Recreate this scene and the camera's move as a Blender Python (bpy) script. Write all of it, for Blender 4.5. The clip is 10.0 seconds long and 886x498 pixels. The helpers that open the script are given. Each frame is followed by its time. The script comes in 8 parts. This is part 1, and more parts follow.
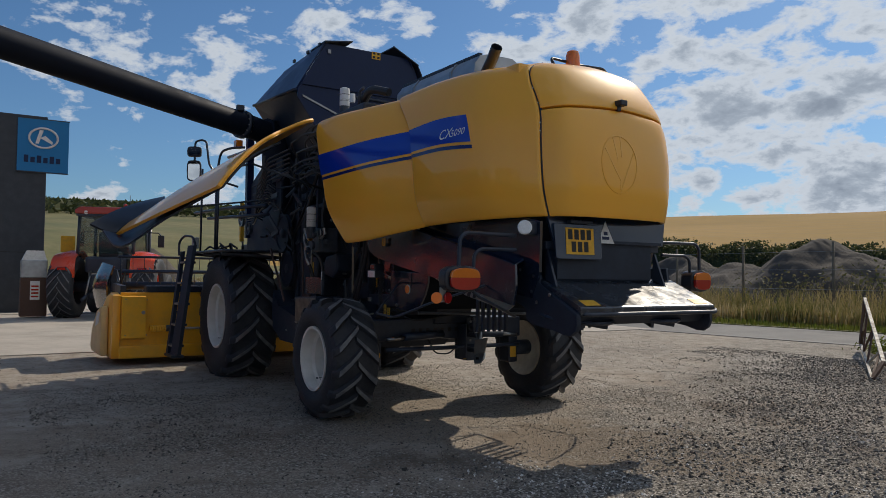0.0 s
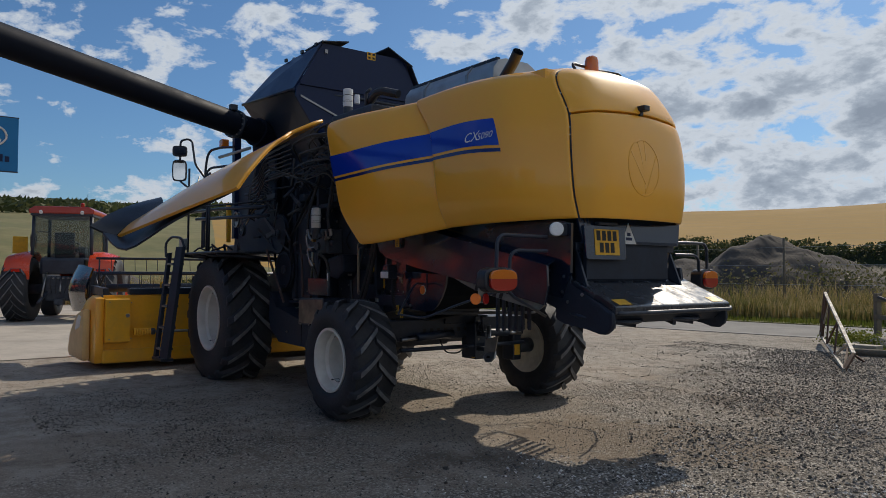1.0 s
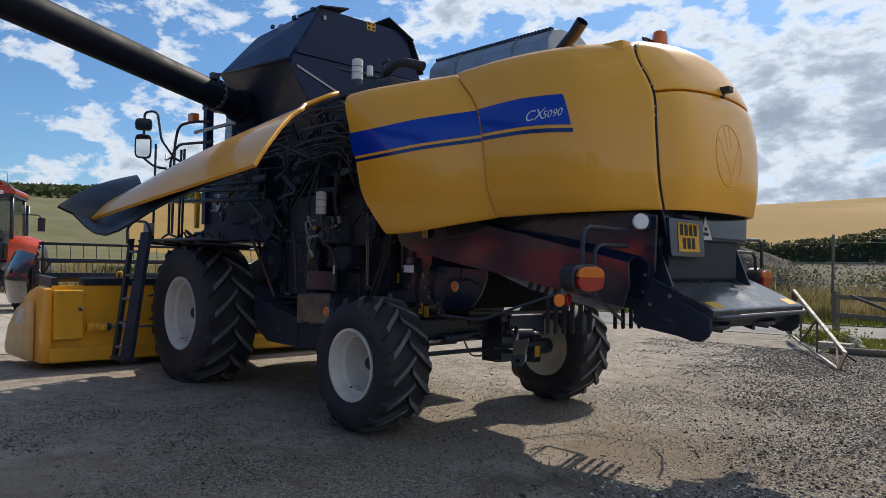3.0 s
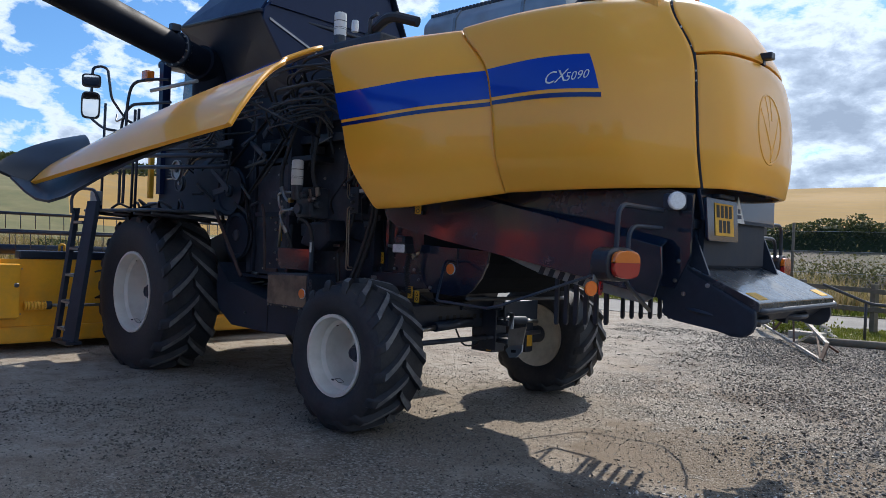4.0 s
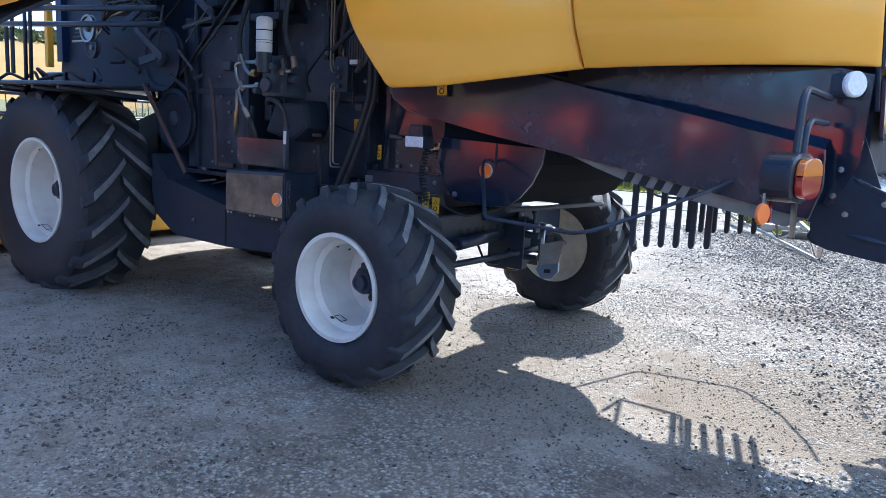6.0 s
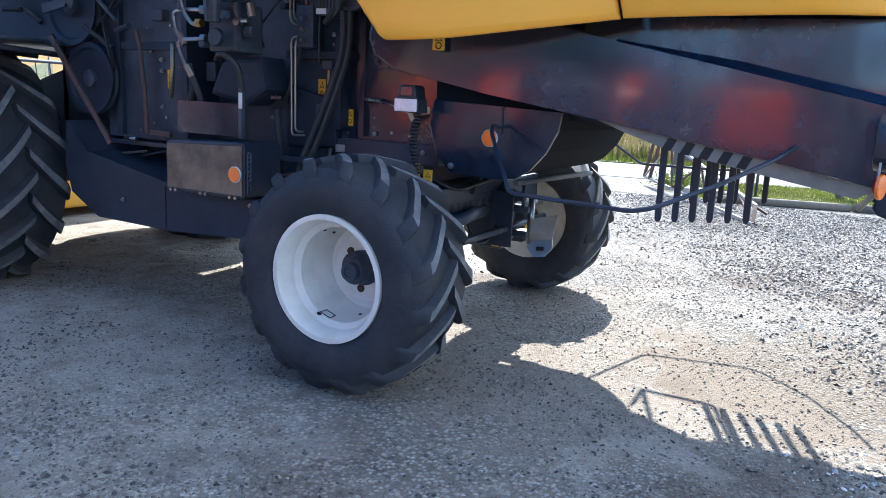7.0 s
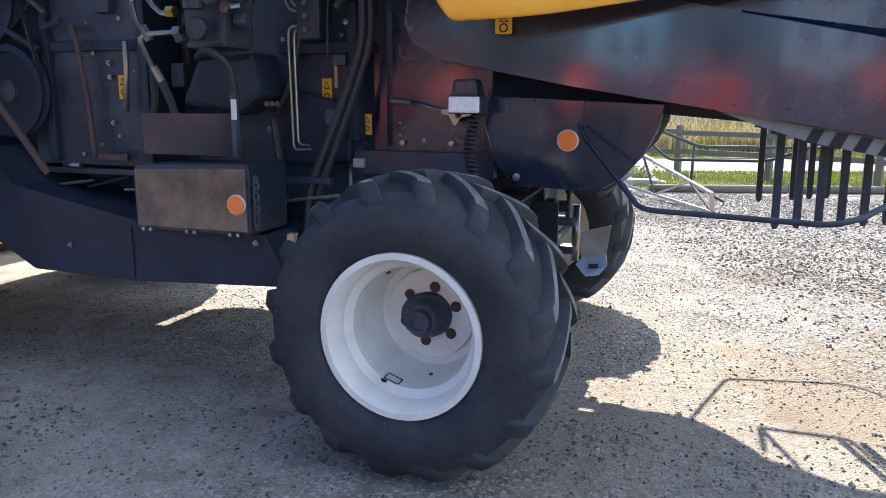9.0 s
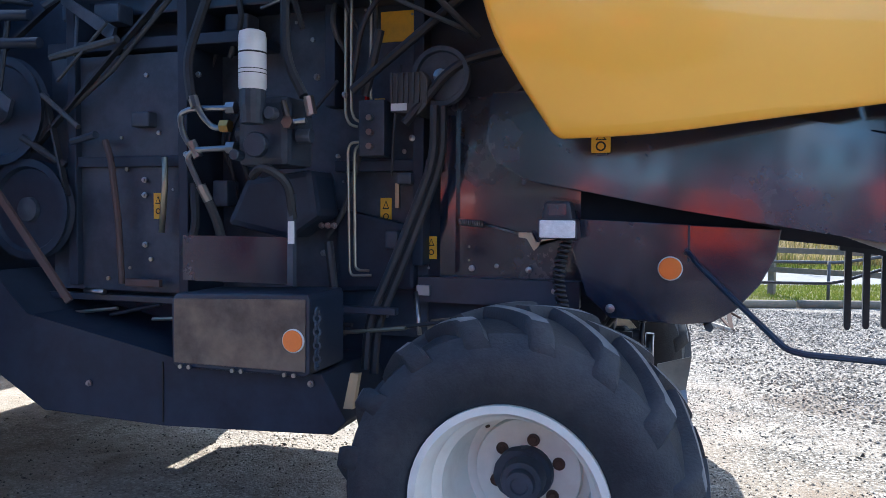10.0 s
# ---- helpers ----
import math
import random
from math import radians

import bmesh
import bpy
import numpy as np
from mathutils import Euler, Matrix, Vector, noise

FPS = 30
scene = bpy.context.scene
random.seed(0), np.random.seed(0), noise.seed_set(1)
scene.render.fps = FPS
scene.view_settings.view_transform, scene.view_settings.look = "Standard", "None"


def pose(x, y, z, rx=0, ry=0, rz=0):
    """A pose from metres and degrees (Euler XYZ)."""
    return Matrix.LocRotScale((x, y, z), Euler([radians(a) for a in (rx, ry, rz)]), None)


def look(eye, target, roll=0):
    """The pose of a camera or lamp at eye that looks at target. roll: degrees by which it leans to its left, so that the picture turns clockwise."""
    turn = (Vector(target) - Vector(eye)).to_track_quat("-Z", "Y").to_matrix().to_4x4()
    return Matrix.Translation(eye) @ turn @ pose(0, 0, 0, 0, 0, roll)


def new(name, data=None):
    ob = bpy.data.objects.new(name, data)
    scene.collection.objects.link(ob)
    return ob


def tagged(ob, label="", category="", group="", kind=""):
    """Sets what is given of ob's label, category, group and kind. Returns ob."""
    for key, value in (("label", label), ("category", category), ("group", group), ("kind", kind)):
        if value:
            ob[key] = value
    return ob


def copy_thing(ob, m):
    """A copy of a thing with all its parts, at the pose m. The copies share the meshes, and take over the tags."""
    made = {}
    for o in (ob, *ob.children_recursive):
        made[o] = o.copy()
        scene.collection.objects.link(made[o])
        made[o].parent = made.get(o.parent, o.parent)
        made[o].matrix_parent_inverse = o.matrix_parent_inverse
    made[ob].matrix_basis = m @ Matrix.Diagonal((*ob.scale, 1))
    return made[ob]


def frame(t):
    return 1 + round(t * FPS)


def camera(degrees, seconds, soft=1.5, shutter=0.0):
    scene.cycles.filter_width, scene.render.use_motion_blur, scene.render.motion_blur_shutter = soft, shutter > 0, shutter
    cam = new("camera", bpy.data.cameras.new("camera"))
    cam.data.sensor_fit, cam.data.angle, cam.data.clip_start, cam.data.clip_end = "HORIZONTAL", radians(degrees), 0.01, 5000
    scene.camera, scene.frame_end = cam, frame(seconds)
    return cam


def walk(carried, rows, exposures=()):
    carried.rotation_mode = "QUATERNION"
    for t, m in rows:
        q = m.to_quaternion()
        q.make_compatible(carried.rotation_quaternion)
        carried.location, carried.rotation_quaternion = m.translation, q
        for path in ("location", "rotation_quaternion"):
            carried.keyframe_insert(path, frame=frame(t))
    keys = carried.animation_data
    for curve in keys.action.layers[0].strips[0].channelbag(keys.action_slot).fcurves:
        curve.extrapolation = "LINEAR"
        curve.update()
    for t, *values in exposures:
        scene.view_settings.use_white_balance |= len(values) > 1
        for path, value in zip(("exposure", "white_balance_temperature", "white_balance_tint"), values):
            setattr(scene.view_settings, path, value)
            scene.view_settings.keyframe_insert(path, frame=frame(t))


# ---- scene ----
cam = camera(62.0, 10.0, 0.55)
PATH = [
    (0, (6.786, -3.089, 1.418), (5.098, -2.018, 1.489), 0.7),
    (0.5, (6.621, -3.377, 1.439), (4.97, -2.251, 1.504), 0.4),
    (1, (6.466, -3.709, 1.444), (4.863, -2.514, 1.509), 0.2),
    (1.5, (6.219, -3.873, 1.428), (4.646, -2.639, 1.487), 0.5),
    (2, (5.884, -3.954, 1.447), (4.33, -2.698, 1.503), 0.8),
    (2.5, (5.525, -4.029, 1.451), (3.998, -2.738, 1.503), 1.0),
    (2.7, (5.39, -4.044, 1.472), (3.89, -2.721, 1.519), 1.0),
    (4, (4.422, -3.818, 1.458), (3.057, -2.356, 1.449), 2.3),
    (4.5, (4.054, -3.682, 1.463), (2.757, -2.162, 1.378), 3.3),
    (5, (3.67, -3.477, 1.477), (2.425, -1.917, 1.359), 3.6),
    (5.5, (3.261, -3.352, 1.48), (2.046, -1.774, 1.297), 3.5),
    (5.7, (3.125, -3.292, 1.515), (1.927, -1.71, 1.26), 3.3),
    (6.8, (2.228, -3.092, 1.471), (1.254, -1.389, 1.084), 2.6),
    (7, (2.084, -3.05, 1.459), (1.18, -1.311, 1.063), 3.0),
    (7.5, (1.789, -2.929, 1.416), (0.978, -1.17, 0.919), 1.6),
    (8, (1.499, -2.769, 1.385), (0.708, -1.014, 0.842), 0.3),
    (8.5, (1.223, -2.691, 1.385), (0.545, -0.892, 0.836), 0.5),
    (9, (1.006, -2.648, 1.426), (0.366, -0.793, 1.039), 0.3),
    (9.5, (0.73, -2.526, 1.475), (0.108, -0.641, 1.229), 0.4),
    (10, (0.482, -2.415, 1.473), (-0.113, -0.508, 1.379), 0.5),
]
EXPOSURES = [(0.0, -0.6, 6190, 9), (1.0, -0.58, 6190, 9), (2.5, -0.26, 6190, 9), (4.0, 0.12, 5690, 9), (4.5, 0.42, 5390, 9), (5.5, 1.08, 4990, 8), (7.0, 1.7, 5140, 7), (7.5, 1.73, 5490, 8), (8.0, 1.78, 5690, 9), (8.5, 1.78, 5890, 9), (9.0, 1.78, 5690, 9), (10.0, 1.6, 5240, 8)]
walk(cam, [(t, look(eye, target, roll)) for t, eye, target, roll in PATH], EXPOSURES)

# ---- light ----
SUN_DIR = Vector((-0.37, 1.08, 1.0)).normalized()
SUN_ELEV = math.asin(SUN_DIR.z)
SUN_AZ = math.atan2(SUN_DIR.x, SUN_DIR.y)
sun = new("sun", bpy.data.lights.new("sun", "SUN"))
sun.data.energy, sun.data.angle, sun.data.color = 4.75, radians(0.55), (1.0, 0.86, 0.68)
sun.rotation_euler = SUN_DIR.to_track_quat("Z", "Y").to_euler()


def node(nt, kind, links=(), operation="", blend=""):
    """A shader node with its inputs set or linked: links is ((input, value or socket), ...)."""
    n = nt.nodes.new(kind)
    if operation:
        n.operation = operation
    if blend:
        n.data_type, n.blend_type = "RGBA", blend
    for key, value in links:
        if isinstance(value, bpy.types.NodeSocket):
            nt.links.new(value, n.inputs[key])
        else:
            n.inputs[key].default_value = value
    return n


def ramp(nt, fac, stops):
    r = node(nt, "ShaderNodeValToRGB", ((0, fac),))
    e = r.color_ramp.elements
    while len(e) < len(stops):
        e.new(0.5)
    for el, (p, c) in zip(e, stops):
        el.position = p
        el.color = (c, c, c, 1) if isinstance(c, (int, float)) else (*c, 1)
    return r.outputs[0]


def mixed(nt, fac, a, b, kind="MIX"):
    m = node(nt, "ShaderNodeMix", blend=kind)
    for i, v in ((0, fac), (6, a), (7, b)):
        if isinstance(v, bpy.types.NodeSocket):
            nt.links.new(v, m.inputs[i])
        else:
            m.inputs[i].default_value = v if i == 0 else (*v, 1)
    return m.outputs[2]


def calc(nt, op, a, b=0.0):
    return node(nt, "ShaderNodeMath", ((0, a), (1, b)), operation=op).outputs[0]


world = bpy.data.worlds.new("world")
scene.world = world
world.use_nodes = True
wt = world.node_tree
wt.nodes.clear()
w_out = node(wt, "ShaderNodeOutputWorld")
w_sky = node(wt, "ShaderNodeTexSky")
w_sky.sky_type, w_sky.sun_disc, w_sky.sun_elevation, w_sky.sun_rotation = "NISHITA", False, SUN_ELEV, SUN_AZ
w_sky.altitude, w_sky.air_density, w_sky.dust_density, w_sky.ozone_density = 100.0, 1.0, 0.6, 1.6
w_dir = node(wt, "ShaderNodeTexCoord").outputs["Generated"]
w_sep = node(wt, "ShaderNodeSeparateXYZ", ((0, w_dir),))
w_z = calc(wt, "ADD", calc(wt, "MAXIMUM", w_sep.outputs[2], 0.0), 0.55)
w_uv = node(wt, "ShaderNodeCombineXYZ", ((0, calc(wt, "DIVIDE", w_sep.outputs[0], w_z)), (1, calc(wt, "DIVIDE", w_sep.outputs[1], w_z)), (2, calc(wt, "MULTIPLY", w_sep.outputs[2], 1.6)))).outputs[0]
w_big = node(wt, "ShaderNodeTexNoise", (("Vector", w_uv), ("Scale", 2.3), ("Detail", 3.0), ("Roughness", 0.5)))
w_fine = node(wt, "ShaderNodeTexNoise", (("Vector", w_uv), ("Scale", 10.5), ("Detail", 10.0), ("Roughness", 0.60), ("Distortion", 0.15)))
w_puff = node(wt, "ShaderNodeTexVoronoi", (("Vector", w_uv), ("Scale", 6.5), ("Detail", 4.0), ("Roughness", 0.55)))
w_puff.feature, w_puff.normalize = "F1", True
w_side = calc(wt, "MULTIPLY", calc(wt, "ADD", calc(wt, "MULTIPLY", w_sep.outputs[0], 0.62), calc(wt, "MULTIPLY", w_sep.outputs[1], 0.55)), 0.13)
w_sum = calc(wt, "ADD", calc(wt, "ADD", calc(wt, "MULTIPLY", w_big.outputs[0], 0.40), calc(wt, "MULTIPLY", w_fine.outputs[0], 0.62)), w_side)
w_sum = calc(wt, "ADD", w_sum, calc(wt, "MULTIPLY", calc(wt, "SUBTRACT", 0.45, w_puff.outputs["Distance"]), 0.22))
w_low = calc(wt, "MULTIPLY", calc(wt, "MAXIMUM", calc(wt, "SUBTRACT", 0.22, w_sep.outputs[2]), 0.0), 0.16)
w_clear = calc(wt, "SUBTRACT", calc(wt, "MULTIPLY", calc(wt, "MINIMUM", w_sep.outputs[1], 0.0), 0.05), calc(wt, "MULTIPLY", calc(wt, "MAXIMUM", calc(wt, "SUBTRACT", w_sep.outputs[2], 0.45), 0.0), 0.10))
w_sum = calc(wt, "ADD", calc(wt, "ADD", w_sum, w_clear), w_low)
w_mask = ramp(wt, w_sum, ((0.508, 0.0), (0.536, 0.60), (0.566, 1.0)))
w_core = ramp(wt, w_sum, ((0.545, (1.08, 1.08, 1.08)), (0.590, (1.0, 1.01, 1.02)), (0.645, (0.66, 0.70, 0.75)), (0.72, (0.46, 0.50, 0.56))))
w_tint = mixed(wt, 1.0, w_core, (5.9, 6.2, 6.6), "MULTIPLY")
w_sunward = calc(wt, "MAXIMUM", node(wt, "ShaderNodeVectorMath", ((0, w_dir), (1, SUN_DIR)), operation="DOT_PRODUCT").outputs["Value"], 0.0)
w_gain = calc(wt, "ADD", calc(wt, "MULTIPLY", w_sunward, 0.2), 0.88)
w_tint = mixed(wt, 1.0, w_tint, node(wt, "ShaderNodeCombineColor", ((0, w_gain), (1, w_gain), (2, w_gain))).outputs[0], "MULTIPLY")
w_blue = mixed(wt, 1.0, w_sky.outputs[0], (0.50, 0.68, 0.84), "MULTIPLY")
w_col = mixed(wt, w_mask, w_blue, w_tint)
w_bg = node(wt, "ShaderNodeBackground", (("Color", w_col), ("Strength", 0.137)))
wt.links.new(w_bg.outputs[0], w_out.inputs[0])

# ---- materials ----


def material(name, base, rough=0.6, metal=0.0, grain=20.0, vary=0.15, bump=0.0, bump_scale=60.0, coat=0.0, dirt=None, dirt_amount=0.0, dirt_scale=3.0, rough_vary=0.12, spec=0.5, random_tone=0.0):
    """A surface with fine grain, larger stains, uneven gloss and a little relief."""
    m = bpy.data.materials.new(name)
    m.use_nodes = True
    nt = m.node_tree
    b = nt.nodes["Principled BSDF"]
    co = node(nt, "ShaderNodeTexCoord").outputs["Object"]
    fine = node(nt, "ShaderNodeTexNoise", (("Vector", co), ("Scale", grain), ("Detail", 5.0), ("Roughness", 0.6)))
    big = node(nt, "ShaderNodeTexNoise", (("Vector", co), ("Scale", dirt_scale), ("Detail", 6.0), ("Roughness", 0.65)))
    lo, hi = [tuple(max(0.0, c * k) for c in base) for k in (1 - vary, 1 + vary)]
    col = mixed(nt, fine.outputs[0], lo, hi)
    if random_tone:
        rnd = node(nt, "ShaderNodeObjectInfo").outputs["Random"]
        k = calc(nt, "ADD", calc(nt, "MULTIPLY", rnd, 2 * random_tone), 1 - random_tone)
        col = mixed(nt, 1.0, col, node(nt, "ShaderNodeCombineColor", ((0, k), (1, k), (2, k))).outputs[0], "MULTIPLY")
    if dirt:
        mask = ramp(nt, big.outputs[0], ((0.42, 0.0), (0.72, dirt_amount)))
        col = mixed(nt, mask, col, dirt)
    nt.links.new(col, b.inputs["Base Color"])
    r = calc(nt, "ADD", rough - rough_vary / 2, calc(nt, "MULTIPLY", big.outputs[0], rough_vary))
    if dirt:
        r = calc(nt, "ADD", r, calc(nt, "MULTIPLY", mask, 0.25))
    nt.links.new(r, b.inputs["Roughness"])
    b.inputs["Metallic"].default_value = metal
    b.inputs["Coat Weight"].default_value = coat
    b.inputs["Coat Roughness"].default_value = 0.06
    b.inputs["Specular IOR Level"].default_value = spec
    if bump:
        n = node(nt, "ShaderNodeTexNoise", (("Vector", co), ("Scale", bump_scale), ("Detail", 4.0)))
        bp = node(nt, "ShaderNodeBump", (("Height", n.outputs[0]), ("Strength", min(1.0, bump)), ("Distance", 0.01)))
        nt.links.new(bp.outputs[0], b.inputs["Normal"])
    return m


def glass(name, colour, rough=0.02, alpha=0.25):
    m = bpy.data.materials.new(name)
    m.use_nodes = True
    nt = m.node_tree
    b = nt.nodes["Principled BSDF"]
    b.inputs["Base Color"].default_value = (*colour, 1)
    b.inputs["Roughness"].default_value = rough
    b.inputs["Alpha"].default_value = alpha
    b.inputs["Specular IOR Level"].default_value = 0.8
    return m


M_WORN = material("worn_dull_metal", (0.27, 0.25, 0.215), 0.55, metal=0.25, vary=0.25, dirt=(0.16, 0.15, 0.135), dirt_amount=0.6, dirt_scale=8.0)
DUST = (0.30, 0.26, 0.20)
M_YELLOW = material("yellow_paint", (0.97, 0.455, 0.028), 0.36, grain=3.0, vary=0.03, coat=0.55, dirt=(0.84, 0.45, 0.05), dirt_amount=0.25, dirt_scale=1.3, bump=0.015, bump_scale=2.5)
M_YELLOW_OLD = material("worn_yellow_paint", (0.90, 0.46, 0.020), 0.38, vary=0.08, coat=0.2, dirt=(0.55, 0.34, 0.08), dirt_amount=0.45, dirt_scale=4.0)
M_SLATE = material("slate_blue_paint", (0.045, 0.075, 0.14), 0.35, grain=6.0, vary=0.15)
M_LINE = material("dark_blue_line", (0.004, 0.018, 0.15), 0.25, grain=3.0, vary=0.05, coat=0.5)
M_BLUE = material("blue_stripe", (0.003, 0.040, 0.44), 0.22, grain=3.0, vary=0.05, coat=0.6)
M_WHITE = material("white_paint", (0.74, 0.76, 0.77), 0.38, grain=8.0, vary=0.04, dirt=(0.45, 0.40, 0.32), dirt_amount=0.35, dirt_scale=9.0)
M_PALE_YELLOW = material("pale_yellow_plastic", (0.78, 0.55, 0.24), 0.45, vary=0.12, dirt=(0.60, 0.45, 0.25), dirt_amount=0.6, dirt_scale=3.0)
M_RIM = material("warm_white_wheel_paint", (0.83, 0.80, 0.72), 0.42, grain=8.0, vary=0.05, dirt=(0.50, 0.45, 0.36), dirt_amount=0.4, dirt_scale=5.0)
M_CREAM = material("cream_wheel_paint", (0.76, 0.70, 0.57), 0.45, vary=0.08, dirt=DUST, dirt_amount=0.5, dirt_scale=6.0)
# dirt tones of these blacks are raised and blued to imitate lens haze
M_BLACK = material("black_paint", (0.016, 0.024, 0.042), 0.34, grain=30.0, vary=0.3, dirt=(0.050, 0.064, 0.092), dirt_amount=0.6, dirt_scale=2.6)
M_SHEET = material("glossy_black_sheet", (0.012, 0.018, 0.036), 0.15, grain=12.0, vary=0.3, coat=0.45, spec=0.8, dirt=(0.036, 0.046, 0.070), dirt_amount=0.5, dirt_scale=2.4, rough_vary=0.25, bump=0.06, bump_scale=4.0)
M_MACHINE = material("oily_black_iron", (0.027, 0.037, 0.056), 0.45, vary=0.4, dirt=(0.088, 0.102, 0.128), dirt_amount=0.75, dirt_scale=6.0, bump=0.08, bump_scale=90.0)
M_DARK = material("hazed_dull_black", (0.015, 0.023, 0.040), 0.5, vary=0.3, spec=0.35, dirt=(0.046, 0.058, 0.084), dirt_amount=0.65, dirt_scale=4.0)
M_PIT = material("matt_black_sheet", (0.010, 0.013, 0.018), 0.85, vary=0.3, spec=0.08, dirt=(0.025, 0.028, 0.032), dirt_amount=0.4, dirt_scale=4.0)
M_NAVY = material("dark_navy_paint", (0.006, 0.018, 0.068), 0.34, spec=0.3, vary=0.15, dirt=(0.014, 0.028, 0.070), dirt_amount=0.4, dirt_scale=2.0)
M_PLASTIC = material("dark_plastic", (0.018, 0.022, 0.032), 0.36, grain=80.0, vary=0.2, bump=0.1, bump_scale=300.0)
# sidewall dust, its tone lifted to carry lens haze too
M_TYRE = material("tyre_rubber", (0.020, 0.024, 0.032), 0.62, grain=40.0, vary=0.3, dirt=(0.075, 0.072, 0.072), dirt_amount=0.65, dirt_scale=5.0, bump=0.25, bump_scale=120.0)
M_LUG = material("dusty_tread_rubber", (0.12, 0.125, 0.135), 0.75, grain=30.0, vary=0.35, dirt=(0.27, 0.265, 0.26), dirt_amount=0.9, dirt_scale=9.0, bump=0.3, bump_scale=90.0)
M_STEEL = material("bare_steel", (0.34, 0.34, 0.34), 0.32, metal=1.0, vary=0.12, dirt=(0.2, 0.16, 0.12), dirt_amount=0.35, dirt_scale=9.0)
M_GALV = material("dull_grey_metal", (0.42, 0.45, 0.47), 0.42, metal=0.8, vary=0.1, dirt=(0.16, 0.15, 0.14), dirt_amount=0.4, dirt_scale=5.0, bump=0.08, bump_scale=9.0)
M_PIPE = material("zinc_pipe", (0.42, 0.38, 0.28), 0.42, metal=0.9, vary=0.1)
M_BRASS = material("brass", (0.55, 0.33, 0.10), 0.35, metal=1.0)
M_HOSE = material("rubber_hose", (0.018, 0.020, 0.025), 0.5, grain=60.0, vary=0.3, dirt=(0.05, 0.05, 0.052), dirt_amount=0.5, dirt_scale=10.0)
M_RUST = material("rusty_steel", (0.085, 0.045, 0.03), 0.75, vary=0.35, grain=25.0, dirt=(0.10, 0.06, 0.04), dirt_amount=0.8, dirt_scale=8.0)
# the red tint is a mirrored glow painted into the steel's colour
M_RED_SHEEN = material("red_sheen_steel", (0.075, 0.046, 0.042), 0.45, vary=0.25, dirt=(0.08, 0.06, 0.055), dirt_amount=0.5, dirt_scale=8.0)
M_CASTGREY = material("cast_grey", (0.058, 0.06, 0.064), 0.6, vary=0.25, bump=0.3)
M_LABEL_Y = material("yellow_label", (0.80, 0.44, 0.02), 0.5, grain=50.0, vary=0.08, dirt=(0.35, 0.22, 0.06), dirt_amount=0.4, dirt_scale=12.0)
M_LABEL_W = material("white_label", (0.74, 0.74, 0.72), 0.5, grain=50.0, vary=0.06, dirt=(0.4, 0.38, 0.34), dirt_amount=0.4, dirt_scale=14.0)
M_PRINT = material("black_print", (0.015, 0.015, 0.016), 0.6)
M_ORANGE = material("orange_reflector", (0.90, 0.20, 0.015), 0.3, grain=200.0, vary=0.12, coat=0.5)
M_RED_LENS = material("red_lens", (0.38, 0.014, 0.010), 0.15, grain=150.0, vary=0.25, coat=0.8)
M_AMBER = material("amber_lens", (0.66, 0.165, 0.008), 0.12, grain=150.0, vary=0.2, coat=0.8)
M_LAMP = material("clear_lamp_lens", (0.80, 0.81, 0.82), 0.18, grain=70.0, vary=0.3, coat=0.6)
M_MIRROR = material("mirror_glass", (0.85, 0.87, 0.88), 0.03, metal=1.0, vary=0.01, rough_vary=0.01)
M_RED = material("orange_red_paint", (0.66, 0.060, 0.010), 0.28, grain=4.0, vary=0.08, coat=0.5, dirt=(0.4, 0.12, 0.05), dirt_amount=0.3)
M_GLASS = glass("cab_glass", (0.03, 0.06, 0.06), alpha=0.32)
M_TINT = glass("tinted_glass", (0.02, 0.03, 0.04), alpha=0.7)
M_AUGER = material("dull_black_tube", (0.008, 0.012, 0.024), 0.6, spec=0.15, grain=25.0, vary=0.25, dirt=(0.016, 0.021, 0.031), dirt_amount=0.5, dirt_scale=3.0)
M_REAR = material("glossy_navy_rear_paint", (0.008, 0.020, 0.048), 0.13, vary=0.15, coat=0.5, spec=0.5, dirt=(0.025, 0.04, 0.065), dirt_amount=0.3, dirt_scale=3.5)
M_SPREADER = material("scuffed_black_plastic", (0.020, 0.026, 0.038), 0.20, vary=0.3, grain=25.0, spec=0.5, rough_vary=0.22, coat=0.3, dirt=(0.06, 0.07, 0.085), dirt_amount=0.6, dirt_scale=5.0, bump=0.35, bump_scale=9.0)
M_SIGNBLUE = material("sign_blue", (0.004, 0.17, 0.42), 0.4, grain=3.0, vary=0.05)
M_SIGNGREY = material("sign_tower_grey", (0.028, 0.034, 0.044), 0.45, grain=2.0, vary=0.08, dirt=(0.09, 0.1, 0.11), dirt_amount=0.3)
M_TIMBER = material("weathered_timber", (0.17, 0.14, 0.105), 0.85, grain=14.0, vary=0.35, bump=0.5, bump_scale=30.0, dirt=(0.10, 0.11, 0.07), dirt_amount=0.5, dirt_scale=6.0)
M_FLAKED = material("flaking_white_paint", (0.42, 0.41, 0.36), 0.6, grain=14.0, vary=0.2, dirt=(0.15, 0.08, 0.05), dirt_amount=1.0, dirt_scale=14.0)


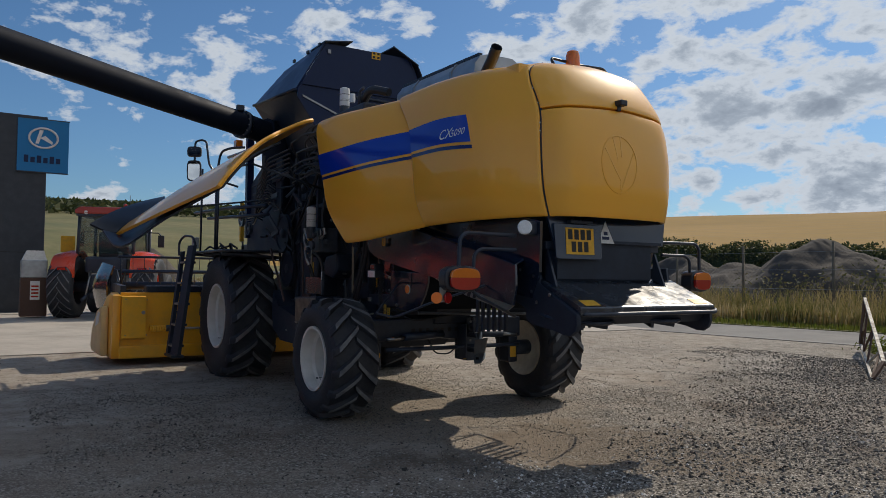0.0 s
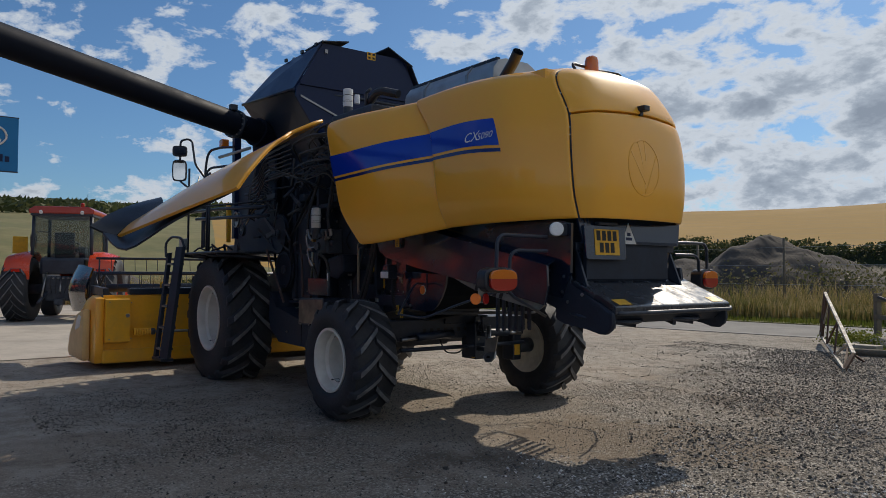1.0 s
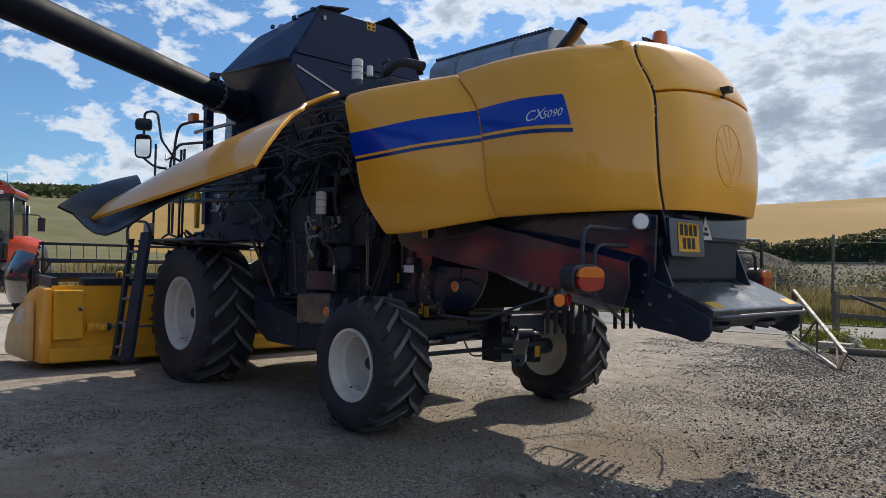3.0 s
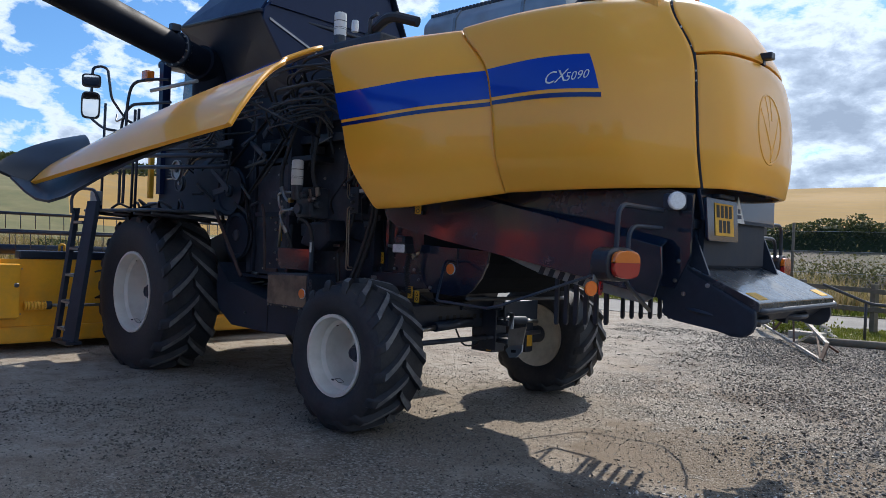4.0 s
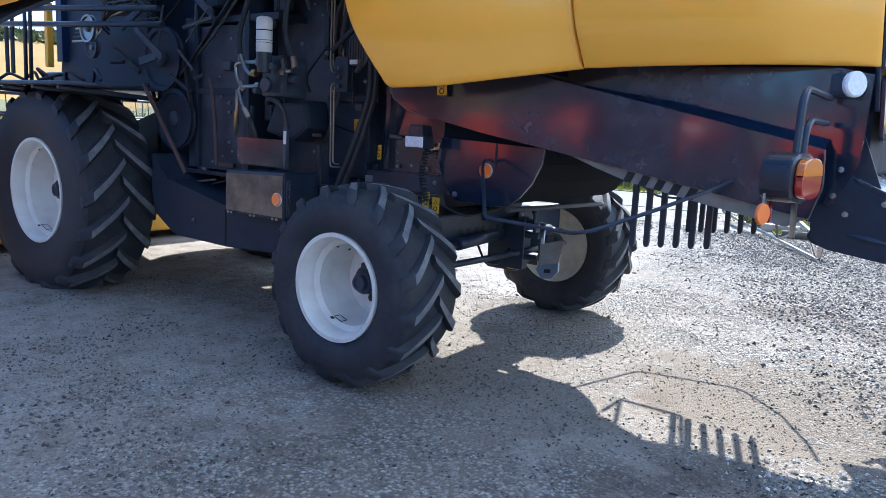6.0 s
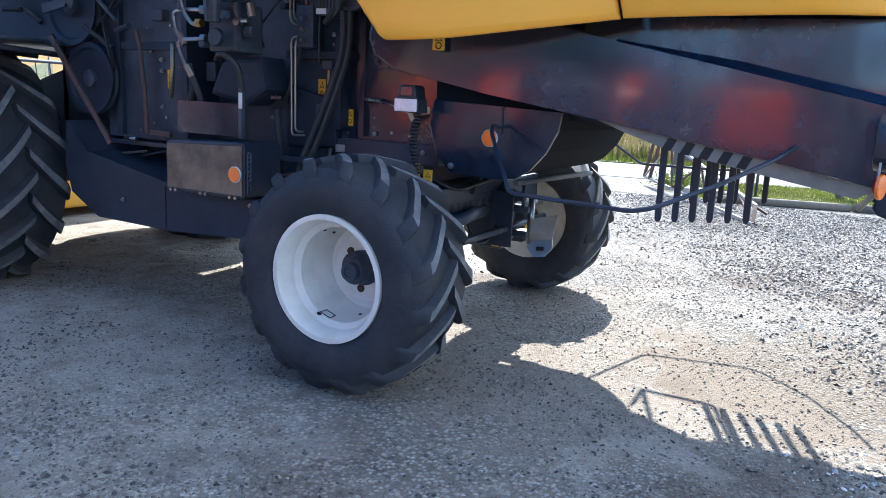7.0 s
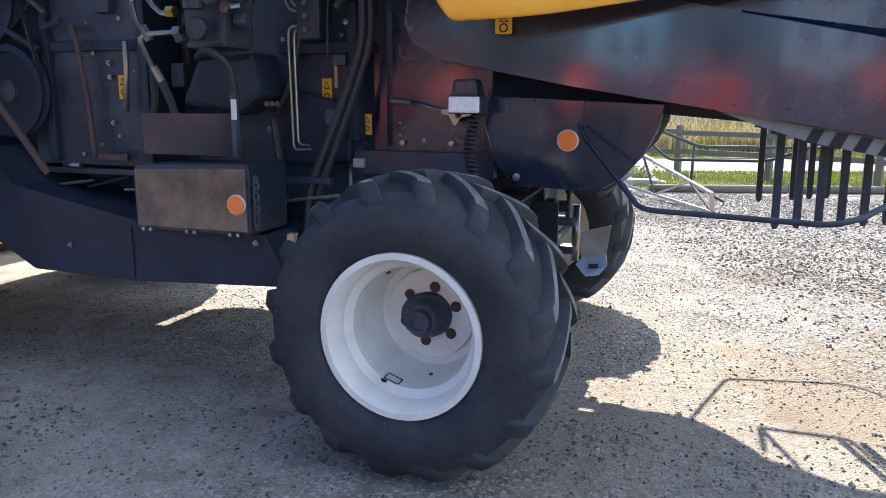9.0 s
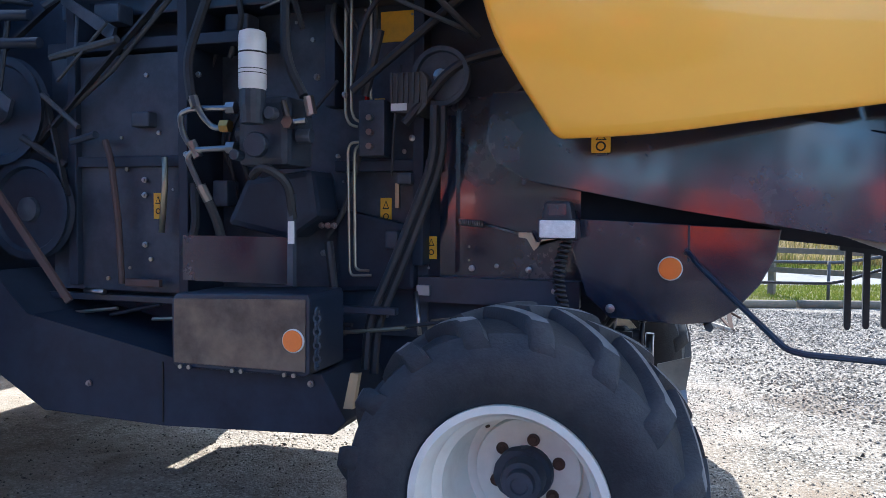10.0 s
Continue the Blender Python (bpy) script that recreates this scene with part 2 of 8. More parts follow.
def ground_material():
    m = bpy.data.materials.new("compacted_gravel")
    m.use_nodes = True
    nt = m.node_tree
    b = nt.nodes["Principled BSDF"]
    co = node(nt, "ShaderNodeTexCoord").outputs["Object"]
    large = node(nt, "ShaderNodeTexNoise", (("Vector", co), ("Scale", 0.45), ("Detail", 6.0), ("Roughness", 0.6)))
    mid = node(nt, "ShaderNodeTexNoise", (("Vector", co), ("Scale", 3.5), ("Detail", 8.0), ("Roughness", 0.72)))
    grit = node(nt, "ShaderNodeTexNoise", (("Vector", co), ("Scale", 160.0), ("Detail", 3.0), ("Roughness", 0.7)))
    cells = node(nt, "ShaderNodeTexVoronoi", (("Vector", co), ("Scale", 52.0), ("Randomness", 1.0)))
    small = node(nt, "ShaderNodeTexVoronoi", (("Vector", co), ("Scale", 120.0), ("Randomness", 1.0)))
    sand = ramp(nt, mid.outputs[0], ((0.30, (0.25, 0.203, 0.157)), (0.50, (0.355, 0.297, 0.232)), (0.70, (0.44, 0.375, 0.297))))
    sand = mixed(nt, ramp(nt, grit.outputs[0], ((0.36, 0.8), (0.50, 0.0))), sand, (0.10, 0.085, 0.07))
    sand = mixed(nt, ramp(nt, grit.outputs[0], ((0.60, 0.0), (0.70, 0.7))), sand, (0.62, 0.58, 0.52))
    stone = node(nt, "ShaderNodeSeparateColor", ((0, cells.outputs["Color"]),)).outputs[0]
    tone = ramp(nt, stone, ((0.0, (0.055, 0.053, 0.048)), (0.35, (0.20, 0.187, 0.165)), (0.7, (0.40, 0.372, 0.325)), (1.0, (0.58, 0.54, 0.475))))
    gaps = ramp(nt, cells.outputs["Distance"], ((0.40, 0.0), (0.66, 0.8)))
    tone = mixed(nt, gaps, tone, (0.050, 0.043, 0.035))
    along = node(nt, "ShaderNodeSeparateXYZ", ((0, co),))
    bed = calc(nt, "ADD", calc(nt, "MULTIPLY", along.outputs[0], 0.1), calc(nt, "MULTIPLY", along.outputs[1], 0.06))
    bed = calc(nt, "MULTIPLY", ramp(nt, calc(nt, "ADD", bed, calc(nt, "MULTIPLY", calc(nt, "SUBTRACT", large.outputs[0], 0.5), 0.3)), ((0.24, 0.0), (0.34, 1.0))), 0.16)
    cover = ramp(nt, calc(nt, "ADD", bed, calc(nt, "ADD", calc(nt, "MULTIPLY", large.outputs[0], 0.7), calc(nt, "MULTIPLY", mid.outputs[0], 0.3))), ((0.45, 0.16), (0.62, 0.8)))
    col = mixed(nt, cover, sand, tone)
    stain = node(nt, "ShaderNodeTexNoise", (("Vector", co), ("Scale", 0.8), ("Detail", 7.0), ("Roughness", 0.68), ("Distortion", 0.8)))
    damp = ramp(nt, stain.outputs[0], ((0.54, 0.0), (0.60, 0.45), (0.70, 0.75)))
    col = mixed(nt, damp, col, (0.135, 0.105, 0.080))
    pale = node(nt, "ShaderNodeTexNoise", (("Vector", co), ("Scale", 1.1), ("Detail", 5.0), ("Roughness", 0.6), ("Distortion", 1.2)))
    col = mixed(nt, ramp(nt, pale.outputs[0], ((0.57, 0.0), (0.66, 0.40))), col, (0.45, 0.40, 0.33))
    warp = calc(nt, "MULTIPLY", calc(nt, "SUBTRACT", large.outputs[0], 0.5), 3.2)
    # a brown mud patch behind the axle, also toning down the sunlit gravel
    dx = calc(nt, "DIVIDE", calc(nt, "SUBTRACT", along.outputs[0], 2.3), 2.0)
    dy = calc(nt, "DIVIDE", calc(nt, "SUBTRACT", along.outputs[1], 1.5), 1.7)
    away = calc(nt, "SQRT", calc(nt, "ADD", calc(nt, "MULTIPLY", dx, dx), calc(nt, "MULTIPLY", dy, dy)))
    mud_dim = ramp(nt, calc(nt, "ADD", calc(nt, "ADD", away, calc(nt, "MULTIPLY", warp, 0.5)), calc(nt, "MULTIPLY", mid.outputs[0], 0.9)), ((0.9, 0.62), (1.7, 0.0)))
    col = mixed(nt, mud_dim, col, (0.205, 0.160, 0.115))
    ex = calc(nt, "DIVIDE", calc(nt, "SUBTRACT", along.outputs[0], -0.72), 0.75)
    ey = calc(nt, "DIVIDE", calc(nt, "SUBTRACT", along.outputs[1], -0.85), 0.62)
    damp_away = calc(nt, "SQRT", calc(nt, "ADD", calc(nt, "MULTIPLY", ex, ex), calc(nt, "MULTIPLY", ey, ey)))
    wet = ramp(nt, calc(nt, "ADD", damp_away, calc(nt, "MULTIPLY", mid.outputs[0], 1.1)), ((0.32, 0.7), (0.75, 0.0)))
    # pale dust towards low x, its colour also lightening the shaded ground there
    dust_lift = ramp(nt, calc(nt, "ADD", calc(nt, "MULTIPLY", along.outputs[0], -0.25), calc(nt, "MULTIPLY", warp, 0.35)), ((-0.55, 0.0), (0.15, 0.44)))
    dust_lift = calc(nt, "MULTIPLY", dust_lift, ramp(nt, mid.outputs[0], ((0.38, 0.15), (0.58, 1.0))))
    col = mixed(nt, dust_lift, col, (0.50, 0.45, 0.385))
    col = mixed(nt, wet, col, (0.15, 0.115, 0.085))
    nt.links.new(col, b.inputs["Base Color"])
    b.inputs["Roughness"].default_value = 0.9
    b.inputs["Specular IOR Level"].default_value = 0.15
    h1 = calc(nt, "MULTIPLY", calc(nt, "SUBTRACT", 0.6, cells.outputs["Distance"]), calc(nt, "ADD", calc(nt, "MULTIPLY", cover, 0.9), 0.06))
    h2 = calc(nt, "MULTIPLY", small.outputs["Distance"], -0.4)
    h = calc(nt, "ADD", calc(nt, "ADD", h1, h2), calc(nt, "MULTIPLY", mid.outputs[0], 0.35))
    bp = node(nt, "ShaderNodeBump", (("Height", h), ("Strength", 1.0), ("Distance", 0.012)))
    nt.links.new(bp.outputs[0], b.inputs["Normal"])
    return m


def stones_material(name, tones):
    m = bpy.data.materials.new(name)
    m.use_nodes = True
    nt = m.node_tree
    b = nt.nodes["Principled BSDF"]
    rnd = node(nt, "ShaderNodeNewGeometry").outputs["Random Per Island"]
    co = node(nt, "ShaderNodeTexCoord").outputs["Object"]
    fine = node(nt, "ShaderNodeTexNoise", (("Vector", co), ("Scale", 90.0), ("Detail", 4.0)))
    col = ramp(nt, rnd, tones)
    col = mixed(nt, calc(nt, "MULTIPLY", fine.outputs[0], 0.22), col, (0.26, 0.25, 0.235))
    nt.links.new(col, b.inputs["Base Color"])
    b.inputs["Roughness"].default_value = 0.95
    b.inputs["Specular IOR Level"].default_value = 0.03
    return m


def leaf_material(name, stops, rough=0.6):
    m = bpy.data.materials.new(name)
    m.use_nodes = True
    nt = m.node_tree
    b = nt.nodes["Principled BSDF"]
    rnd = node(nt, "ShaderNodeNewGeometry").outputs["Random Per Island"]
    co = node(nt, "ShaderNodeTexCoord").outputs["Object"]
    patch = node(nt, "ShaderNodeTexNoise", (("Vector", co), ("Scale", 0.5), ("Detail", 3.0)))
    f = calc(nt, "ADD", calc(nt, "MULTIPLY", rnd, 0.55), calc(nt, "SUBTRACT", calc(nt, "MULTIPLY", patch.outputs[0], 1.0), 0.22))
    nt.links.new(ramp(nt, f, stops), b.inputs["Base Color"])
    b.inputs["Roughness"].default_value = rough
    b.inputs["Specular IOR Level"].default_value = 0.25
    tr = node(nt, "ShaderNodeBsdfTranslucent")
    nt.links.new(ramp(nt, f, stops), tr.inputs[0])
    mx = node(nt, "ShaderNodeMixShader", ((0, 0.3), (1, b.outputs[0]), (2, tr.outputs[0])))
    nt.links.new(mx.outputs[0], nt.nodes["Material Output"].inputs[0])
    return m


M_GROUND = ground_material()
M_STONES = stones_material("loose_stones", ((0.0, (0.040, 0.038, 0.035)), (0.3, (0.125, 0.117, 0.105)), (0.7, (0.235, 0.214, 0.182)), (1.0, (0.40, 0.36, 0.30))))
# a paler copy of the stones, sunlight put into the tones
M_CHIPS_LIT = stones_material("sunlit_slate_chippings", ((0.0, (0.05, 0.05, 0.05)), (0.3, (0.24, 0.23, 0.215)), (0.6, (0.62, 0.59, 0.54)), (1.0, (0.90, 0.87, 0.81))))
M_CONCRETE = material("old_concrete", (0.44, 0.395, 0.335), 0.85, grain=12.0, vary=0.15, dirt=(0.26, 0.235, 0.20), dirt_amount=0.7, dirt_scale=0.8, bump=0.25, bump_scale=60.0)
M_ROAD = material("worn_asphalt", (0.155, 0.15, 0.143), 0.8, grain=60.0, vary=0.25, dirt=(0.11, 0.11, 0.11), dirt_amount=0.5, dirt_scale=0.7, bump=0.3, bump_scale=120.0)
M_SOIL = material("heaped_subsoil", (0.062, 0.054, 0.048), 0.95, grain=6.0, vary=0.45, dirt=(0.15, 0.125, 0.095), dirt_amount=0.6, dirt_scale=0.7, bump=1.0, bump_scale=5.0)
M_ROOF = material("dark_red_paint", (0.34, 0.022, 0.010), 0.32, vary=0.1, coat=0.4)
M_BANK = material("bare_grey_brown_bank", (0.13, 0.108, 0.085), 0.95, grain=3.0, vary=0.35, dirt=(0.085, 0.095, 0.040), dirt_amount=0.85, dirt_scale=0.3, bump=0.5, bump_scale=2.0)
M_WHEAT = material("ripe_cereal_field", (0.345, 0.205, 0.040), 0.95, grain=0.6, vary=0.2, dirt=(0.23, 0.150, 0.036), dirt_amount=0.6, dirt_scale=0.03)
wheat = M_WHEAT.node_tree
rows = node(wheat, "ShaderNodeTexWave", (("Vector", node(wheat, "ShaderNodeTexCoord").outputs["Object"]), ("Scale", 0.035), ("Distortion", 1.5), ("Detail", 3.0), ("Detail Scale", 2.0)))
rows.bands_direction = "Y"
tram = ramp(wheat, rows.outputs["Color"], ((0.0, 0.55), (0.18, 0.0), (1.0, 0.12)))
wheat_in = wheat.nodes["Principled BSDF"].inputs["Base Color"]
wheat.links.new(mixed(wheat, tram, wheat_in.links[0].from_socket, (0.26, 0.18, 0.065)), wheat_in)
M_PASTURE = material("rough_pasture", (0.17, 0.155, 0.065), 0.95, grain=0.5, vary=0.4, dirt=(0.085, 0.105, 0.040), dirt_amount=0.9, dirt_scale=0.09, bump=0.6, bump_scale=1.5)
M_WOOD_FAR = material("far_wood", (0.028, 0.045, 0.018), 0.95, grain=0.3, vary=0.45)
M_LAWN = leaf_material("short_grass", ((0.1, (0.085, 0.125, 0.014)), (0.5, (0.15, 0.18, 0.024)), (0.9, (0.25, 0.245, 0.06))))
M_TALL = leaf_material("tall_dry_grass", ((0.05, (0.085, 0.108, 0.024)), (0.35, (0.20, 0.185, 0.058)), (0.6, (0.36, 0.28, 0.115)), (0.95, (0.56, 0.44, 0.26))))
M_HEDGE = leaf_material("hedge_leaves", ((0.1, (0.022, 0.034, 0.014)), (0.5, (0.055, 0.072, 0.026)), (0.9, (0.12, 0.125, 0.05))))
M_SCRUB = leaf_material("scrub_leaves", ((0.05, (0.045, 0.060, 0.020)), (0.5, (0.115, 0.120, 0.045)), (0.9, (0.24, 0.20, 0.10))))
M_TURF = material("turf_soil", (0.13, 0.13, 0.040), 0.95, grain=9.0, vary=0.4, dirt=(0.15, 0.13, 0.06), dirt_amount=0.6, dirt_scale=1.2)
# scuffed black; the brown base stands for the ground mirrored in it
M_SCUFF_SHEEN = material("scuffed_black_ground_sheen", (0.17, 0.14, 0.115), 0.30, grain=14.0, vary=0.35, dirt=(0.025, 0.024, 0.024), dirt_amount=0.8, dirt_scale=4.5, metal=0.3)

# ---- building helpers ----


def root(name, x, y, z, label="", category="", group="", kind=""):
    """An empty at the base of a thing, to which its parts belong."""
    ob = new(name)
    ob.location = (x, y, z)
    return tagged(ob, label, category, group, kind)


def rest(ob):
    """Where ob stands, by its parents."""
    m = Matrix.LocRotScale(ob.location, ob.rotation_euler, ob.scale)
    return rest(ob.parent) @ ob.matrix_parent_inverse @ m if ob.parent else m


def part(name, bm, mat, parent=None, label="", smooth=False, flat_angle=35.0, kind=""):
    """Links a bmesh, built in the world's metres, as one mesh under a thing or a part."""
    me = bpy.data.meshes.new(name)
    bmesh.ops.recalc_face_normals(bm, faces=bm.faces)
    if smooth:
        lim = radians(flat_angle)
        for f in bm.faces:
            f.smooth = True
        for e in bm.edges:
            if len(e.link_faces) == 2 and e.calc_face_angle(0.0) > lim:
                e.smooth = False
    bm.to_mesh(me)
    bm.free()
    for m in mat if isinstance(mat, (list, tuple)) else (mat,):
        me.materials.append(m)
    ob = new(name, me)
    if parent is not None:
        ob.parent = parent
        ob.matrix_parent_inverse = rest(parent).inverted()
    return tagged(ob, label, kind=kind)


def thing(name, bm, mat, label, category, group="", kind="", smooth=False):
    """A thing that is one mesh."""
    ob = part(name, bm, mat, None, "", smooth)
    return tagged(ob, label, category, group, kind)


def box(bm, x0, x1, y0, y1, z0, z1, bevel=0.0, m=None):
    """A block, with its edges rounded by bevel."""
    geo = bmesh.ops.create_cube(bm, size=1.0, matrix=Matrix.Translation(((x0 + x1) / 2, (y0 + y1) / 2, (z0 + z1) / 2)) @ Matrix.Diagonal((abs(x1 - x0), abs(y1 - y0), abs(z1 - z0), 1)))
    vs = geo["verts"]
    if bevel:
        es = list({e for v in vs for e in v.link_edges})
        r = bmesh.ops.bevel(bm, geom=es, offset=bevel, segments=2, affect="EDGES", profile=0.6)
        vs = list({v for f in r["faces"] for v in f.verts} | {v for v in vs if v.is_valid})
    if m is not None:
        bmesh.ops.transform(bm, matrix=m, verts=vs)
    return bm


def blk(*a, **k):
    return box(bmesh.new(), *a, **k)


def prism(bm, pts, a, b, axis="y", bevel=0.0):
    """A flat outline, carried from a to b along an axis. pts are (x, z) for y, (x, y) for z and (y, z) for x."""
    def at(p, h):
        return {"y": (p[0], h, p[1]), "z": (p[0], p[1], h), "x": (h, p[0], p[1])}[axis]
    lo = [bm.verts.new(at(p, a)) for p in pts]
    hi = [bm.verts.new(at(p, b)) for p in pts]
    fs = [bm.faces.new(lo[::-1]), bm.faces.new(hi)]
    n = len(pts)
    for i in range(n):
        fs.append(bm.faces.new((lo[i], lo[(i + 1) % n], hi[(i + 1) % n], hi[i])))
    if bevel:
        bmesh.ops.bevel(bm, geom=list({e for f in fs for e in f.edges}), offset=bevel, segments=2, affect="EDGES", profile=0.6)
    return bm


def plate(pts, a, b, axis="y", bevel=0.0):
    return prism(bmesh.new(), pts, a, b, axis, bevel)


def rounded(points, r, steps=5):
    """A line with its inner corners rounded."""
    pts = [Vector(p) for p in points]
    out = [pts[0]]
    for a, b, c in zip(pts, pts[1:], pts[2:]):
        d0, d1 = (a - b), (c - b)
        k = min(r, d0.length * 0.48, d1.length * 0.48)
        p0, p1 = b + d0.normalized() * k, b + d1.normalized() * k
        for i in range(steps + 1):
            t = i / steps
            out.append(p0 * (1 - t) ** 2 + b * 2 * t * (1 - t) + p1 * t * t)
    return out + [pts[-1]]


def tube(bm, points, r, seg=8, bend=0.0, closed_ends=True):
    """A round bar or pipe along a line; bend rounds its corners."""
    pts = rounded(points, bend) if bend else [Vector(p) for p in points]
    rings, side = [], None
    for i, p in enumerate(pts):
        d = (pts[min(i + 1, len(pts) - 1)] - pts[max(i - 1, 0)]).normalized()
        if side is None:
            side = d.orthogonal().normalized()
        side = (side - d * side.dot(d)).normalized()
        up = d.cross(side)
        rr = r(i / max(1, len(pts) - 1)) if callable(r) else r
        rings.append([bm.verts.new(p + (side * math.cos(a) + up * math.sin(a)) * rr) for a in (2 * math.pi * k / seg for k in range(seg))])
    for a, b in zip(rings, rings[1:]):
        for k in range(seg):
            f = bm.faces.new((a[k], a[(k + 1) % seg], b[(k + 1) % seg], b[k]))
            f.smooth = True
    if closed_ends:
        bm.faces.new(rings[0][::-1])
        bm.faces.new(rings[-1])
    return bm


def pipe(points, r, seg=8, bend=0.0):
    return tube(bmesh.new(), points, r, seg, bend)


def lathe(bm, profile, m=None, seg=32, closed=False):
    """A profile of (radius, height) turned about z, then laid by m."""
    m = m or Matrix()
    rings = []
    for r, h in profile:
        if r < 1e-5:
            rings.append([bm.verts.new(m @ Vector((0, 0, h)))])
        else:
            rings.append([bm.verts.new(m @ Vector((r * math.cos(a), r * math.sin(a), h))) for a in (2 * math.pi * k / seg for k in range(seg))])
    pairs = list(zip(rings, rings[1:]))
    if closed:
        pairs.append((rings[-1], rings[0]))
    for a, b in pairs:
        for k in range(seg):
            q = [a[k % len(a)], a[(k + 1) % len(a)], b[(k + 1) % len(b)], b[k % len(b)]]
            q = list(dict.fromkeys(q))
            if len(q) > 2:
                bm.faces.new(q)
    return bm


def turned(profile, m=None, seg=32, closed=False):
    return lathe(bmesh.new(), profile, m, seg, closed)


def toward(p, d):
    """A pose at p whose z axis points along d."""
    return Matrix.Translation(p) @ Vector(d).to_track_quat("Z", "Y").to_matrix().to_4x4()


def disc(p, d, r, h, seg=20, bevel=0.0):
    """A round plate or stub at p that stands out by h along d."""
    b = min(bevel, r * 0.4, h * 0.5)
    prof = [(0, 0), (r, 0), (r, h - b), (r - b, h), (0, h)] if b else [(0, 0), (r, 0), (r, h), (0, h)]
    return turned(prof, toward(p, d), seg)


def sheet(points, thick, inward):
    """A flat plate through the given corners, thickened along inward."""
    bm = bmesh.new()
    n = Vector(inward).normalized() * thick
    a = [bm.verts.new(p) for p in points]
    b = [bm.verts.new(Vector(p) + n) for p in points]
    bm.faces.new(a), bm.faces.new(b[::-1])
    for k in range(len(a)):
        bm.faces.new((a[k], b[k], b[(k + 1) % len(a)], a[(k + 1) % len(a)]))
    return bm


def spline(ctrl, t):
    """A point at t in 0..1 along a smooth line through the points ctrl."""
    n = len(ctrl) - 1
    i = min(int(t * n), n - 1)
    f = t * n - i
    p = [Vector(ctrl[max(0, min(n, k))]) for k in (i - 1, i, i + 1, i + 2)]
    return 0.5 * (2 * p[1] + (p[2] - p[0]) * f + (2 * p[0] - 5 * p[1] + 4 * p[2] - p[3]) * f * f + (3 * p[1] - 3 * p[2] + p[3] - p[0]) * f ** 3)


def shell(stations, nu=24, nv=24, thick=0.02, u0=0.0, u1=1.0, v0=0.0, v1=1.0, lift=0.0, outward=(0, -1, 0), roll=0.0, sides="", corner=None, slant=0.0):
    """A curved panel with thickness through rows of points: each station runs from the panel's foot to its top.
    roll: how far the edges named in sides (u, U, v, V: start and end) turn in; corner: the reach (u, v) of a rounded corner at the start; slant: how far the end leans back towards the top."""
    bm = bmesh.new()

    def at(u, v):
        return spline([spline(s, v) for s in stations], u)
    edge = (0.004, 0.010, 0.018, 0.028, 0.042) if roll or corner else ()

    def steps(a, b, n):
        f = sorted({i / n for i in range(n + 1)} | set(edge) | {1 - e for e in edge})
        return [a + (b - a) * t for t in f]
    us, vs = steps(u0, u1, nu), steps(v0, v1, nv)
    nu, nv = len(us) - 1, len(vs) - 1
    low_v = [0.0] * (nu + 1)
    if corner:
        low_v = [corner[1] * (1 - math.sqrt(max(0.0, 1 - ((corner[0] - u) / corner[0]) ** 2))) if u < corner[0] else 0.0 for u in us]
    pts = [[at(u - slant * (i / nu) * (v - v0) / (v1 - v0), lo + v * (1 - lo)) for v in vs] for i, (u, lo) in enumerate(zip(us, low_v))]

    def turn(i, j):
        """How far a place near a rolled edge lies in."""
        d = 0.0
        for key, t in (("u", us[i] - u0), ("U", u1 - us[i]), ("v", vs[j] - v0), ("V", v1 - vs[j])):
            if key in sides and t < 0.042:
                d = max(d, roll * (1 - math.sqrt(1 - (1 - t / 0.042) ** 2)))
        return d
    out = Vector(outward)
    top, low = [], []
    for i in range(nu + 1):
        ra, rb = [], []
        for j in range(nv + 1):
            du = pts[min(i + 1, nu)][j] - pts[max(i - 1, 0)][j]
            dv = pts[i][min(j + 1, nv)] - pts[i][max(j - 1, 0)]
            n = du.cross(dv).normalized()
            if n.dot(out) < 0 and abs(n.dot(out)) > 0.02:
                n = -n
            d = turn(i, j) if roll else 0.0
            ra.append(bm.verts.new(pts[i][j] + n * (lift - d)))
            rb.append(bm.verts.new(pts[i][j] + n * (lift - d - thick)))
        top.append(ra)
        low.append(rb)
    for i in range(nu):
        for j in range(nv):
            bm.faces.new((top[i][j], top[i + 1][j], top[i + 1][j + 1], top[i][j + 1]))
            bm.faces.new((low[i][j + 1], low[i + 1][j + 1], low[i + 1][j], low[i][j]))
    for i in range(nu):
        bm.faces.new((top[i][0], low[i][0], low[i + 1][0], top[i + 1][0]))
        bm.faces.new((top[i + 1][nv], low[i + 1][nv], low[i][nv], top[i][nv]))
    for j in range(nv):
        bm.faces.new((top[0][j + 1], low[0][j + 1], low[0][j], top[0][j]))
        bm.faces.new((top[nu][j], low[nu][j], low[nu][j + 1], top[nu][j + 1]))
    return bm


def many(name, verts, faces, mat, label, category, smooth=False):
    """One object of countless small pieces."""
    me = bpy.data.meshes.new(name)
    me.from_pydata(verts, [], faces)
    me.materials.append(mat)
    if smooth:
        me.polygons.foreach_set("use_smooth", [True] * len(me.polygons))
    return tagged(new(name, me), label, category, kind="stuff")


def mirror_y(bm, about=1.24):
    """The other side's copy of what bm holds, in place of it."""
    for v in bm.verts:
        v.co.y = 2 * about - v.co.y
    return bm

# ---- the ground, the road and the country round them ----


def smooth_step(a, b, x):
    t = max(0.0, min(1.0, (x - a) / (b - a)))
    return t * t * (3 - 2 * t)


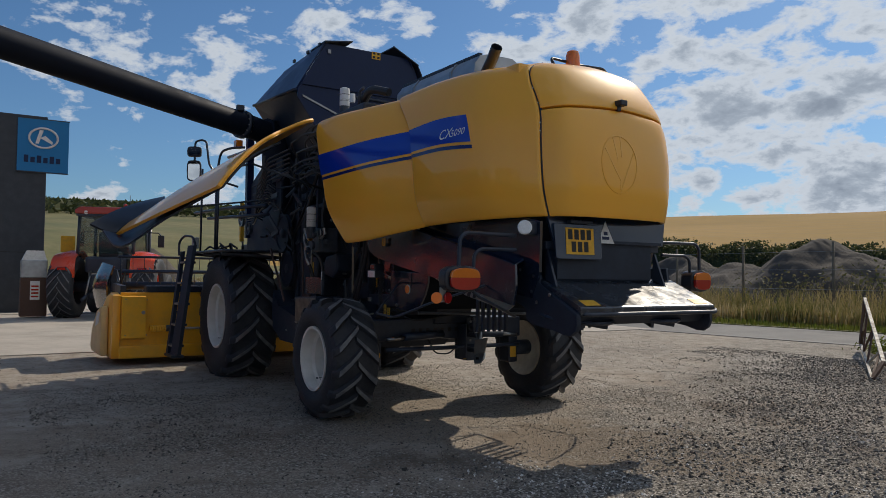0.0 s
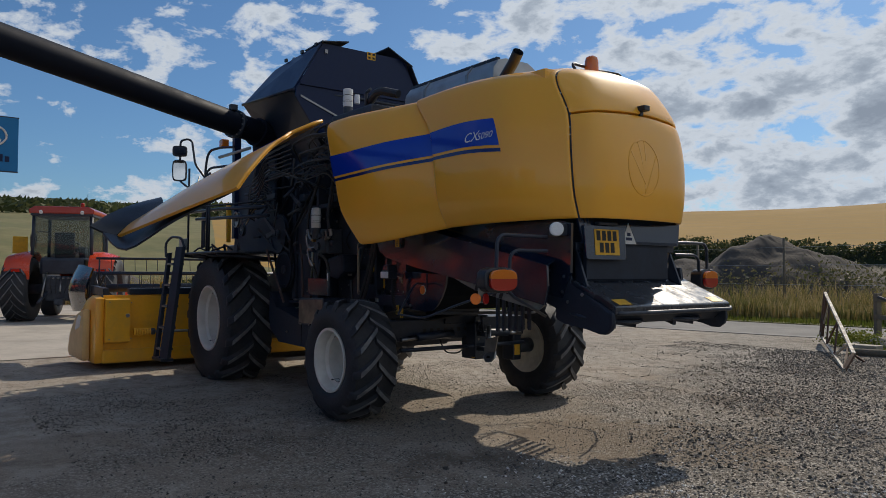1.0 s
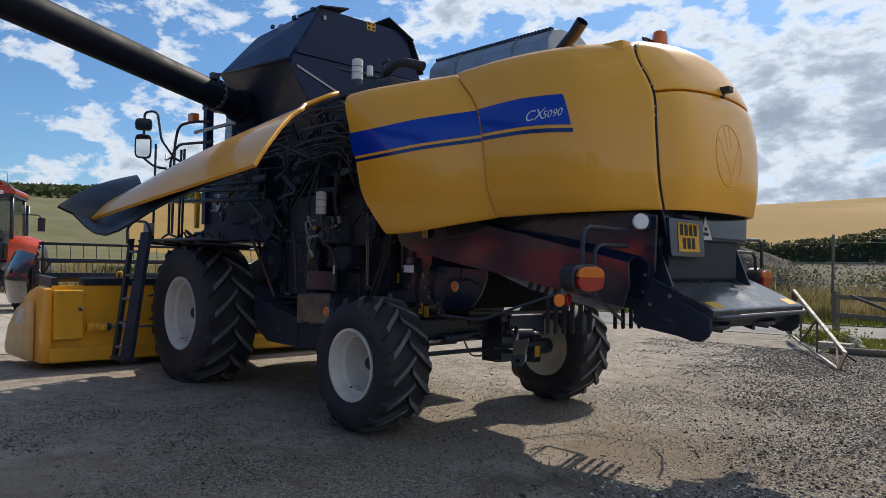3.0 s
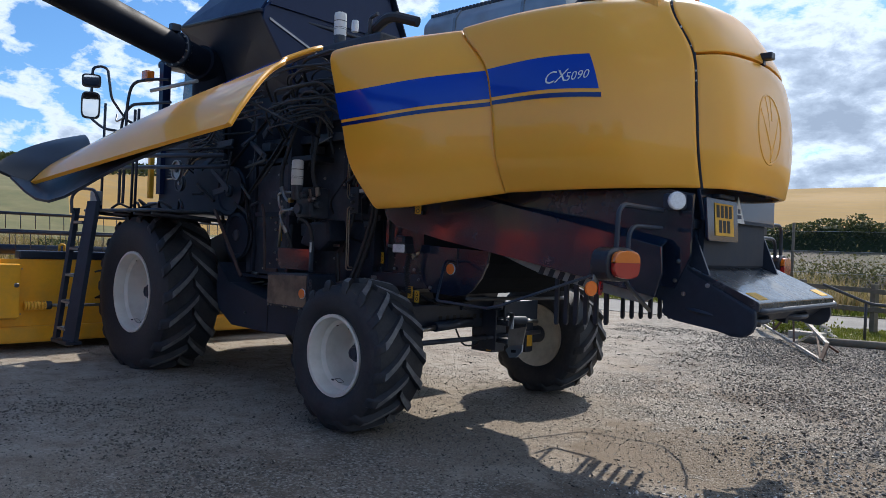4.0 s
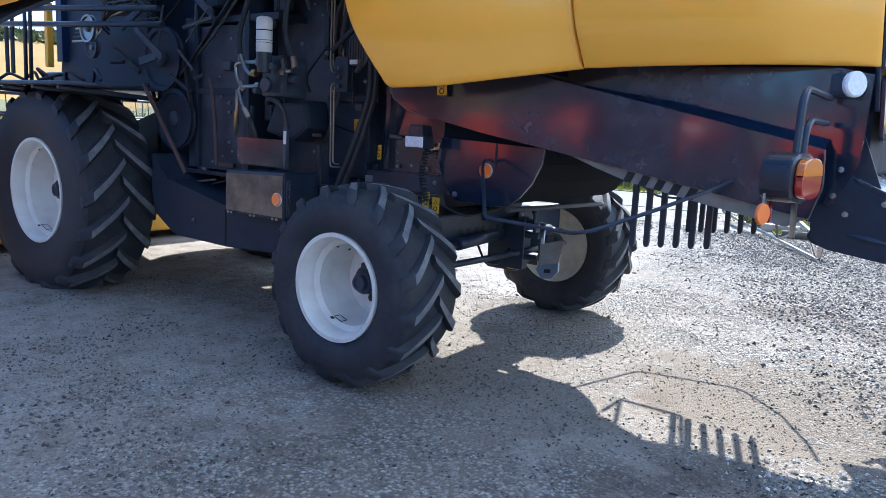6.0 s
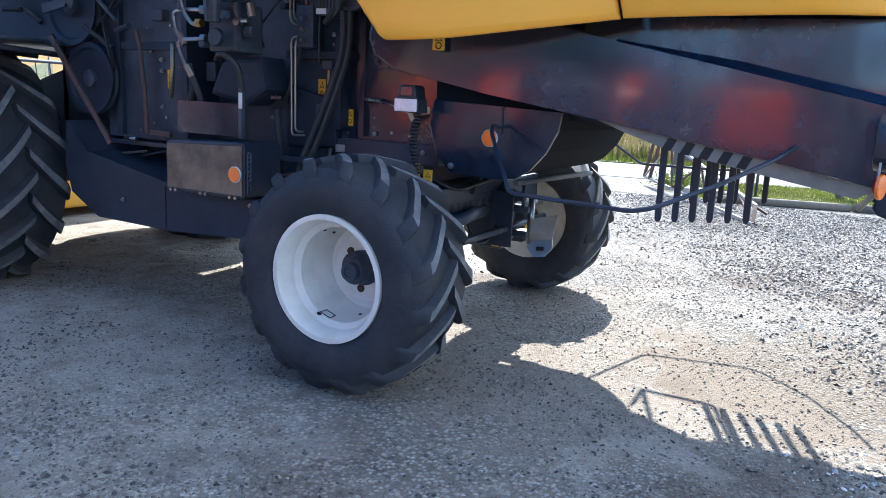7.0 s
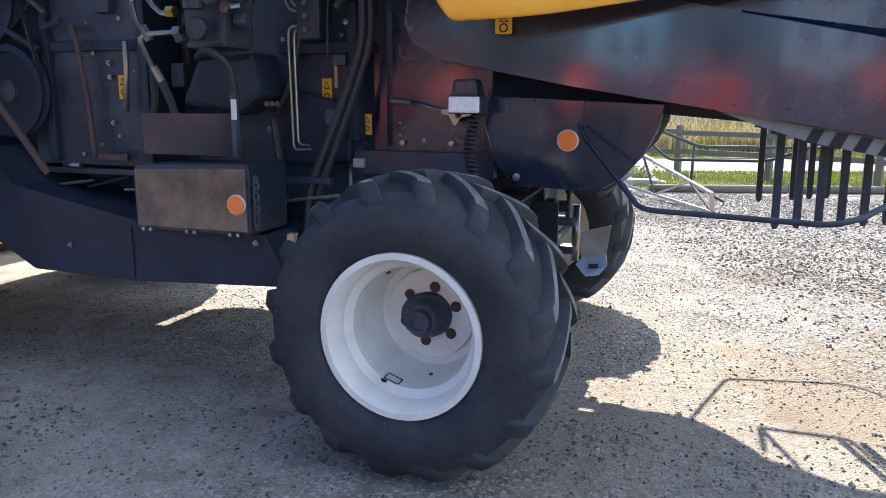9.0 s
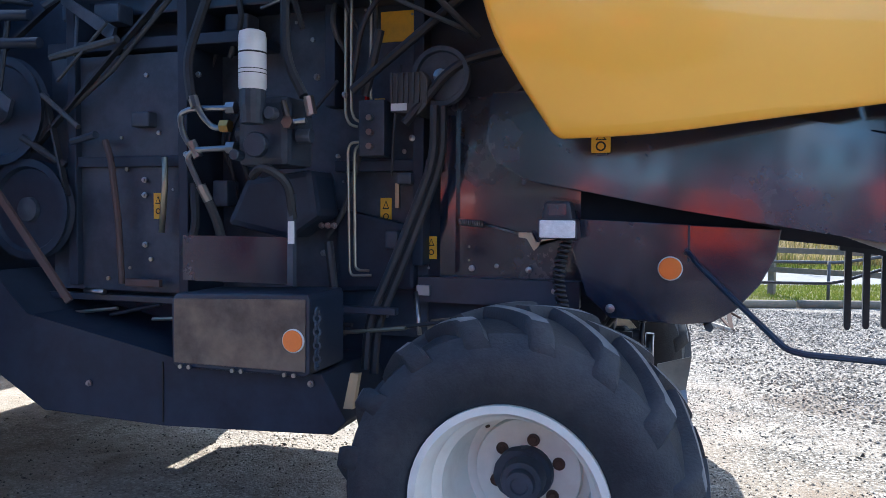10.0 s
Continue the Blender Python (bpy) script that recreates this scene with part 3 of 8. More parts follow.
def rise(x, y):
    """The height of the land: a level yard, a bank beyond the road, and long fields that climb to a ridge."""
    d = math.hypot(x - 5, y + 3)
    away = max(y, -x * 0.62 - 4)
    up = 2.4 * smooth_step(34, 56, away) + 0.105 * max(0.0, min(d, 235) - 62) * smooth_step(40, 62, away)
    up += 3.0 * math.sin(x * 0.011 + 1.2) * smooth_step(90, 230, away)
    up -= 0.03 * max(0.0, d - 300) * smooth_step(60, 100, away)
    if y < -30:
        up += 0.05 * max(0.0, min(-y - 30, 200))
    return up


def build_ground():
    bm = bmesh.new()
    radii = [0.0] + [2.5 * 1.16 ** i for i in range(48)]
    seg = 96
    prev = [bm.verts.new((0, 0, 0))]
    for r in radii[1:]:
        ring = []
        for k in range(seg):
            a = 2 * math.pi * k / seg
            x, y = r * math.cos(a), r * math.sin(a)
            n = noise.noise((x * 0.02, y * 0.02, 3.1)) * 1.6 * smooth_step(45, 120, r)
            ring.append(bm.verts.new((x, y, rise(x, y) + n)))
        for k in range(seg):
            q = list(dict.fromkeys((prev[k % len(prev)], ring[k], ring[(k + 1) % seg], prev[(k + 1) % len(prev)])))
            f = bm.faces.new(q)
            c = f.calc_center_median()
            d = math.hypot(c.x - 5, c.y + 3)
            away = max(c.y, -c.x * 0.62 - 4)
            f.material_index = 0 if d < 34 or away < 17.5 and d < 60 else 1
            if away >= 17.5 and d <= 62 and c.y > 15:
                f.material_index = 4
            if d > 62 and away > 46:
                f.material_index = 2 if c.y > 0.35 * -c.x else 1
            if d > 215 and c.y < 0.45 * -c.x:
                f.material_index = 3
        prev = ring
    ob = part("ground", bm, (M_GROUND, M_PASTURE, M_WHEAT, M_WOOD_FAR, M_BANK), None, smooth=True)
    return tagged(ob, "gravel yard running out into pasture and ripe cereal fields", "ground", kind="structure")


build_ground()

ROAD_TURN = Matrix.Translation((-1.2, 13.15, 0)) @ Matrix.Rotation(math.atan(0.16), 4, "Z")


def bend(p):
    """Follows the road round its slow bend."""
    return Vector((p[0], p[1] + 0.22 * max(0.0, min(p[0], 30.0) + 1.5) ** 1.0, p[2]))


def strip(y0, y1, z0, z1):
    """A long band beside or on the road, in short lengths."""
    bm = bmesh.new()
    for k in range(80):
        vs = [bm.verts.new(bend(ROAD_TURN @ Vector((-90 + 2.0 * (k + i), y, z)))) for i in (0, 1) for y in (y0, y1) for z in (z0, z1)]
        for f in ((1, 3, 7, 5), (0, 4, 6, 2), (0, 1, 5, 4), (2, 6, 7, 3)) + (((0, 2, 3, 1),) if k == 0 else ()) + (((4, 5, 7, 6),) if k == 79 else ()):
            bm.faces.new([vs[i] for i in f])
    bmesh.ops.remove_doubles(bm, verts=bm.verts, dist=0.001)
    return bm


tagged(part("road", strip(0, 4.3, -0.05, 0.012), M_ROAD), "narrow worn grey asphalt country road", "road", kind="structure")
bm = bmesh.new()
for i in range(9):
    for j in range(7):
        x, y = -46.0 + i * 4.3, -16.0 + j * 4.1
        if x < -9.5 or j > 20:
            box(bm, x + 0.012, x + 4.288, y + 0.012, y + 4.088, -0.08, 0.006 + 0.006 * ((i * 7 + j * 3) % 3), 0.006)
tagged(part("pavement", bm, M_CONCRETE), "pale worn concrete slabs of the sales yard", "pavement", kind="structure")
LAWN = [(0.15, 10.10), (9.0, 12.80), (9.0, 17.0), (-0.9, 13.25)]


def on_lawn(x, y):
    """Whether a place lies on the mown strip."""
    return all((b[0] - a[0]) * (y - a[1]) - (b[1] - a[1]) * (x - a[0]) > 0.03 for a, b in zip(LAWN, LAWN[1:] + LAWN[:1]))


tagged(part("verge", plate(LAWN, -0.04, 0.03, "z"), M_TURF), "mown grass strip between yard and road", "lawn", kind="structure")
tagged(part("verge", strip(4.3, 11.0, -0.04, 0.035), M_TURF), "rough grass bank on the far side of the road", "verge", kind="structure")

# edging logs along the grass
for i in range(4):
    a, b = (Vector((0.22 + 2.2 * k, 10.06 + 0.671 * k, 0.05)) for k in (i + 0.01, i + 0.99))
    thing("edging_log", pipe([a, a.lerp(b, 0.5) + Vector((0.01, -0.01, 0.004)), b], 0.075, 9), M_TIMBER, "weathered round timber log edging the grass strip", "edging", "edging logs")


def scatter_blades(n, area, height, width, seed, base=0.03, lean=0.35, keep=None, inside=None, along=False):
    """Blades of grass, each a narrow bent strip."""
    r = np.random.RandomState(seed)
    x = r.uniform(area[0], area[1], n)
    y = r.uniform(area[2], area[3], n)
    verts, faces = [], []
    for k in range(n):
        patch = noise.noise((x[k] * 0.35, y[k] * 0.35, seed))
        if keep and patch < keep or inside and not inside(x[k], y[k]):
            continue
        h = height * (0.55 + 0.6 * r.rand()) * (1.0 + 0.5 * patch)
        if along:
            x[k], y[k] = bend(ROAD_TURN @ Vector((x[k], y[k] - 13.15, 0)))[:2]
        a, w = r.rand() * 6.283, width * (0.6 + 0.8 * r.rand())
        dx, dy = math.cos(a) * w, math.sin(a) * w
        b, l = r.rand() * 6.283, lean * h * r.rand()
        lx, ly = math.cos(b) * l, math.sin(b) * l
        i = len(verts)
        verts += [(x[k] - dx, y[k] - dy, base), (x[k] + dx, y[k] + dy, base), (x[k] + lx * 0.35 + dx * 0.7, y[k] + ly * 0.35 + dy * 0.7, base + h * 0.6), (x[k] + lx * 0.35 - dx * 0.7, y[k] + ly * 0.35 - dy * 0.7, base + h * 0.6), (x[k] + lx, y[k] + ly, base + h)]
        faces += [(i, i + 1, i + 2, i + 3), (i + 3, i + 2, i + 4)]
    return verts, faces


many("mown_grass", *scatter_blades(70000, (-1.0, 9.0, 10.0, 17.0), 0.05, 0.006, 11, inside=on_lawn), M_LAWN, "short mown green grass beside the road", "grass")
many("verge_grass", *scatter_blades(16000, (-45, 20, 17.5, 18.7), 0.16, 0.014, 12, along=True), M_LAWN, "green verge grass along the road", "grass")
many("tall_grass", *scatter_blades(42000, (-46, 18, 18.4, 21.0), 0.60, 0.022, 13, along=True), M_TALL, "tall yellowing grass on the verge", "grass")
many("dry_grass", *scatter_blades(26000, (-55, 22, 20.3, 24.5), 1.0, 0.017, 14, lean=0.5, keep=-0.25, along=True), M_TALL, "tall dry seeding grass along a wire fence", "grass")


def leaf_cloud(n, place, size, seed):
    """Small leaf quads about places given by place(random state)."""
    r = np.random.RandomState(seed)
    verts, faces = [], []
    for _ in range(n):
        c = Vector(place(r))
        a = Vector(r.normal(size=3)).normalized()
        b = a.cross(Vector(r.normal(size=3))).normalized()
        s = size * (0.5 + r.rand())
        i = len(verts)
        verts += [tuple(c - a * s), tuple(c + b * s * 0.5), tuple(c + a * s), tuple(c - b * s * 0.5)]
        faces.append((i, i + 1, i + 2, i + 3))
    return verts, faces


def hedge_place(r):
    x = r.uniform(-110, 40)
    y = 56 + 3 * math.sin(x * 0.05) + r.normal() * 0.75 - 0.3
    top = 1.9 + 0.9 * noise.noise((x * 0.25, 0.3, 1.0)) + 0.5 * noise.noise((x * 1.1, 2.3, 1.0))
    return (x, y, rise(x, y) - 0.2 + top * r.rand() ** 0.6)


bm = bmesh.new()
prev = None
for k in range(301):
    x = -110 + 0.5 * k
    y = 56 + 3 * math.sin(x * 0.05)
    ring = []
    for j in range(9):
        a = math.pi * j / 8
        top = (1.55 + 0.9 * noise.noise((x * 0.25, 0.3, 1.0)) + 0.5 * noise.noise((x * 1.1, 2.3, 1.0)) + 0.5 * noise.noise((x * 0.9, j * 0.7, 4.0)))
        ring.append(bm.verts.new((x, y - 1.1 * math.cos(a), rise(x, y) - 0.4 + max(0.2, top) * math.sin(a) ** 0.7)))
    for j in range(8):
        if prev:
            bm.faces.new((prev[j], ring[j], ring[j + 1], prev[j + 1]))
    prev = ring
hedge = part("hedge", bm, M_WOOD_FAR, None, smooth=True)
tagged(hedge, "dark overgrown field hedge", "hedge", kind="stuff")
hedge_leaves = many("leaves", *leaf_cloud(80000, hedge_place, 0.12, 21), M_HEDGE, "", "")
hedge_leaves.parent = hedge
# scrub and nettles on the banks
def scrub_place(r):
    k = r.randint(0, 26)
    cx = -52 + k * 3.1 + 0.9 * math.sin(k * 2.7)
    cy = 30.5 + 3.0 * math.sin(k * 1.3)
    p = r.normal(size=3) * (1.3, 0.9, 0.40)
    return (cx + p[0], cy + p[1], max(0.05, 0.7 + p[2] + 0.4 * math.sin(k)))


many("scrub", *leaf_cloud(45000, scrub_place, 0.07, 22), M_SCRUB, "green scrub and weeds below the bank", "scrub")


def far_wood_place(r):
    x = r.uniform(-330, -150)
    y = r.uniform(-10, 150)
    return (x, y, rise(x, y) - 1 + 3.5 * r.rand() ** 0.7 * (0.8 + 0.4 * noise.noise((x * 0.05, y * 0.05, 0))))


many("far_wood", *leaf_cloud(40000, far_wood_place, 0.85, 23), M_HEDGE, "dark wood on the far ridge", "wood")


def yard_edge_place(r):
    y = r.uniform(-14, 22)
    x = -33 + 0.15 * y + r.normal() * 0.8
    return (x, y, rise(x, y) + max(0.03, (0.75 + 0.5 * noise.noise((y * 0.5, 1.0, 2.0))) * r.rand() ** 0.7))


many("yard_edge_scrub", *leaf_cloud(24000, yard_edge_place, 0.09, 24), M_HEDGE, "green scrub along the far edge of the yard", "scrub")
many("yard_edge_grass", *scatter_blades(22000, (-32, -27.5, -12, 24), 0.85, 0.020, 15, lean=0.45, keep=-0.3), M_TALL, "tall dry grass beyond the concrete yard", "grass")


def mound(cx, cy, rx, ry, h, seed, label):
    bm = bmesh.new()
    n, m = 110, 44
    prev = None
    top = bm.verts.new((cx, cy, h * 0.9))
    for j in range(1, m + 1):
        t = j / m
        ring = []
        for k in range(n):
            a = 2 * math.pi * k / n
            x, y = cx + rx * t * math.cos(a), cy + ry * t * math.sin(a)
            z = h * (1 - t ** 1.6) ** 1.3 * (0.85 + 0.45 * noise.noise((x * 0.35, y * 0.35, seed))) + 0.20 * noise.noise((x * 0.9, y * 0.9, seed)) + 0.08 * noise.noise((x * 2.6, y * 2.6, seed)) + 0.05 * noise.noise((x * 6.0, y * 6.0, seed))
            ring.append(bm.verts.new((x, y, max(z, -0.05) if j < m else -0.1)))
        for k in range(n):
            if prev is None:
                bm.faces.new((top, ring[k], ring[(k + 1) % n]))
            else:
                bm.faces.new((prev[k], ring[k], ring[(k + 1) % n], prev[(k + 1) % n]))
        prev = ring
    return thing("earth_mound", bm, M_SOIL, label, "mound", smooth=True)


mound(-13.5, 30.5, 9.0, 5.0, 3.5, 1.0, "dark heap of tipped soil and stones")
mound(-22.0, 33.0, 9.0, 5.0, 2.6, 2.0, "low dark heap of soil grown with weeds")
mound(2.0, 36.0, 16.0, 5.0, 1.5, 3.0, "low bank of grey soil")
mound(-48.0, 6.0, 10.0, 6.0, 3.2, 4.0, "pale heap of rubble beyond the yard")

# broken rocks and a concrete lump at the end of the lawn
rr = random.Random(12)
for k in range(9):
    r0 = rr.uniform(0.07, 0.17) if k else 0.22
    cx, cy = 0.02 + rr.uniform(-0.35, 0.45), 11.55 + rr.uniform(-0.35, 0.45)
    bm = bmesh.new()
    bmesh.ops.create_icosphere(bm, subdivisions=2, radius=r0)
    for v in bm.verts:
        v.co *= 1 + 0.35 * noise.noise(v.co * (2.2 / r0) * 0.5 + Vector((k * 7.0, 0, 0)))
        v.co.z = v.co.z * 0.65
        v.co += Vector((cx, cy, r0 * 0.45))
    thing("rock", bm, M_CONCRETE, "broken grey rock heaped beside the lawn", "rock", "heaped rocks")
thing("concrete_slab", blk(-0.25, 0.35, 10.75, 11.05, 0.0, 0.13, bevel=0.012, m=pose(0.0, 0, 0)), M_CONCRETE, "broken concrete slab lying on the gravel", "slab")
many("weeds", *leaf_cloud(2600, lambda r: (-0.35 + r.normal() * 0.28, 11.7 + r.normal() * 0.25, 0.04 + abs(r.normal()) * 0.12), 0.03, 25), M_LAWN, "green weeds between rocks", "weeds")

# wire fence beyond the road
fence_w = root("wire_fence", -10.0, 20.4, 0.0, "grey post and chain-link wire fence in dry grass", "fence")
for k in range(16):
    x = -45.0 + k * 3.2 + 0.12 * math.sin(k * 2.1)
    part("post", pipe([(x, 20.4, 0.0), (x + 0.03 * math.sin(k), 20.4, 2.62 + 0.05 * math.sin(k * 1.7))], 0.045, 8), M_TIMBER, fence_w)
for z in (0.5, 1.1, 1.75, 2.35):
    part("wire", pipe([(-46, 20.36, z), (-20, 20.36, z - 0.02), (4, 20.36, z + 0.01)], 0.006, 4), M_GALV, fence_w)
vs, fs = [], []
for k in range(330):
    for s in (1, -1):
        x = -46 + k * 0.15
        i = len(vs)
        vs += [(x, 20.37, 0.2), (x + 0.005, 20.37, 0.2), (x + s * 2.1 + 0.005, 20.37, 2.35), (x + s * 2.1, 20.37, 2.35)]
        fs.append((i, i + 1, i + 2, i + 3))
mesh_ob = many("chain_link", vs, fs, M_CASTGREY, "", "")
mesh_ob.parent = fence_w
mesh_ob.matrix_parent_inverse = rest(fence_w).inverted()
# field posts on the bank
for k in range(14):
    x = -60 + k * 6.5
    y = 56 + 3 * math.sin(k * 1.9)
    thing("field_post", pipe([(x, y, rise(x, y) - 0.2), (x + 0.05, y, rise(x, y) + 1.25)], 0.07, 6), M_TIMBER, "weathered wooden fence post at the field edge", "post", "field posts")

# timber post and rail fence beside the grass
rail_fence = root("timber_fence", 1.5, 12.9, 0.0, "weathered post and rail timber fence on the grass strip", "fence")
FENCE_TURN = Matrix.Translation((-1.05, 14.15, 0)) @ Matrix.Rotation(math.atan2(-0.86, 1.65), 4, "Z")
for k in range(6):
    x = k * 1.86
    part("post", blk(x - 0.055, x + 0.055, -0.06, 0.06, 0.0, 1.02 + 0.02 * math.sin(k * 3), bevel=0.008, m=FENCE_TURN), M_TIMBER, rail_fence)
    if k < 5:
        for z in (0.88, 0.50):
            part("rail", blk(x - 0.02, x + 1.84, -0.09, -0.06, z - 0.05, z + 0.05, bevel=0.006, m=FENCE_TURN @ Matrix.Translation((0, 0, 0.012 * math.sin(k * 2 + z * 9)))), M_TIMBER, rail_fence)

# white metal truss frame propped against the end of the fence
truss = root("metal_truss_frame", 0.3, 9.6, 0.0, "flaking white metal lattice frame leaning by the fence", "metal frame")
T0, T1 = Vector((-1.05, 11.75, 1.06)), Vector((1.20, 7.98, 0.24))
B0, B1 = Vector((-1.25, 11.95, 0.16)), Vector((1.22, 7.62, 0.035))


def bar(a, b, w, h, mat, parent, name="bar"):
    d = (Vector(b) - Vector(a))
    m = toward(a, d)
    part(name, blk(-w / 2, w / 2, -h / 2, h / 2, 0, d.length, bevel=0.004, m=m), mat, parent)


bar(T0, T1, 0.055, 0.045, M_FLAKED, truss, "top_bar")
bar(B0, B1, 0.040, 0.040, M_FLAKED, truss, "bottom_bar")
bar(T0, B0, 0.05, 0.05, M_RUST, truss)
bar(T1, B1 + Vector((0.0, 0.02, 0.0)), 0.05, 0.05, M_RUST, truss)
for k in range(3):
    a, b = k / 3, (k + 0.6) / 3
    bar(B0.lerp(B1, a), T0.lerp(T1, b), 0.032, 0.028, M_RUST if k % 2 else M_FLAKED, truss)
    bar(T0.lerp(T1, b), B0.lerp(B1, (k + 1) / 3), 0.032, 0.028, M_RUST, truss)
bar(T0.lerp(T1, 0.07), B0.lerp(B1, 0.07), 0.05, 0.05, M_RUST, truss)
bar(T1 + Vector((0.02, 0.02, -0.03)), T1 + Vector((0.16, -0.02, -0.10)), 0.03, 0.03, M_RUST, truss, "hook")
barrier = root("tube_barrier", 2.5, 11.6, 0.0, "dull bent tube barrier in front of the timber fence", "barrier")
part("tube", pipe([(0.2, 11.2, 1.02), (1.0, 11.3, 0.70), (3.2, 11.4, 0.72), (4.3, 11.45, 0.92), (5.5, 11.5, 0.95)], 0.028, 10, 0.15), M_CASTGREY, barrier, smooth=True)
for x in (0.9, 3.0, 5.2):
    part("leg", pipe([(x, 11.35, 0.0), (x, 11.35, 0.74 if x < 4 else 0.94)], 0.026, 8), M_CASTGREY, barrier)

# loose stones
def stones(n, area, lo, hi, seed, name, label, spread=None, mat=M_STONES):
    r = np.random.RandomState(seed)
    base = np.array([(1, 0, 0), (-1, 0, 0), (0, 1, 0), (0, -1, 0), (0, 0, 1), (0, 0, -0.6)], float)
    tri = ((0, 2, 4), (2, 1, 4), (1, 3, 4), (3, 0, 4), (2, 0, 5), (1, 2, 5), (3, 1, 5), (0, 3, 5))
    verts, faces = [], []
    for k in range(n):
        x, y = r.uniform(area[0], area[1]), r.uniform(area[2], area[3])
        dens = 0.5 + 0.9 * noise.noise((x * 0.45, y * 0.45, 5.0)) + 0.4 * noise.noise((x * 2.2, y * 2.2, 9.0))
        if spread is not None:
            dens = spread(x, y) + 0.35 * noise.noise((x * 1.4, y * 1.4, 2.0))
        if r.rand() > dens + 0.15:
            continue
        s = lo + (hi - lo) * r.rand() ** 2.6
        p = base * (1 + 0.35 * r.uniform(-1, 1, (6, 3))) * s * np.array((1.0, 0.55 + 0.45 * r.rand(), 0.34 + 0.42 * r.rand()))
        p[:, 2] += p[:, 0] * r.normal() * 0.3 + p[:, 1] * r.normal() * 0.3
        a = r.rand() * 6.283
        c, sn = math.cos(a), math.sin(a)
        q = np.stack([p[:, 0] * c - p[:, 1] * sn + x, p[:, 0] * sn + p[:, 1] * c + y, p[:, 2] + s * 0.11], 1)
        i = len(verts)
        verts += q.tolist()
        faces += [(i + u, i + v, i + w) for u, v, w in tri]
    return many(name, verts, faces, mat, label, "gravel")


stones(84000, (-3.2, 4.8, -2.6, 4.2), 0.0035, 0.012, 31, "gravel", "loose grey stones on the compacted yard", lambda x, y: 0.42 + 0.75 * noise.noise((x * 0.8, y * 0.8, 5.0)))
stones(46000, (-2.4, 4.6, -2.6, 0.6), 0.005, 0.019, 35, "loose_chippings", "drifts of loose grey chippings on the yard", lambda x, y: 0.02 + 1.5 * noise.noise((x * 1.1 + 3.0, y * 1.1, 8.0)))
stones(26000, (-9, 9, -5, 10.3), 0.005, 0.014, 32, "coarse_gravel", "coarse loose grey and brown stones")
# the thick bed of stones behind the machine
stones(160000, (-4.0, 8.5, -1.0, 10.2), 0.009, 0.024, 33, "stone_bed", "thick bed of loose grey slate chippings", lambda x, y: smooth_step(2.4, 5.4, x + 0.6 * y + 1.6 * noise.noise((x * 0.55, y * 0.55, 7.0))) * 0.95 - 0.30 + 0.35 * noise.noise((x * 0.9, y * 0.9, 3.0)))
# chippings in the paled tones, where the sunlit gravel needs more brightness
stones(90000, (1.8, 8.4, -3.2, 4.6), 0.006, 0.019, 36, "slate_chippings", "slate chippings spread over the yard, paled to carry the sunlight", lambda x, y: (smooth_step(2.6, 4.4, x - 0.45 * y) * 1.02 + 0.5 * noise.noise((x * 0.9, y * 0.9, 6.0))) * smooth_step(-3.1, -1.7, y + 0.5 * noise.noise((x, 0.0, 4.0))) * smooth_step(-8.2, -6.6, -x) - 0.15, M_CHIPS_LIT)
stones(520, (-2.5, 6.5, -2.2, 8.0), 0.012, 0.028, 34, "clods", "scattered larger stones and dry clods")

# ---- the combine harvester: wheels, body and hood ----
combine = root("combine_harvester", -1.5, 1.24, 0.0, "yellow and black combine harvester with raised side panel on gravel", "combine harvester")


def tyre_mesh(r, w, r_rim, x, y, z):
    """A tyre about the y axis, pressed flat a little where it meets the ground."""
    h = w / 2
    prof = [(r_rim, -h * 0.80), (r_rim + 0.02, -h * 0.90), (r_rim + (r - r_rim) * 0.30, -h * 1.0), (r_rim + (r - r_rim) * 0.55, -h * 1.02), (r - 0.075, -h * 0.97), (r - 0.035, -h * 0.86), (r - 0.018, -h * 0.45), (r - 0.012, 0)]
    prof = prof + [(a, -b) for a, b in prof[-2::-1]]
    m = Matrix.Translation((x, y, z)) @ Matrix.Rotation(radians(-90), 4, "X")
    bm = turned(prof, m, 56, closed=True)
    for v in bm.verts:
        if v.co.z < 0.004:
            v.co.z = 0.004
    return bm


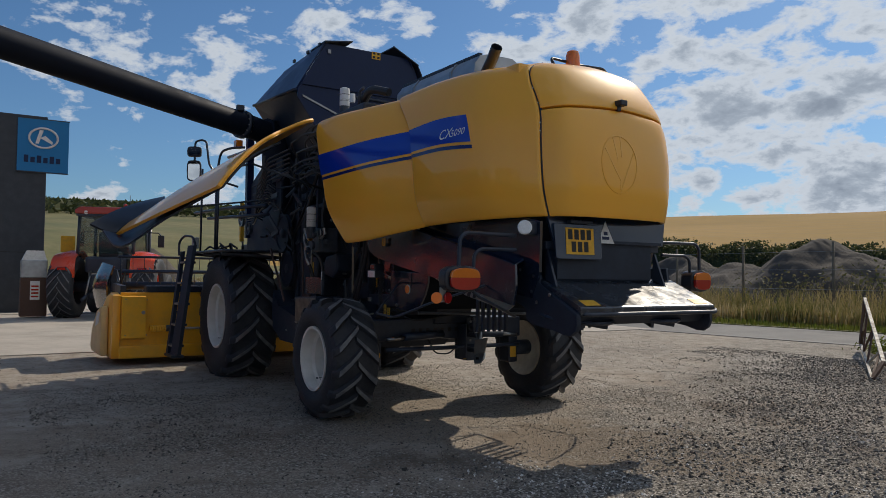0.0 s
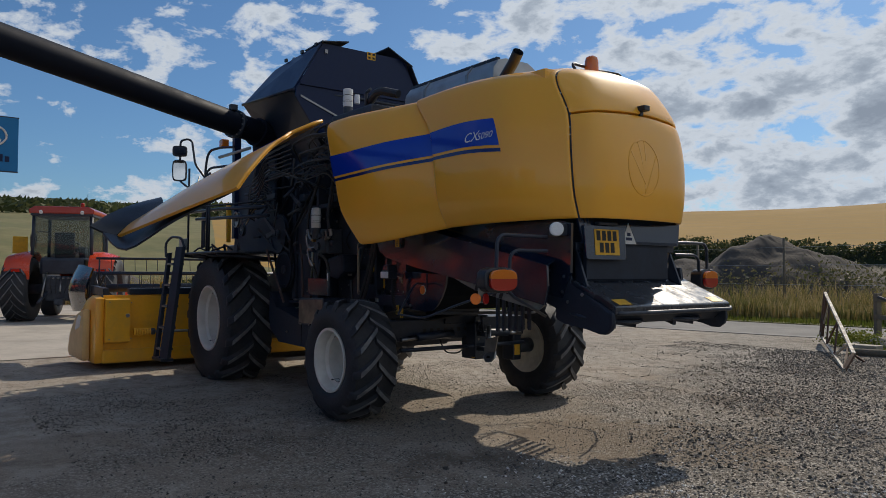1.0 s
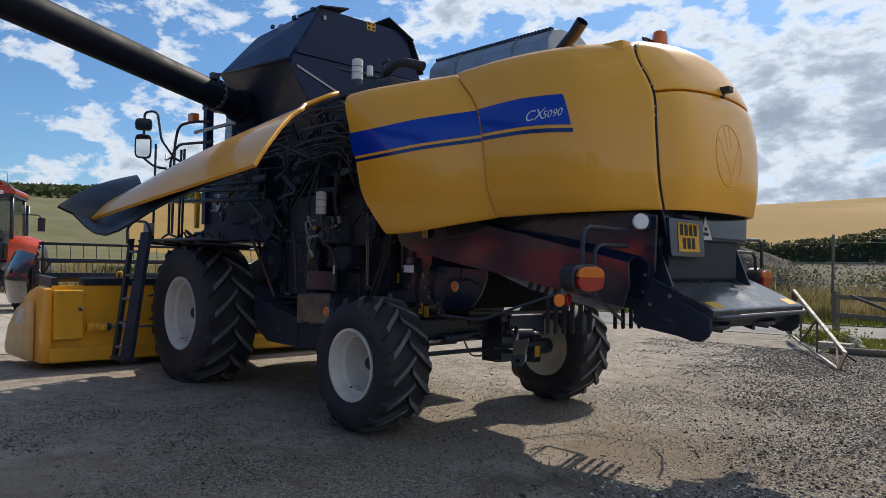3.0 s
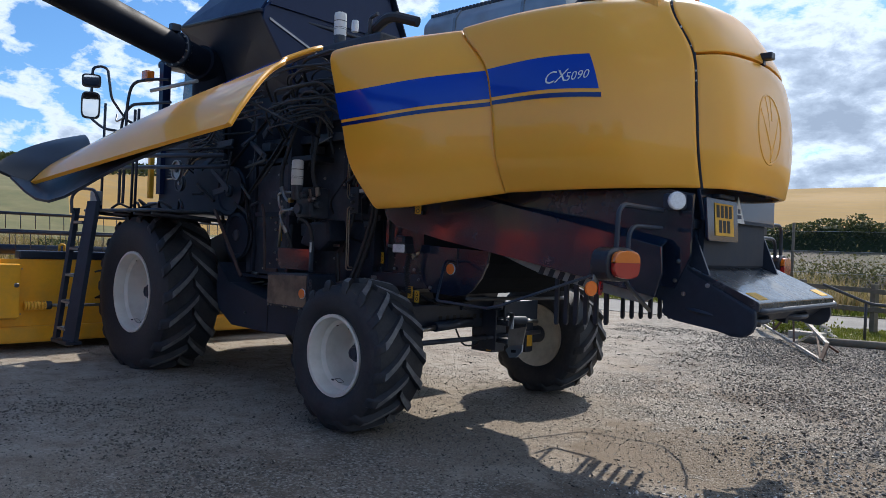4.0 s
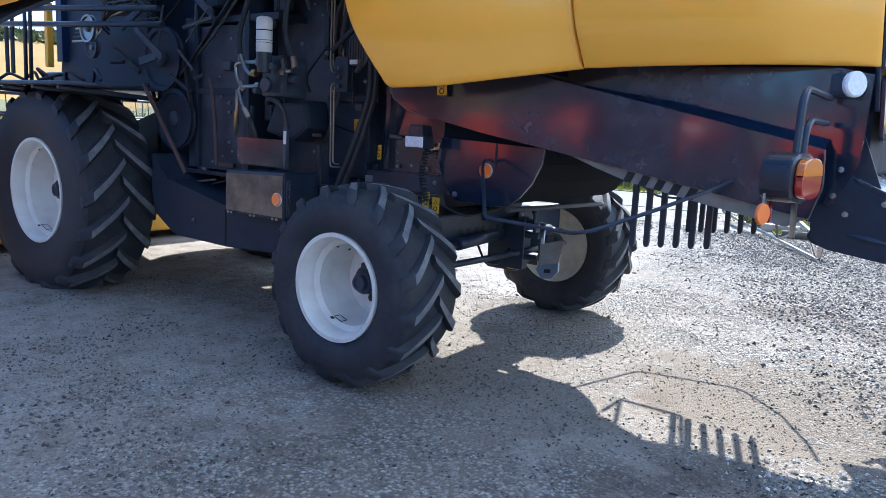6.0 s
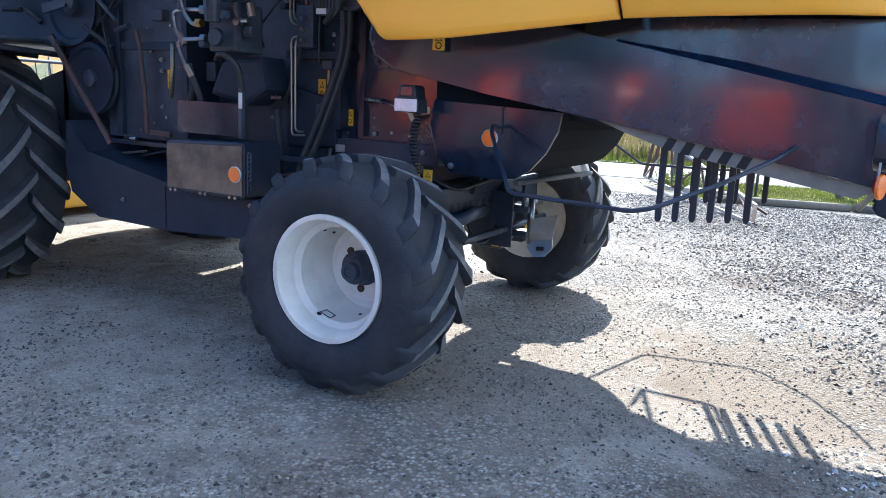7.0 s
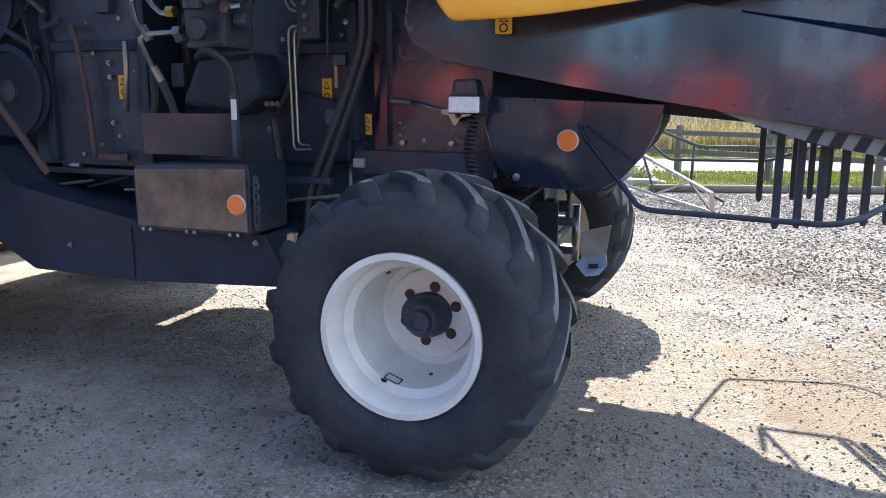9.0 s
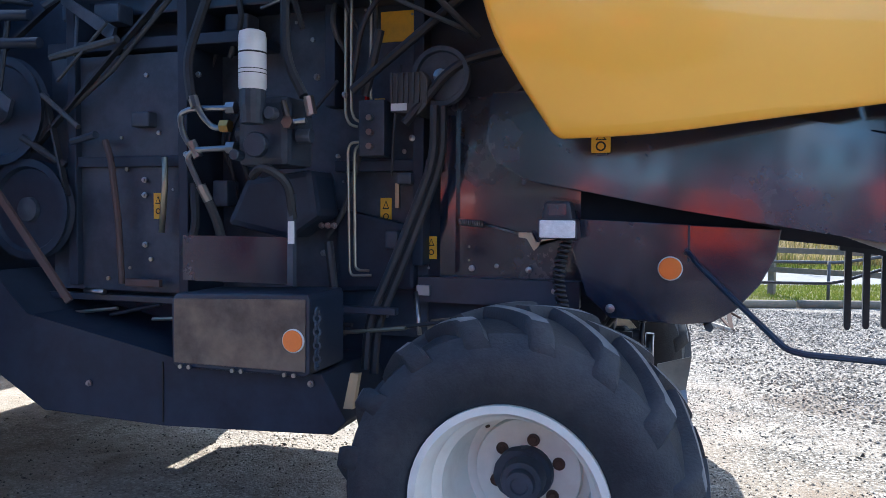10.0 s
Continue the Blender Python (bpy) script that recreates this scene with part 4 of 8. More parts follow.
def lug_mesh(bm, r, w, ang, side, sweep, x, y, z, height=0.05, wide=0.055, n=16):
    """One tread bar, from the middle of the tread out and down over the shoulder."""
    h = w / 2
    rows = []
    for i in range(n + 1):
        t = i / n
        a = ang + sweep * (t ** 0.92)
        yy = side * (-0.02 + (h * 1.0) * min(1.0, t * 1.08))
        over = max(0.0, (t - 0.78) / 0.22)
        rr = r - 0.012 - 0.012 * t - 0.065 * over ** 1.4
        top = height * (1.0 - 0.6 * over ** 1.5)
        half = wide * (0.50 + 0.22 * t) / r
        wear = 1 + 0.10 * math.sin(ang * 37 + t * 9) * (t > 0.1)
        rows.append([(rr - 0.03, a - half * 1.30), (rr + top * 0.72, a - half * 0.98), (rr + top, a - half * 0.66 * wear), (rr + top, a + half * 0.66 / wear), (rr + top * 0.72, a + half * 0.98), (rr - 0.03, a + half * 1.30), yy])
    rings = []
    for *ps, yy in rows:
        ring = []
        for k, (rr, a) in enumerate(ps):
            oy = side * ((0.012 if k in (1, 2, 3, 4) else 0.002) if abs(yy) > h * 0.90 else 0)
            p = Vector((x + rr * math.sin(a), y + yy + oy, z + rr * math.cos(a)))
            p.z = max(p.z, 0.002)
            ring.append(bm.verts.new(p))
        rings.append(ring)
    for a, b in zip(rings, rings[1:]):
        for k in range(6):
            f = bm.faces.new((a[k], a[(k + 1) % 6], b[(k + 1) % 6], b[k]))
            f.material_index = 0 if k == 2 and a not in rings[int(n * 0.86):] else 1
    bm.faces.new(rings[0][::-1]).material_index = 1
    bm.faces.new(rings[-1]).material_index = 1


def wheel(name, x, y, z, r, w, r_rim, n_lugs, sweep, out, disc_in, mat, hub_r, lug_h, label):
    """A wheel about the y axis. out: -1 for the side that faces the yard, 1 for the other; disc_in: how deep the disc lies."""
    tyre = part("tyre", tyre_mesh(r, w, r_rim, x, y, z), M_TYRE, combine, label, smooth=True)
    for side, nm in ((1, 0.0), (-1, 0.5)):
        bm = bmesh.new()
        for k in range(n_lugs):
            lug_mesh(bm, r - 0.012, w, 2 * math.pi * (k + nm) / n_lugs, side, sweep, x, y, z, lug_h, lug_h * 1.15)
        part("tread", bm, (M_LUG, M_TYRE), tyre, "dusty raised tread bars", smooth=True, flat_angle=40)
    h = w / 2 * 0.89
    m = Matrix.Translation((x, y, z)) @ Matrix.Rotation(radians(90 * (1 if out < 0 else -1)), 4, "X")
    lip = r_rim + 0.012
    prof = [(lip, h), (lip, h + 0.012), (r_rim - 0.012, h + 0.012), (r_rim - 0.028, h - 0.02), (r_rim - 0.034, h - 0.09), (r_rim - 0.062, h - 0.115), (r_rim - 0.068, h - disc_in * 0.8), (r_rim - 0.085, h - disc_in * 0.96), (r_rim * 0.62, h - disc_in), (r_rim * 0.60, h - disc_in + 0.025), (r_rim * 0.34, h - disc_in + 0.03), (0.0, h - disc_in + 0.03),
            (0.0, h - disc_in), (r_rim * 0.34, h - disc_in), (r_rim * 0.6, h - disc_in - 0.01), (r_rim - 0.07, h - disc_in - 0.03), (r_rim - 0.05, -h + 0.04), (lip, -h - 0.012), (lip, -h)]
    rim = part("rim", turned(prof, m, 48, closed=True), mat, combine, smooth=True, flat_angle=28)
    dirn = Vector((0, out, 0))
    base = Vector((x, y, z)) + dirn * (h - disc_in + 0.03)
    hub = part("hub", turned([(0, 0), (hub_r * 1.25, 0), (hub_r * 1.2, 0.03), (hub_r, 0.045), (hub_r * 0.97, 0.10), (hub_r * 0.90, 0.112), (hub_r * 0.66, 0.114), (hub_r * 0.62, 0.145), (hub_r * 0.40, 0.147), (hub_r * 0.36, 0.138), (0, 0.138)], toward(base, dirn), 24), M_MACHINE, rim, "black wheel hub", smooth=True)
    for k in range(6):
        a = 2 * math.pi * k / 6 + 0.35
        p = base + Vector((math.cos(a), 0, math.sin(a))) * hub_r * 1.55
        part("wheel_bolt", turned([(0, 0.004), (0.010, 0.004), (0.012, 0.001), (0.020, 0.001), (0.022, 0.004), (0.022, 0)], toward(p, dirn), 14), M_RUST, rim)
    # an outlined label and a drop-shaped drain mark on the barrel, and small holes round the well
    def on_barrel(a, d):
        """A point of the barrel at the angle a and the depth d behind the lip."""
        rr = r_rim - 0.069
        return Vector((x + rr * math.cos(a), y, z + rr * math.sin(a))) + dirn * (h - d)
    bm = bmesh.new()
    corners = ((-2.06, 0.110), (-1.80, 0.110), (-1.80, 0.160), (-2.06, 0.160))
    for k in range(4):
        tube(bm, [on_barrel(*corners[k]).lerp(on_barrel(*corners[(k + 1) % 4]), i / 4) for i in range(5)], 0.0022, 5)
    part("rim_label", bm, M_PRINT, rim, "outlined dark label")
    drop = on_barrel(-2.02, 0.085)
    part("drain_mark", turned([(0, 0), (0.011, 0.0), (0.013, 0.004), (0, 0.008)], toward(drop, Vector((x, drop.y, z)) - drop), 10), M_PRINT, rim)
    for a, d in ((1.95, 0.10), (-1.45, 0.26), (2.3, 0.27), (0.6, 0.24)):
        q = on_barrel(a, d)
        part("rim_hole", disc(q, Vector((x, q.y, z)) - q, 0.008, 0.006, 8), M_RUST, rim)
    return rim


wheel("rear_wheel", 0.022, -0.055, 0.592, 0.564, 0.50, 0.302, 16, 0.43, -1, 0.362, M_RIM, 0.074, 0.050, "black tractor-tread tyre, dusty tread")
wheel("rear_wheel", 0.022, 2.535, 0.592, 0.564, 0.50, 0.302, 16, 0.43, 1, 0.362, M_CREAM, 0.074, 0.050, "black tractor-tread tyre, dusty tread")
wheel("front_wheel", -3.53, 0.045, 0.82, 0.855, 0.65, 0.43, 18, 0.39, -1, 0.33, M_RIM, 0.09, 0.065, "large black tractor-tread tyre, dusty tread")
wheel("front_wheel", -3.53, 2.435, 0.82, 0.855, 0.65, 0.43, 18, 0.39, 1, 0.20, M_RIM, 0.09, 0.065, "large black tractor-tread tyre, dusty tread")

# hood panels
FRONT = [
    [(0.11, 0.0, 1.717), (-0.075, -0.115, 2.05), (-0.156, -0.149, 2.38), (-0.245, -0.160, 2.664), (-0.34, -0.145, 2.92), (-0.37, -0.06, 3.02), (-0.36, 0.12, 3.05)],
    [(0.42, 0.05, 1.735), (0.25, -0.06, 2.07), (0.16, -0.105, 2.40), (0.08, -0.110, 2.68), (-0.06, -0.09, 2.95), (-0.08, 0.0, 3.04), (-0.08, 0.20, 3.075)],
    [(0.78, 0.15, 1.785), (0.66, 0.04, 2.09), (0.60, 0.01, 2.44), (0.52, 0.015, 2.72), (0.30, 0.05, 2.98), (0.27, 0.13, 3.06), (0.27, 0.30, 3.10)],
    [(1.17, 0.295, 1.844), (1.13, 0.215, 2.10), (1.09, 0.197, 2.475), (1.01, 0.205, 2.75), (0.76, 0.25, 3.02), (0.71, 0.31, 3.085), (0.70, 0.45, 3.12)],
]
REAR = [
    [(1.18, 0.27, 1.844), (1.14, 0.185, 2.10), (1.10, 0.165, 2.475), (1.02, 0.175, 2.75), (0.77, 0.22, 3.03), (0.72, 0.29, 3.10), (0.71, 0.45, 3.15)],
    [(1.62, 0.285, 1.855), (1.60, 0.205, 2.10), (1.58, 0.190, 2.48), (1.50, 0.215, 2.78), (1.28, 0.28, 3.06), (1.24, 0.36, 3.14), (1.22, 0.52, 3.19)],
    [(2.06, 0.37, 1.865), (2.05, 0.295, 2.10), (2.03, 0.28, 2.45), (1.97, 0.31, 2.76), (1.80, 0.38, 3.05), (1.75, 0.46, 3.14), (1.72, 0.62, 3.19)],
    [(2.46, 0.60, 1.877), (2.45, 0.55, 2.10), (2.43, 0.54, 2.42), (2.39, 0.56, 2.72), (2.25, 0.58, 2.98), (2.19, 0.63, 3.10), (2.15, 0.78, 3.17)],
]
TAIL = [
    [(2.469, 0.611, 1.877), (2.459, 0.561, 2.10), (2.439, 0.551, 2.42), (2.399, 0.571, 2.72), (2.259, 0.591, 2.98), (2.202, 0.648, 3.10), (2.15, 0.80, 3.17)],
    [(2.60, 0.78, 1.877), (2.62, 0.75, 2.10), (2.61, 0.74, 2.42), (2.54, 0.76, 2.74), (2.38, 0.80, 3.02), (2.27, 0.84, 3.13), (2.15, 0.96, 3.18)],
    [(2.64, 1.24, 1.877), (2.67, 1.24, 2.10), (2.66, 1.24, 2.42), (2.585, 1.24, 2.76), (2.42, 1.24, 3.05), (2.28, 1.24, 3.16), (2.15, 1.24, 3.20)],
    [(2.60, 1.70, 1.877), (2.62, 1.73, 2.10), (2.61, 1.74, 2.42), (2.54, 1.72, 2.74), (2.38, 1.68, 3.02), (2.27, 1.64, 3.13), (2.15, 1.52, 3.18)],
    [(2.475, 1.90, 1.877), (2.465, 1.945, 2.10), (2.445, 1.955, 2.42), (2.405, 1.935, 2.72), (2.265, 1.885, 2.98), (2.20, 1.835, 3.10), (2.15, 1.68, 3.17)],
]
front_panel = part("side_panel", shell(FRONT, 30, 36, 0.03, roll=0.016, sides="uUv", corner=(0.055, 0.03)), M_YELLOW, combine, "glossy yellow moulded side panel with blue stripe", smooth=True)
rear_panel = part("side_panel", shell(REAR, 30, 36, 0.03, roll=0.014, sides="uUv"), M_YELLOW, combine, "glossy yellow moulded side panel with blue stripe", smooth=True)
part("side_panel", mirror_y(shell(FRONT, 12, 16, 0.03)), M_YELLOW, combine, smooth=True)
part("side_panel", mirror_y(shell(REAR, 12, 16, 0.03)), M_YELLOW, combine, smooth=True)
tail_door = part("rear_door", shell(TAIL, 40, 30, 0.03, v0=0.0, v1=0.494, outward=(1, 0, 0), roll=0.010, sides="uUvV"), M_YELLOW, combine, "yellow moulded rear door with an embossed oval", smooth=True)
part("rear_cowl", shell(TAIL, 40, 24, 0.03, v0=0.503, v1=1.0, lift=0.006, outward=(1, 0, 0), roll=0.010, sides="uUv"), M_YELLOW, combine, "yellow moulded cowl above the rear door", smooth=True)
SEAM = [tuple(Vector(a).lerp(Vector(b), 0.5) + Vector((-0.006, 0.018, -0.004))) for a, b in zip(REAR[3], TAIL[0])]
bm = bmesh.new()
tube(bm, [spline(SEAM, k / 40) for k in range(41)], 0.012, 8)
part("seam_gasket", bm, M_DARK, combine, "dark rubber gasket in the panel seam", smooth=True)
for k in range(5):
    p = spline(SEAM, (0.40, 0.435, 0.53, 0.61, 0.78)[k])
    part("worn_fleck", disc(p + Vector((0.004, -0.018, 0)), (0.35, -1, 0), 0.006 + 0.003 * math.sin(k * 3.0), 0.004, 6), M_LABEL_W, combine)
part("engine_deck", blk(-0.30, 2.15, 0.55, 1.93, 2.98, 3.14, bevel=0.03), M_YELLOW, combine)


def surface(stations, fixed, keep, n=60):
    """Looks up the third coordinate of a curved panel: keep names the two given axes, fixed the one sought."""
    grid = []
    for i in range(n + 1):
        row = [spline(s, i / n) for s in stations]
        grid.extend(spline(row, j / n) for j in range(n + 1))
    arr = np.array(grid)

    def at(a, b):
        d = (arr[:, keep[0]] - a) ** 2 + (arr[:, keep[1]] - b) ** 2
        k = np.argsort(d)[:4]
        w = 1 / (d[k] + 1e-6)
        return float((arr[k, fixed] * w).sum() / w.sum())
    return at


front_y, rear_y, tail_x = surface(FRONT, 1, (0, 2)), surface(REAR, 1, (0, 2)), surface(TAIL, 0, (1, 2))

# stripe, its thin line, and the model mark
for stations, u1, owner in ((FRONT, 1.0, front_panel), (REAR, 0.575, rear_panel)):
    lean = 0.03 if u1 < 1 else 0.0
    lo, hi = (0.0, 0.985) if u1 == 1 else (0.018, u1 + 0.012)
    part("stripe", shell(stations, 24, 6, 0.002, lo, hi, 0.352, 0.478, 0.0025, slant=lean), M_BLUE, owner, "blue painted stripe", smooth=True)
    part("stripe", shell(stations, 24, 2, 0.002, lo, hi + lean * 0.3, 0.324, 0.339, 0.0025), M_LINE, owner, "thin dark blue line", smooth=True)


def lettering(text, size, place, mat, parent, shear=0.0):
    """Writing as a flat mesh; place maps (across, up) to a point."""
    cu = bpy.data.curves.new("writing", "FONT")
    cu.body, cu.size, cu.shear, cu.extrude, cu.resolution_u = text, size, shear, 0.0, 3
    ob = new("writing", cu)
    me = bpy.data.meshes.new_from_object(ob.evaluated_get(bpy.context.evaluated_depsgraph_get()))
    bpy.data.objects.remove(ob)
    for v in me.vertices:
        v.co = place(v.co.x, v.co.y)
    me.materials.append(mat)
    out = new("writing", me)
    out.parent = parent
    out.matrix_parent_inverse = rest(parent).inverted()
    return out


def on_stripe(x0, z0):
    return lambda a, b: Vector((x0 + a, rear_y(x0 + a, z0 + b + 0.06 * a) - 0.0045, z0 + b + 0.06 * a))


lettering("CX", 0.115, on_stripe(1.53, 2.552), M_WHITE, rear_panel, 0.3)
lettering("5090", 0.082, on_stripe(1.685, 2.560), M_WHITE, rear_panel, 0.2)


def on_tail(y, z, out=0.0):
    return Vector((tail_x(y, z) + out, y, z))


bm = bmesh.new()
tube(bm, [on_tail(1.16 + 0.185 * math.cos(a), 2.305 + 0.225 * math.sin(a) * (1 if math.sin(a) > 0 else 1.02), -0.004) for a in (2 * math.pi * k / 36 for k in range(37))], 0.010, 6)
for pts in (((1.10, 2.52), (1.13, 2.38), (1.17, 2.10)), ((1.18, 2.53), (1.18, 2.36)), ((1.01, 2.43), (1.10, 2.27), (1.17, 2.17)), ((1.31, 2.40), (1.23, 2.24), (1.17, 2.09))):
    tube(bm, [on_tail(a, b, -0.004) for a, b in pts], 0.009, 6, 0.05)
part("emblem", bm, M_YELLOW, tail_door, "raised oval emblem with leaf-like ribs", smooth=True)
part("reversing_camera", box(blk(2.56, 2.64, 1.20, 1.27, 2.785, 2.83, bevel=0.008), 2.555, 2.585, 1.215, 1.255, 2.75, 2.80, 0.005), M_PLASTIC, combine, "small black reversing camera")

# black body under the hood
# lower front corner filled out to block sun from the ground beneath
part("body", plate([(-3.25, 1.55), (-3.25, 0.80), (-2.85, 0.62), (-2.25, 0.58), (-0.78, 0.58), (-0.55, 1.00), (0.10, 1.10), (0.40, 1.12), (0.46, 1.42), (2.30, 1.26), (2.44, 1.40), (2.44, 1.92), (2.30, 2.95), (-0.30, 2.98), (-1.95, 3.05), (-3.25, 3.05)], 0.72, 1.76), M_DARK, combine, "black sheet-metal threshing body")
part("engine_deck", blk(-1.88, -0.40, 0.62, 1.90, 2.94, 3.30, bevel=0.03), M_DARK, combine, "black engine deck")
part("inner_wall", plate([(-0.50, 1.20), (0.14, 1.20), (0.14, 1.98), (-0.50, 1.98)], 0.690, 0.715), M_SHEET, combine, "glossy black sheet reflecting red")
part("inner_wall", plate([(-2.35, 0.92), (-0.56, 0.92), (-0.56, 2.45), (-2.35, 2.45)], 0.700, 0.716), M_MACHINE, combine)
cover = part("side_cover", plate([(-0.23, 1.76), (-0.19, 1.68), (-0.06, 1.605), (0.48, 1.50), (1.27, 1.372), (1.78, 1.285), (2.28, 1.19), (2.32, 1.34), (2.31, 1.51), (2.0, 1.575), (1.65, 1.652), (1.15, 1.757), (0.64, 1.872), (0.30, 1.95), (-0.20, 1.95)], 0.405, 0.43, bevel=0.006), M_SHEET, combine, "long glossy black side cover, scuffed")
part("cover_lip", sheet([(1.12, 0.422, 1.764), (1.65, 0.422, 1.656), (2.0, 0.422, 1.579), (2.30, 0.422, 1.514), (2.30, 0.50, 1.552), (2.0, 0.50, 1.618), (1.65, 0.50, 1.694), (1.12, 0.44, 1.775)], 0.012, (0, 1, -1)), M_REAR, cover, "blue-grey folded upper edge")
part("cover_tab", plate([(0.60, 1.905), (0.88, 1.905), (0.88, 1.835), (0.74, 1.862)], 0.398, 0.404), M_SLATE, cover, "slate blue folded tab")
part("upper_cover", plate([(0.0, 1.55), (2.34, 1.25), (2.43, 1.45), (2.44, 1.84), (2.30, 1.87), (-0.10, 1.90)], 0.545, 0.57), M_SHEET, combine, "glossy black sheet reflecting red")
edge = part("cover_edge", plate([(1.02, 1.418), (1.37, 1.352), (1.80, 1.279), (2.26, 1.19), (2.18, 1.145), (1.78, 1.215), (1.40, 1.288), (1.22, 1.345)], 0.436, 0.447), M_WORN, combine, "bare metal lower edge with black stripes")
for k in range(5):
    a = 1.40 + k * 0.082
    zt = 1.352 - (a - 1.37) * 0.171
    part("stripe", plate([(a, zt - 0.004), (a + 0.04, zt - 0.011), (a + 0.015, zt - 0.064), (a - 0.025, zt - 0.057)], 0.4325, 0.4365), M_PRINT, edge)

# straw chopper side plate with reflector
chop = part("chopper_side", plate([(0.13, 1.46), (0.86, 1.43), (0.845, 1.33), (0.79, 1.22), (0.71, 1.125), (0.63, 1.075), (0.52, 1.062), (0.25, 1.075), (0.16, 1.16), (0.10, 1.34)], 0.515, 0.535, bevel=0.005), M_SHEET, combine, "glossy black chopper side plate")
part("plate_fold", blk(0.535, 0.543, 0.507, 0.516, 1.30, 1.44, bevel=0.002), M_BLACK, chop)
part("chopper_body", plate([(0.13, 1.60), (0.42, 1.54), (0.84, 1.43), (0.825, 1.33), (0.77, 1.22), (0.69, 1.13), (0.61, 1.085), (0.50, 1.075), (0.26, 1.085), (0.18, 1.16), (0.13, 1.30)], 0.54, 1.94), M_PIT, combine)
part("chopper_side", mirror_y(plate([(0.13, 1.44), (0.42, 1.44), (0.40, 1.09), (0.22, 1.11)], 0.515, 0.535)), M_SHEET, combine)


def reflector(x, y, z, r=0.042):
    ring = part("reflector_ring", disc((x, y, z), (0, -1, 0), r * 1.1, 0.008, 24, 0.002), M_LABEL_W, combine)
    part("reflector", disc((x, y - 0.007, z), (0, -1, 0), r, 0.006, 24, 0.002), M_ORANGE, ring, "round orange reflector")


reflector(0.474, 0.513, 1.275)
reflector(-0.893, 0.086, 0.985)
part("bolt", turned([(0, 0), (0.018, 0), (0.018, 0.006), (0.010, 0.007), (0.010, 0.016), (0, 0.017)], toward((0.253, 0.513, 1.111), (0, -1, 0)), 10), M_STEEL, combine)

# straw tines under both edges of the cover
for side in (0, 1):
    for k in range(6):
        x = 1.325 + k * 0.083
        bm = plate([(x - 0.016, 1.31 - k * 0.012), (x + 0.016, 1.31 - k * 0.012), (x + 0.020, 0.925 + k * 0.008), (x + 0.012, 0.908 + k * 0.008), (x - 0.004, 0.908 + k * 0.008), (x - 0.012, 0.925 + k * 0.008)], 0.742, 0.766, bevel=0.004)
        part("tine", mirror_y(bm) if side else bm, M_BLACK, combine)
part("tine_bar", plate([(1.28, 1.36), (1.78, 1.30), (1.78, 1.25), (1.28, 1.31)], 0.735, 0.775), M_BLACK, combine)
part("tine_bar", mirror_y(plate([(1.28, 1.36), (1.78, 1.30), (1.78, 1.25), (1.28, 1.31)], 0.735, 0.775)), M_BLACK, combine)
guard = [(0.53, 0.50, 1.335), (0.535, 0.40, 1.345), (0.56, 0.34, 1.31), (0.815, 0.0, 1.075), (0.86, -0.03, 1.068), (1.40, -0.15, 1.066), (1.48, -0.13, 1.085), (1.70, 0.02, 1.19), (1.87, 0.26, 1.29), (1.93, 0.40, 1.34)]
part("guard_tube", pipe(guard, 0.010, 8, 0.035), M_BLACK, combine, "bent black guard tube", smooth=True)
part("guard_tube", mirror_y(pipe(guard, 0.010, 8, 0.035)), M_BLACK, combine, smooth=True)
part("grab_rail", pipe([(0.77, 2.20, 1.56), (0.77, 2.44, 1.56), (0.77, 2.44, 2.12), (1.13, 2.44, 2.12), (1.13, 2.44, 1.56), (0.77, 2.44, 1.56)], 0.014, 8, 0.03), M_BLACK, combine, "black grab rail", smooth=True)

# rear end: number plate panel, sheets, spreader hood
def leaned(bm):
    """Leans a rear sheet so that it faces slightly upwards."""
    for v in bm.verts:
        v.co.x += (1.90 - v.co.z) * 0.07
    return bm


part("rear_sheet", leaned(plate([(0.60, 1.90), (1.92, 1.90), (1.88, 1.685), (0.66, 1.685)], 2.428, 2.452, "x", 0.004)), M_REAR, combine, "glossy navy rear sheet")
part("rear_sheet", plate([(0.66, 1.64), (1.84, 1.64), (1.77, 1.385), (0.68, 1.385)], 2.385, 2.405, "x", 0.004), M_REAR, combine, "glossy navy lower rear sheet")
part("rear_step", blk(2.36, 2.42, 0.62, 1.88, 1.63, 1.69, bevel=0.006), M_BLACK, combine)
# a flat dark strip painted in for the shade of a recess
part("recess_shade", leaned(blk(2.448, 2.4545, 1.16, 1.86, 1.688, 1.712)), M_DARK, combine)
part("rear_gusset", plate([(2.39, 1.66), (2.52, 1.34), (2.39, 1.39)], 1.84, 1.86), M_BLACK, combine, "black triangular gusset")
part("rear_gusset", plate([(2.39, 1.66), (2.52, 1.34), (2.39, 1.39)], 0.64, 0.66), M_BLACK, combine)
backing = part("plate_panel", leaned(plate([(0.65, 1.82), (0.66, 1.83), (1.13, 1.83), (1.14, 1.82), (1.14, 1.57), (1.12, 1.555), (0.68, 1.555), (0.66, 1.57)], 2.4525, 2.472, "x", 0.004)), M_REAR, combine, "dark number plate panel")
nplate = part("number_plate", leaned(blk(2.473, 2.477, 0.762, 1.055, 1.592, 1.800, bevel=0.002)), M_LABEL_Y, backing, "yellow plate with unreadable dark marks")
for row, z in enumerate((1.748, 1.652)):
    n = 4 if row == 0 else 3
    for k in range(n):
        y = 0.783 + 0.032 * row + k * 0.065
        part("mark", leaned(blk(2.4775, 2.4785, y, y + 0.046, z - 0.040, z + 0.040)), M_PRINT, nplate)
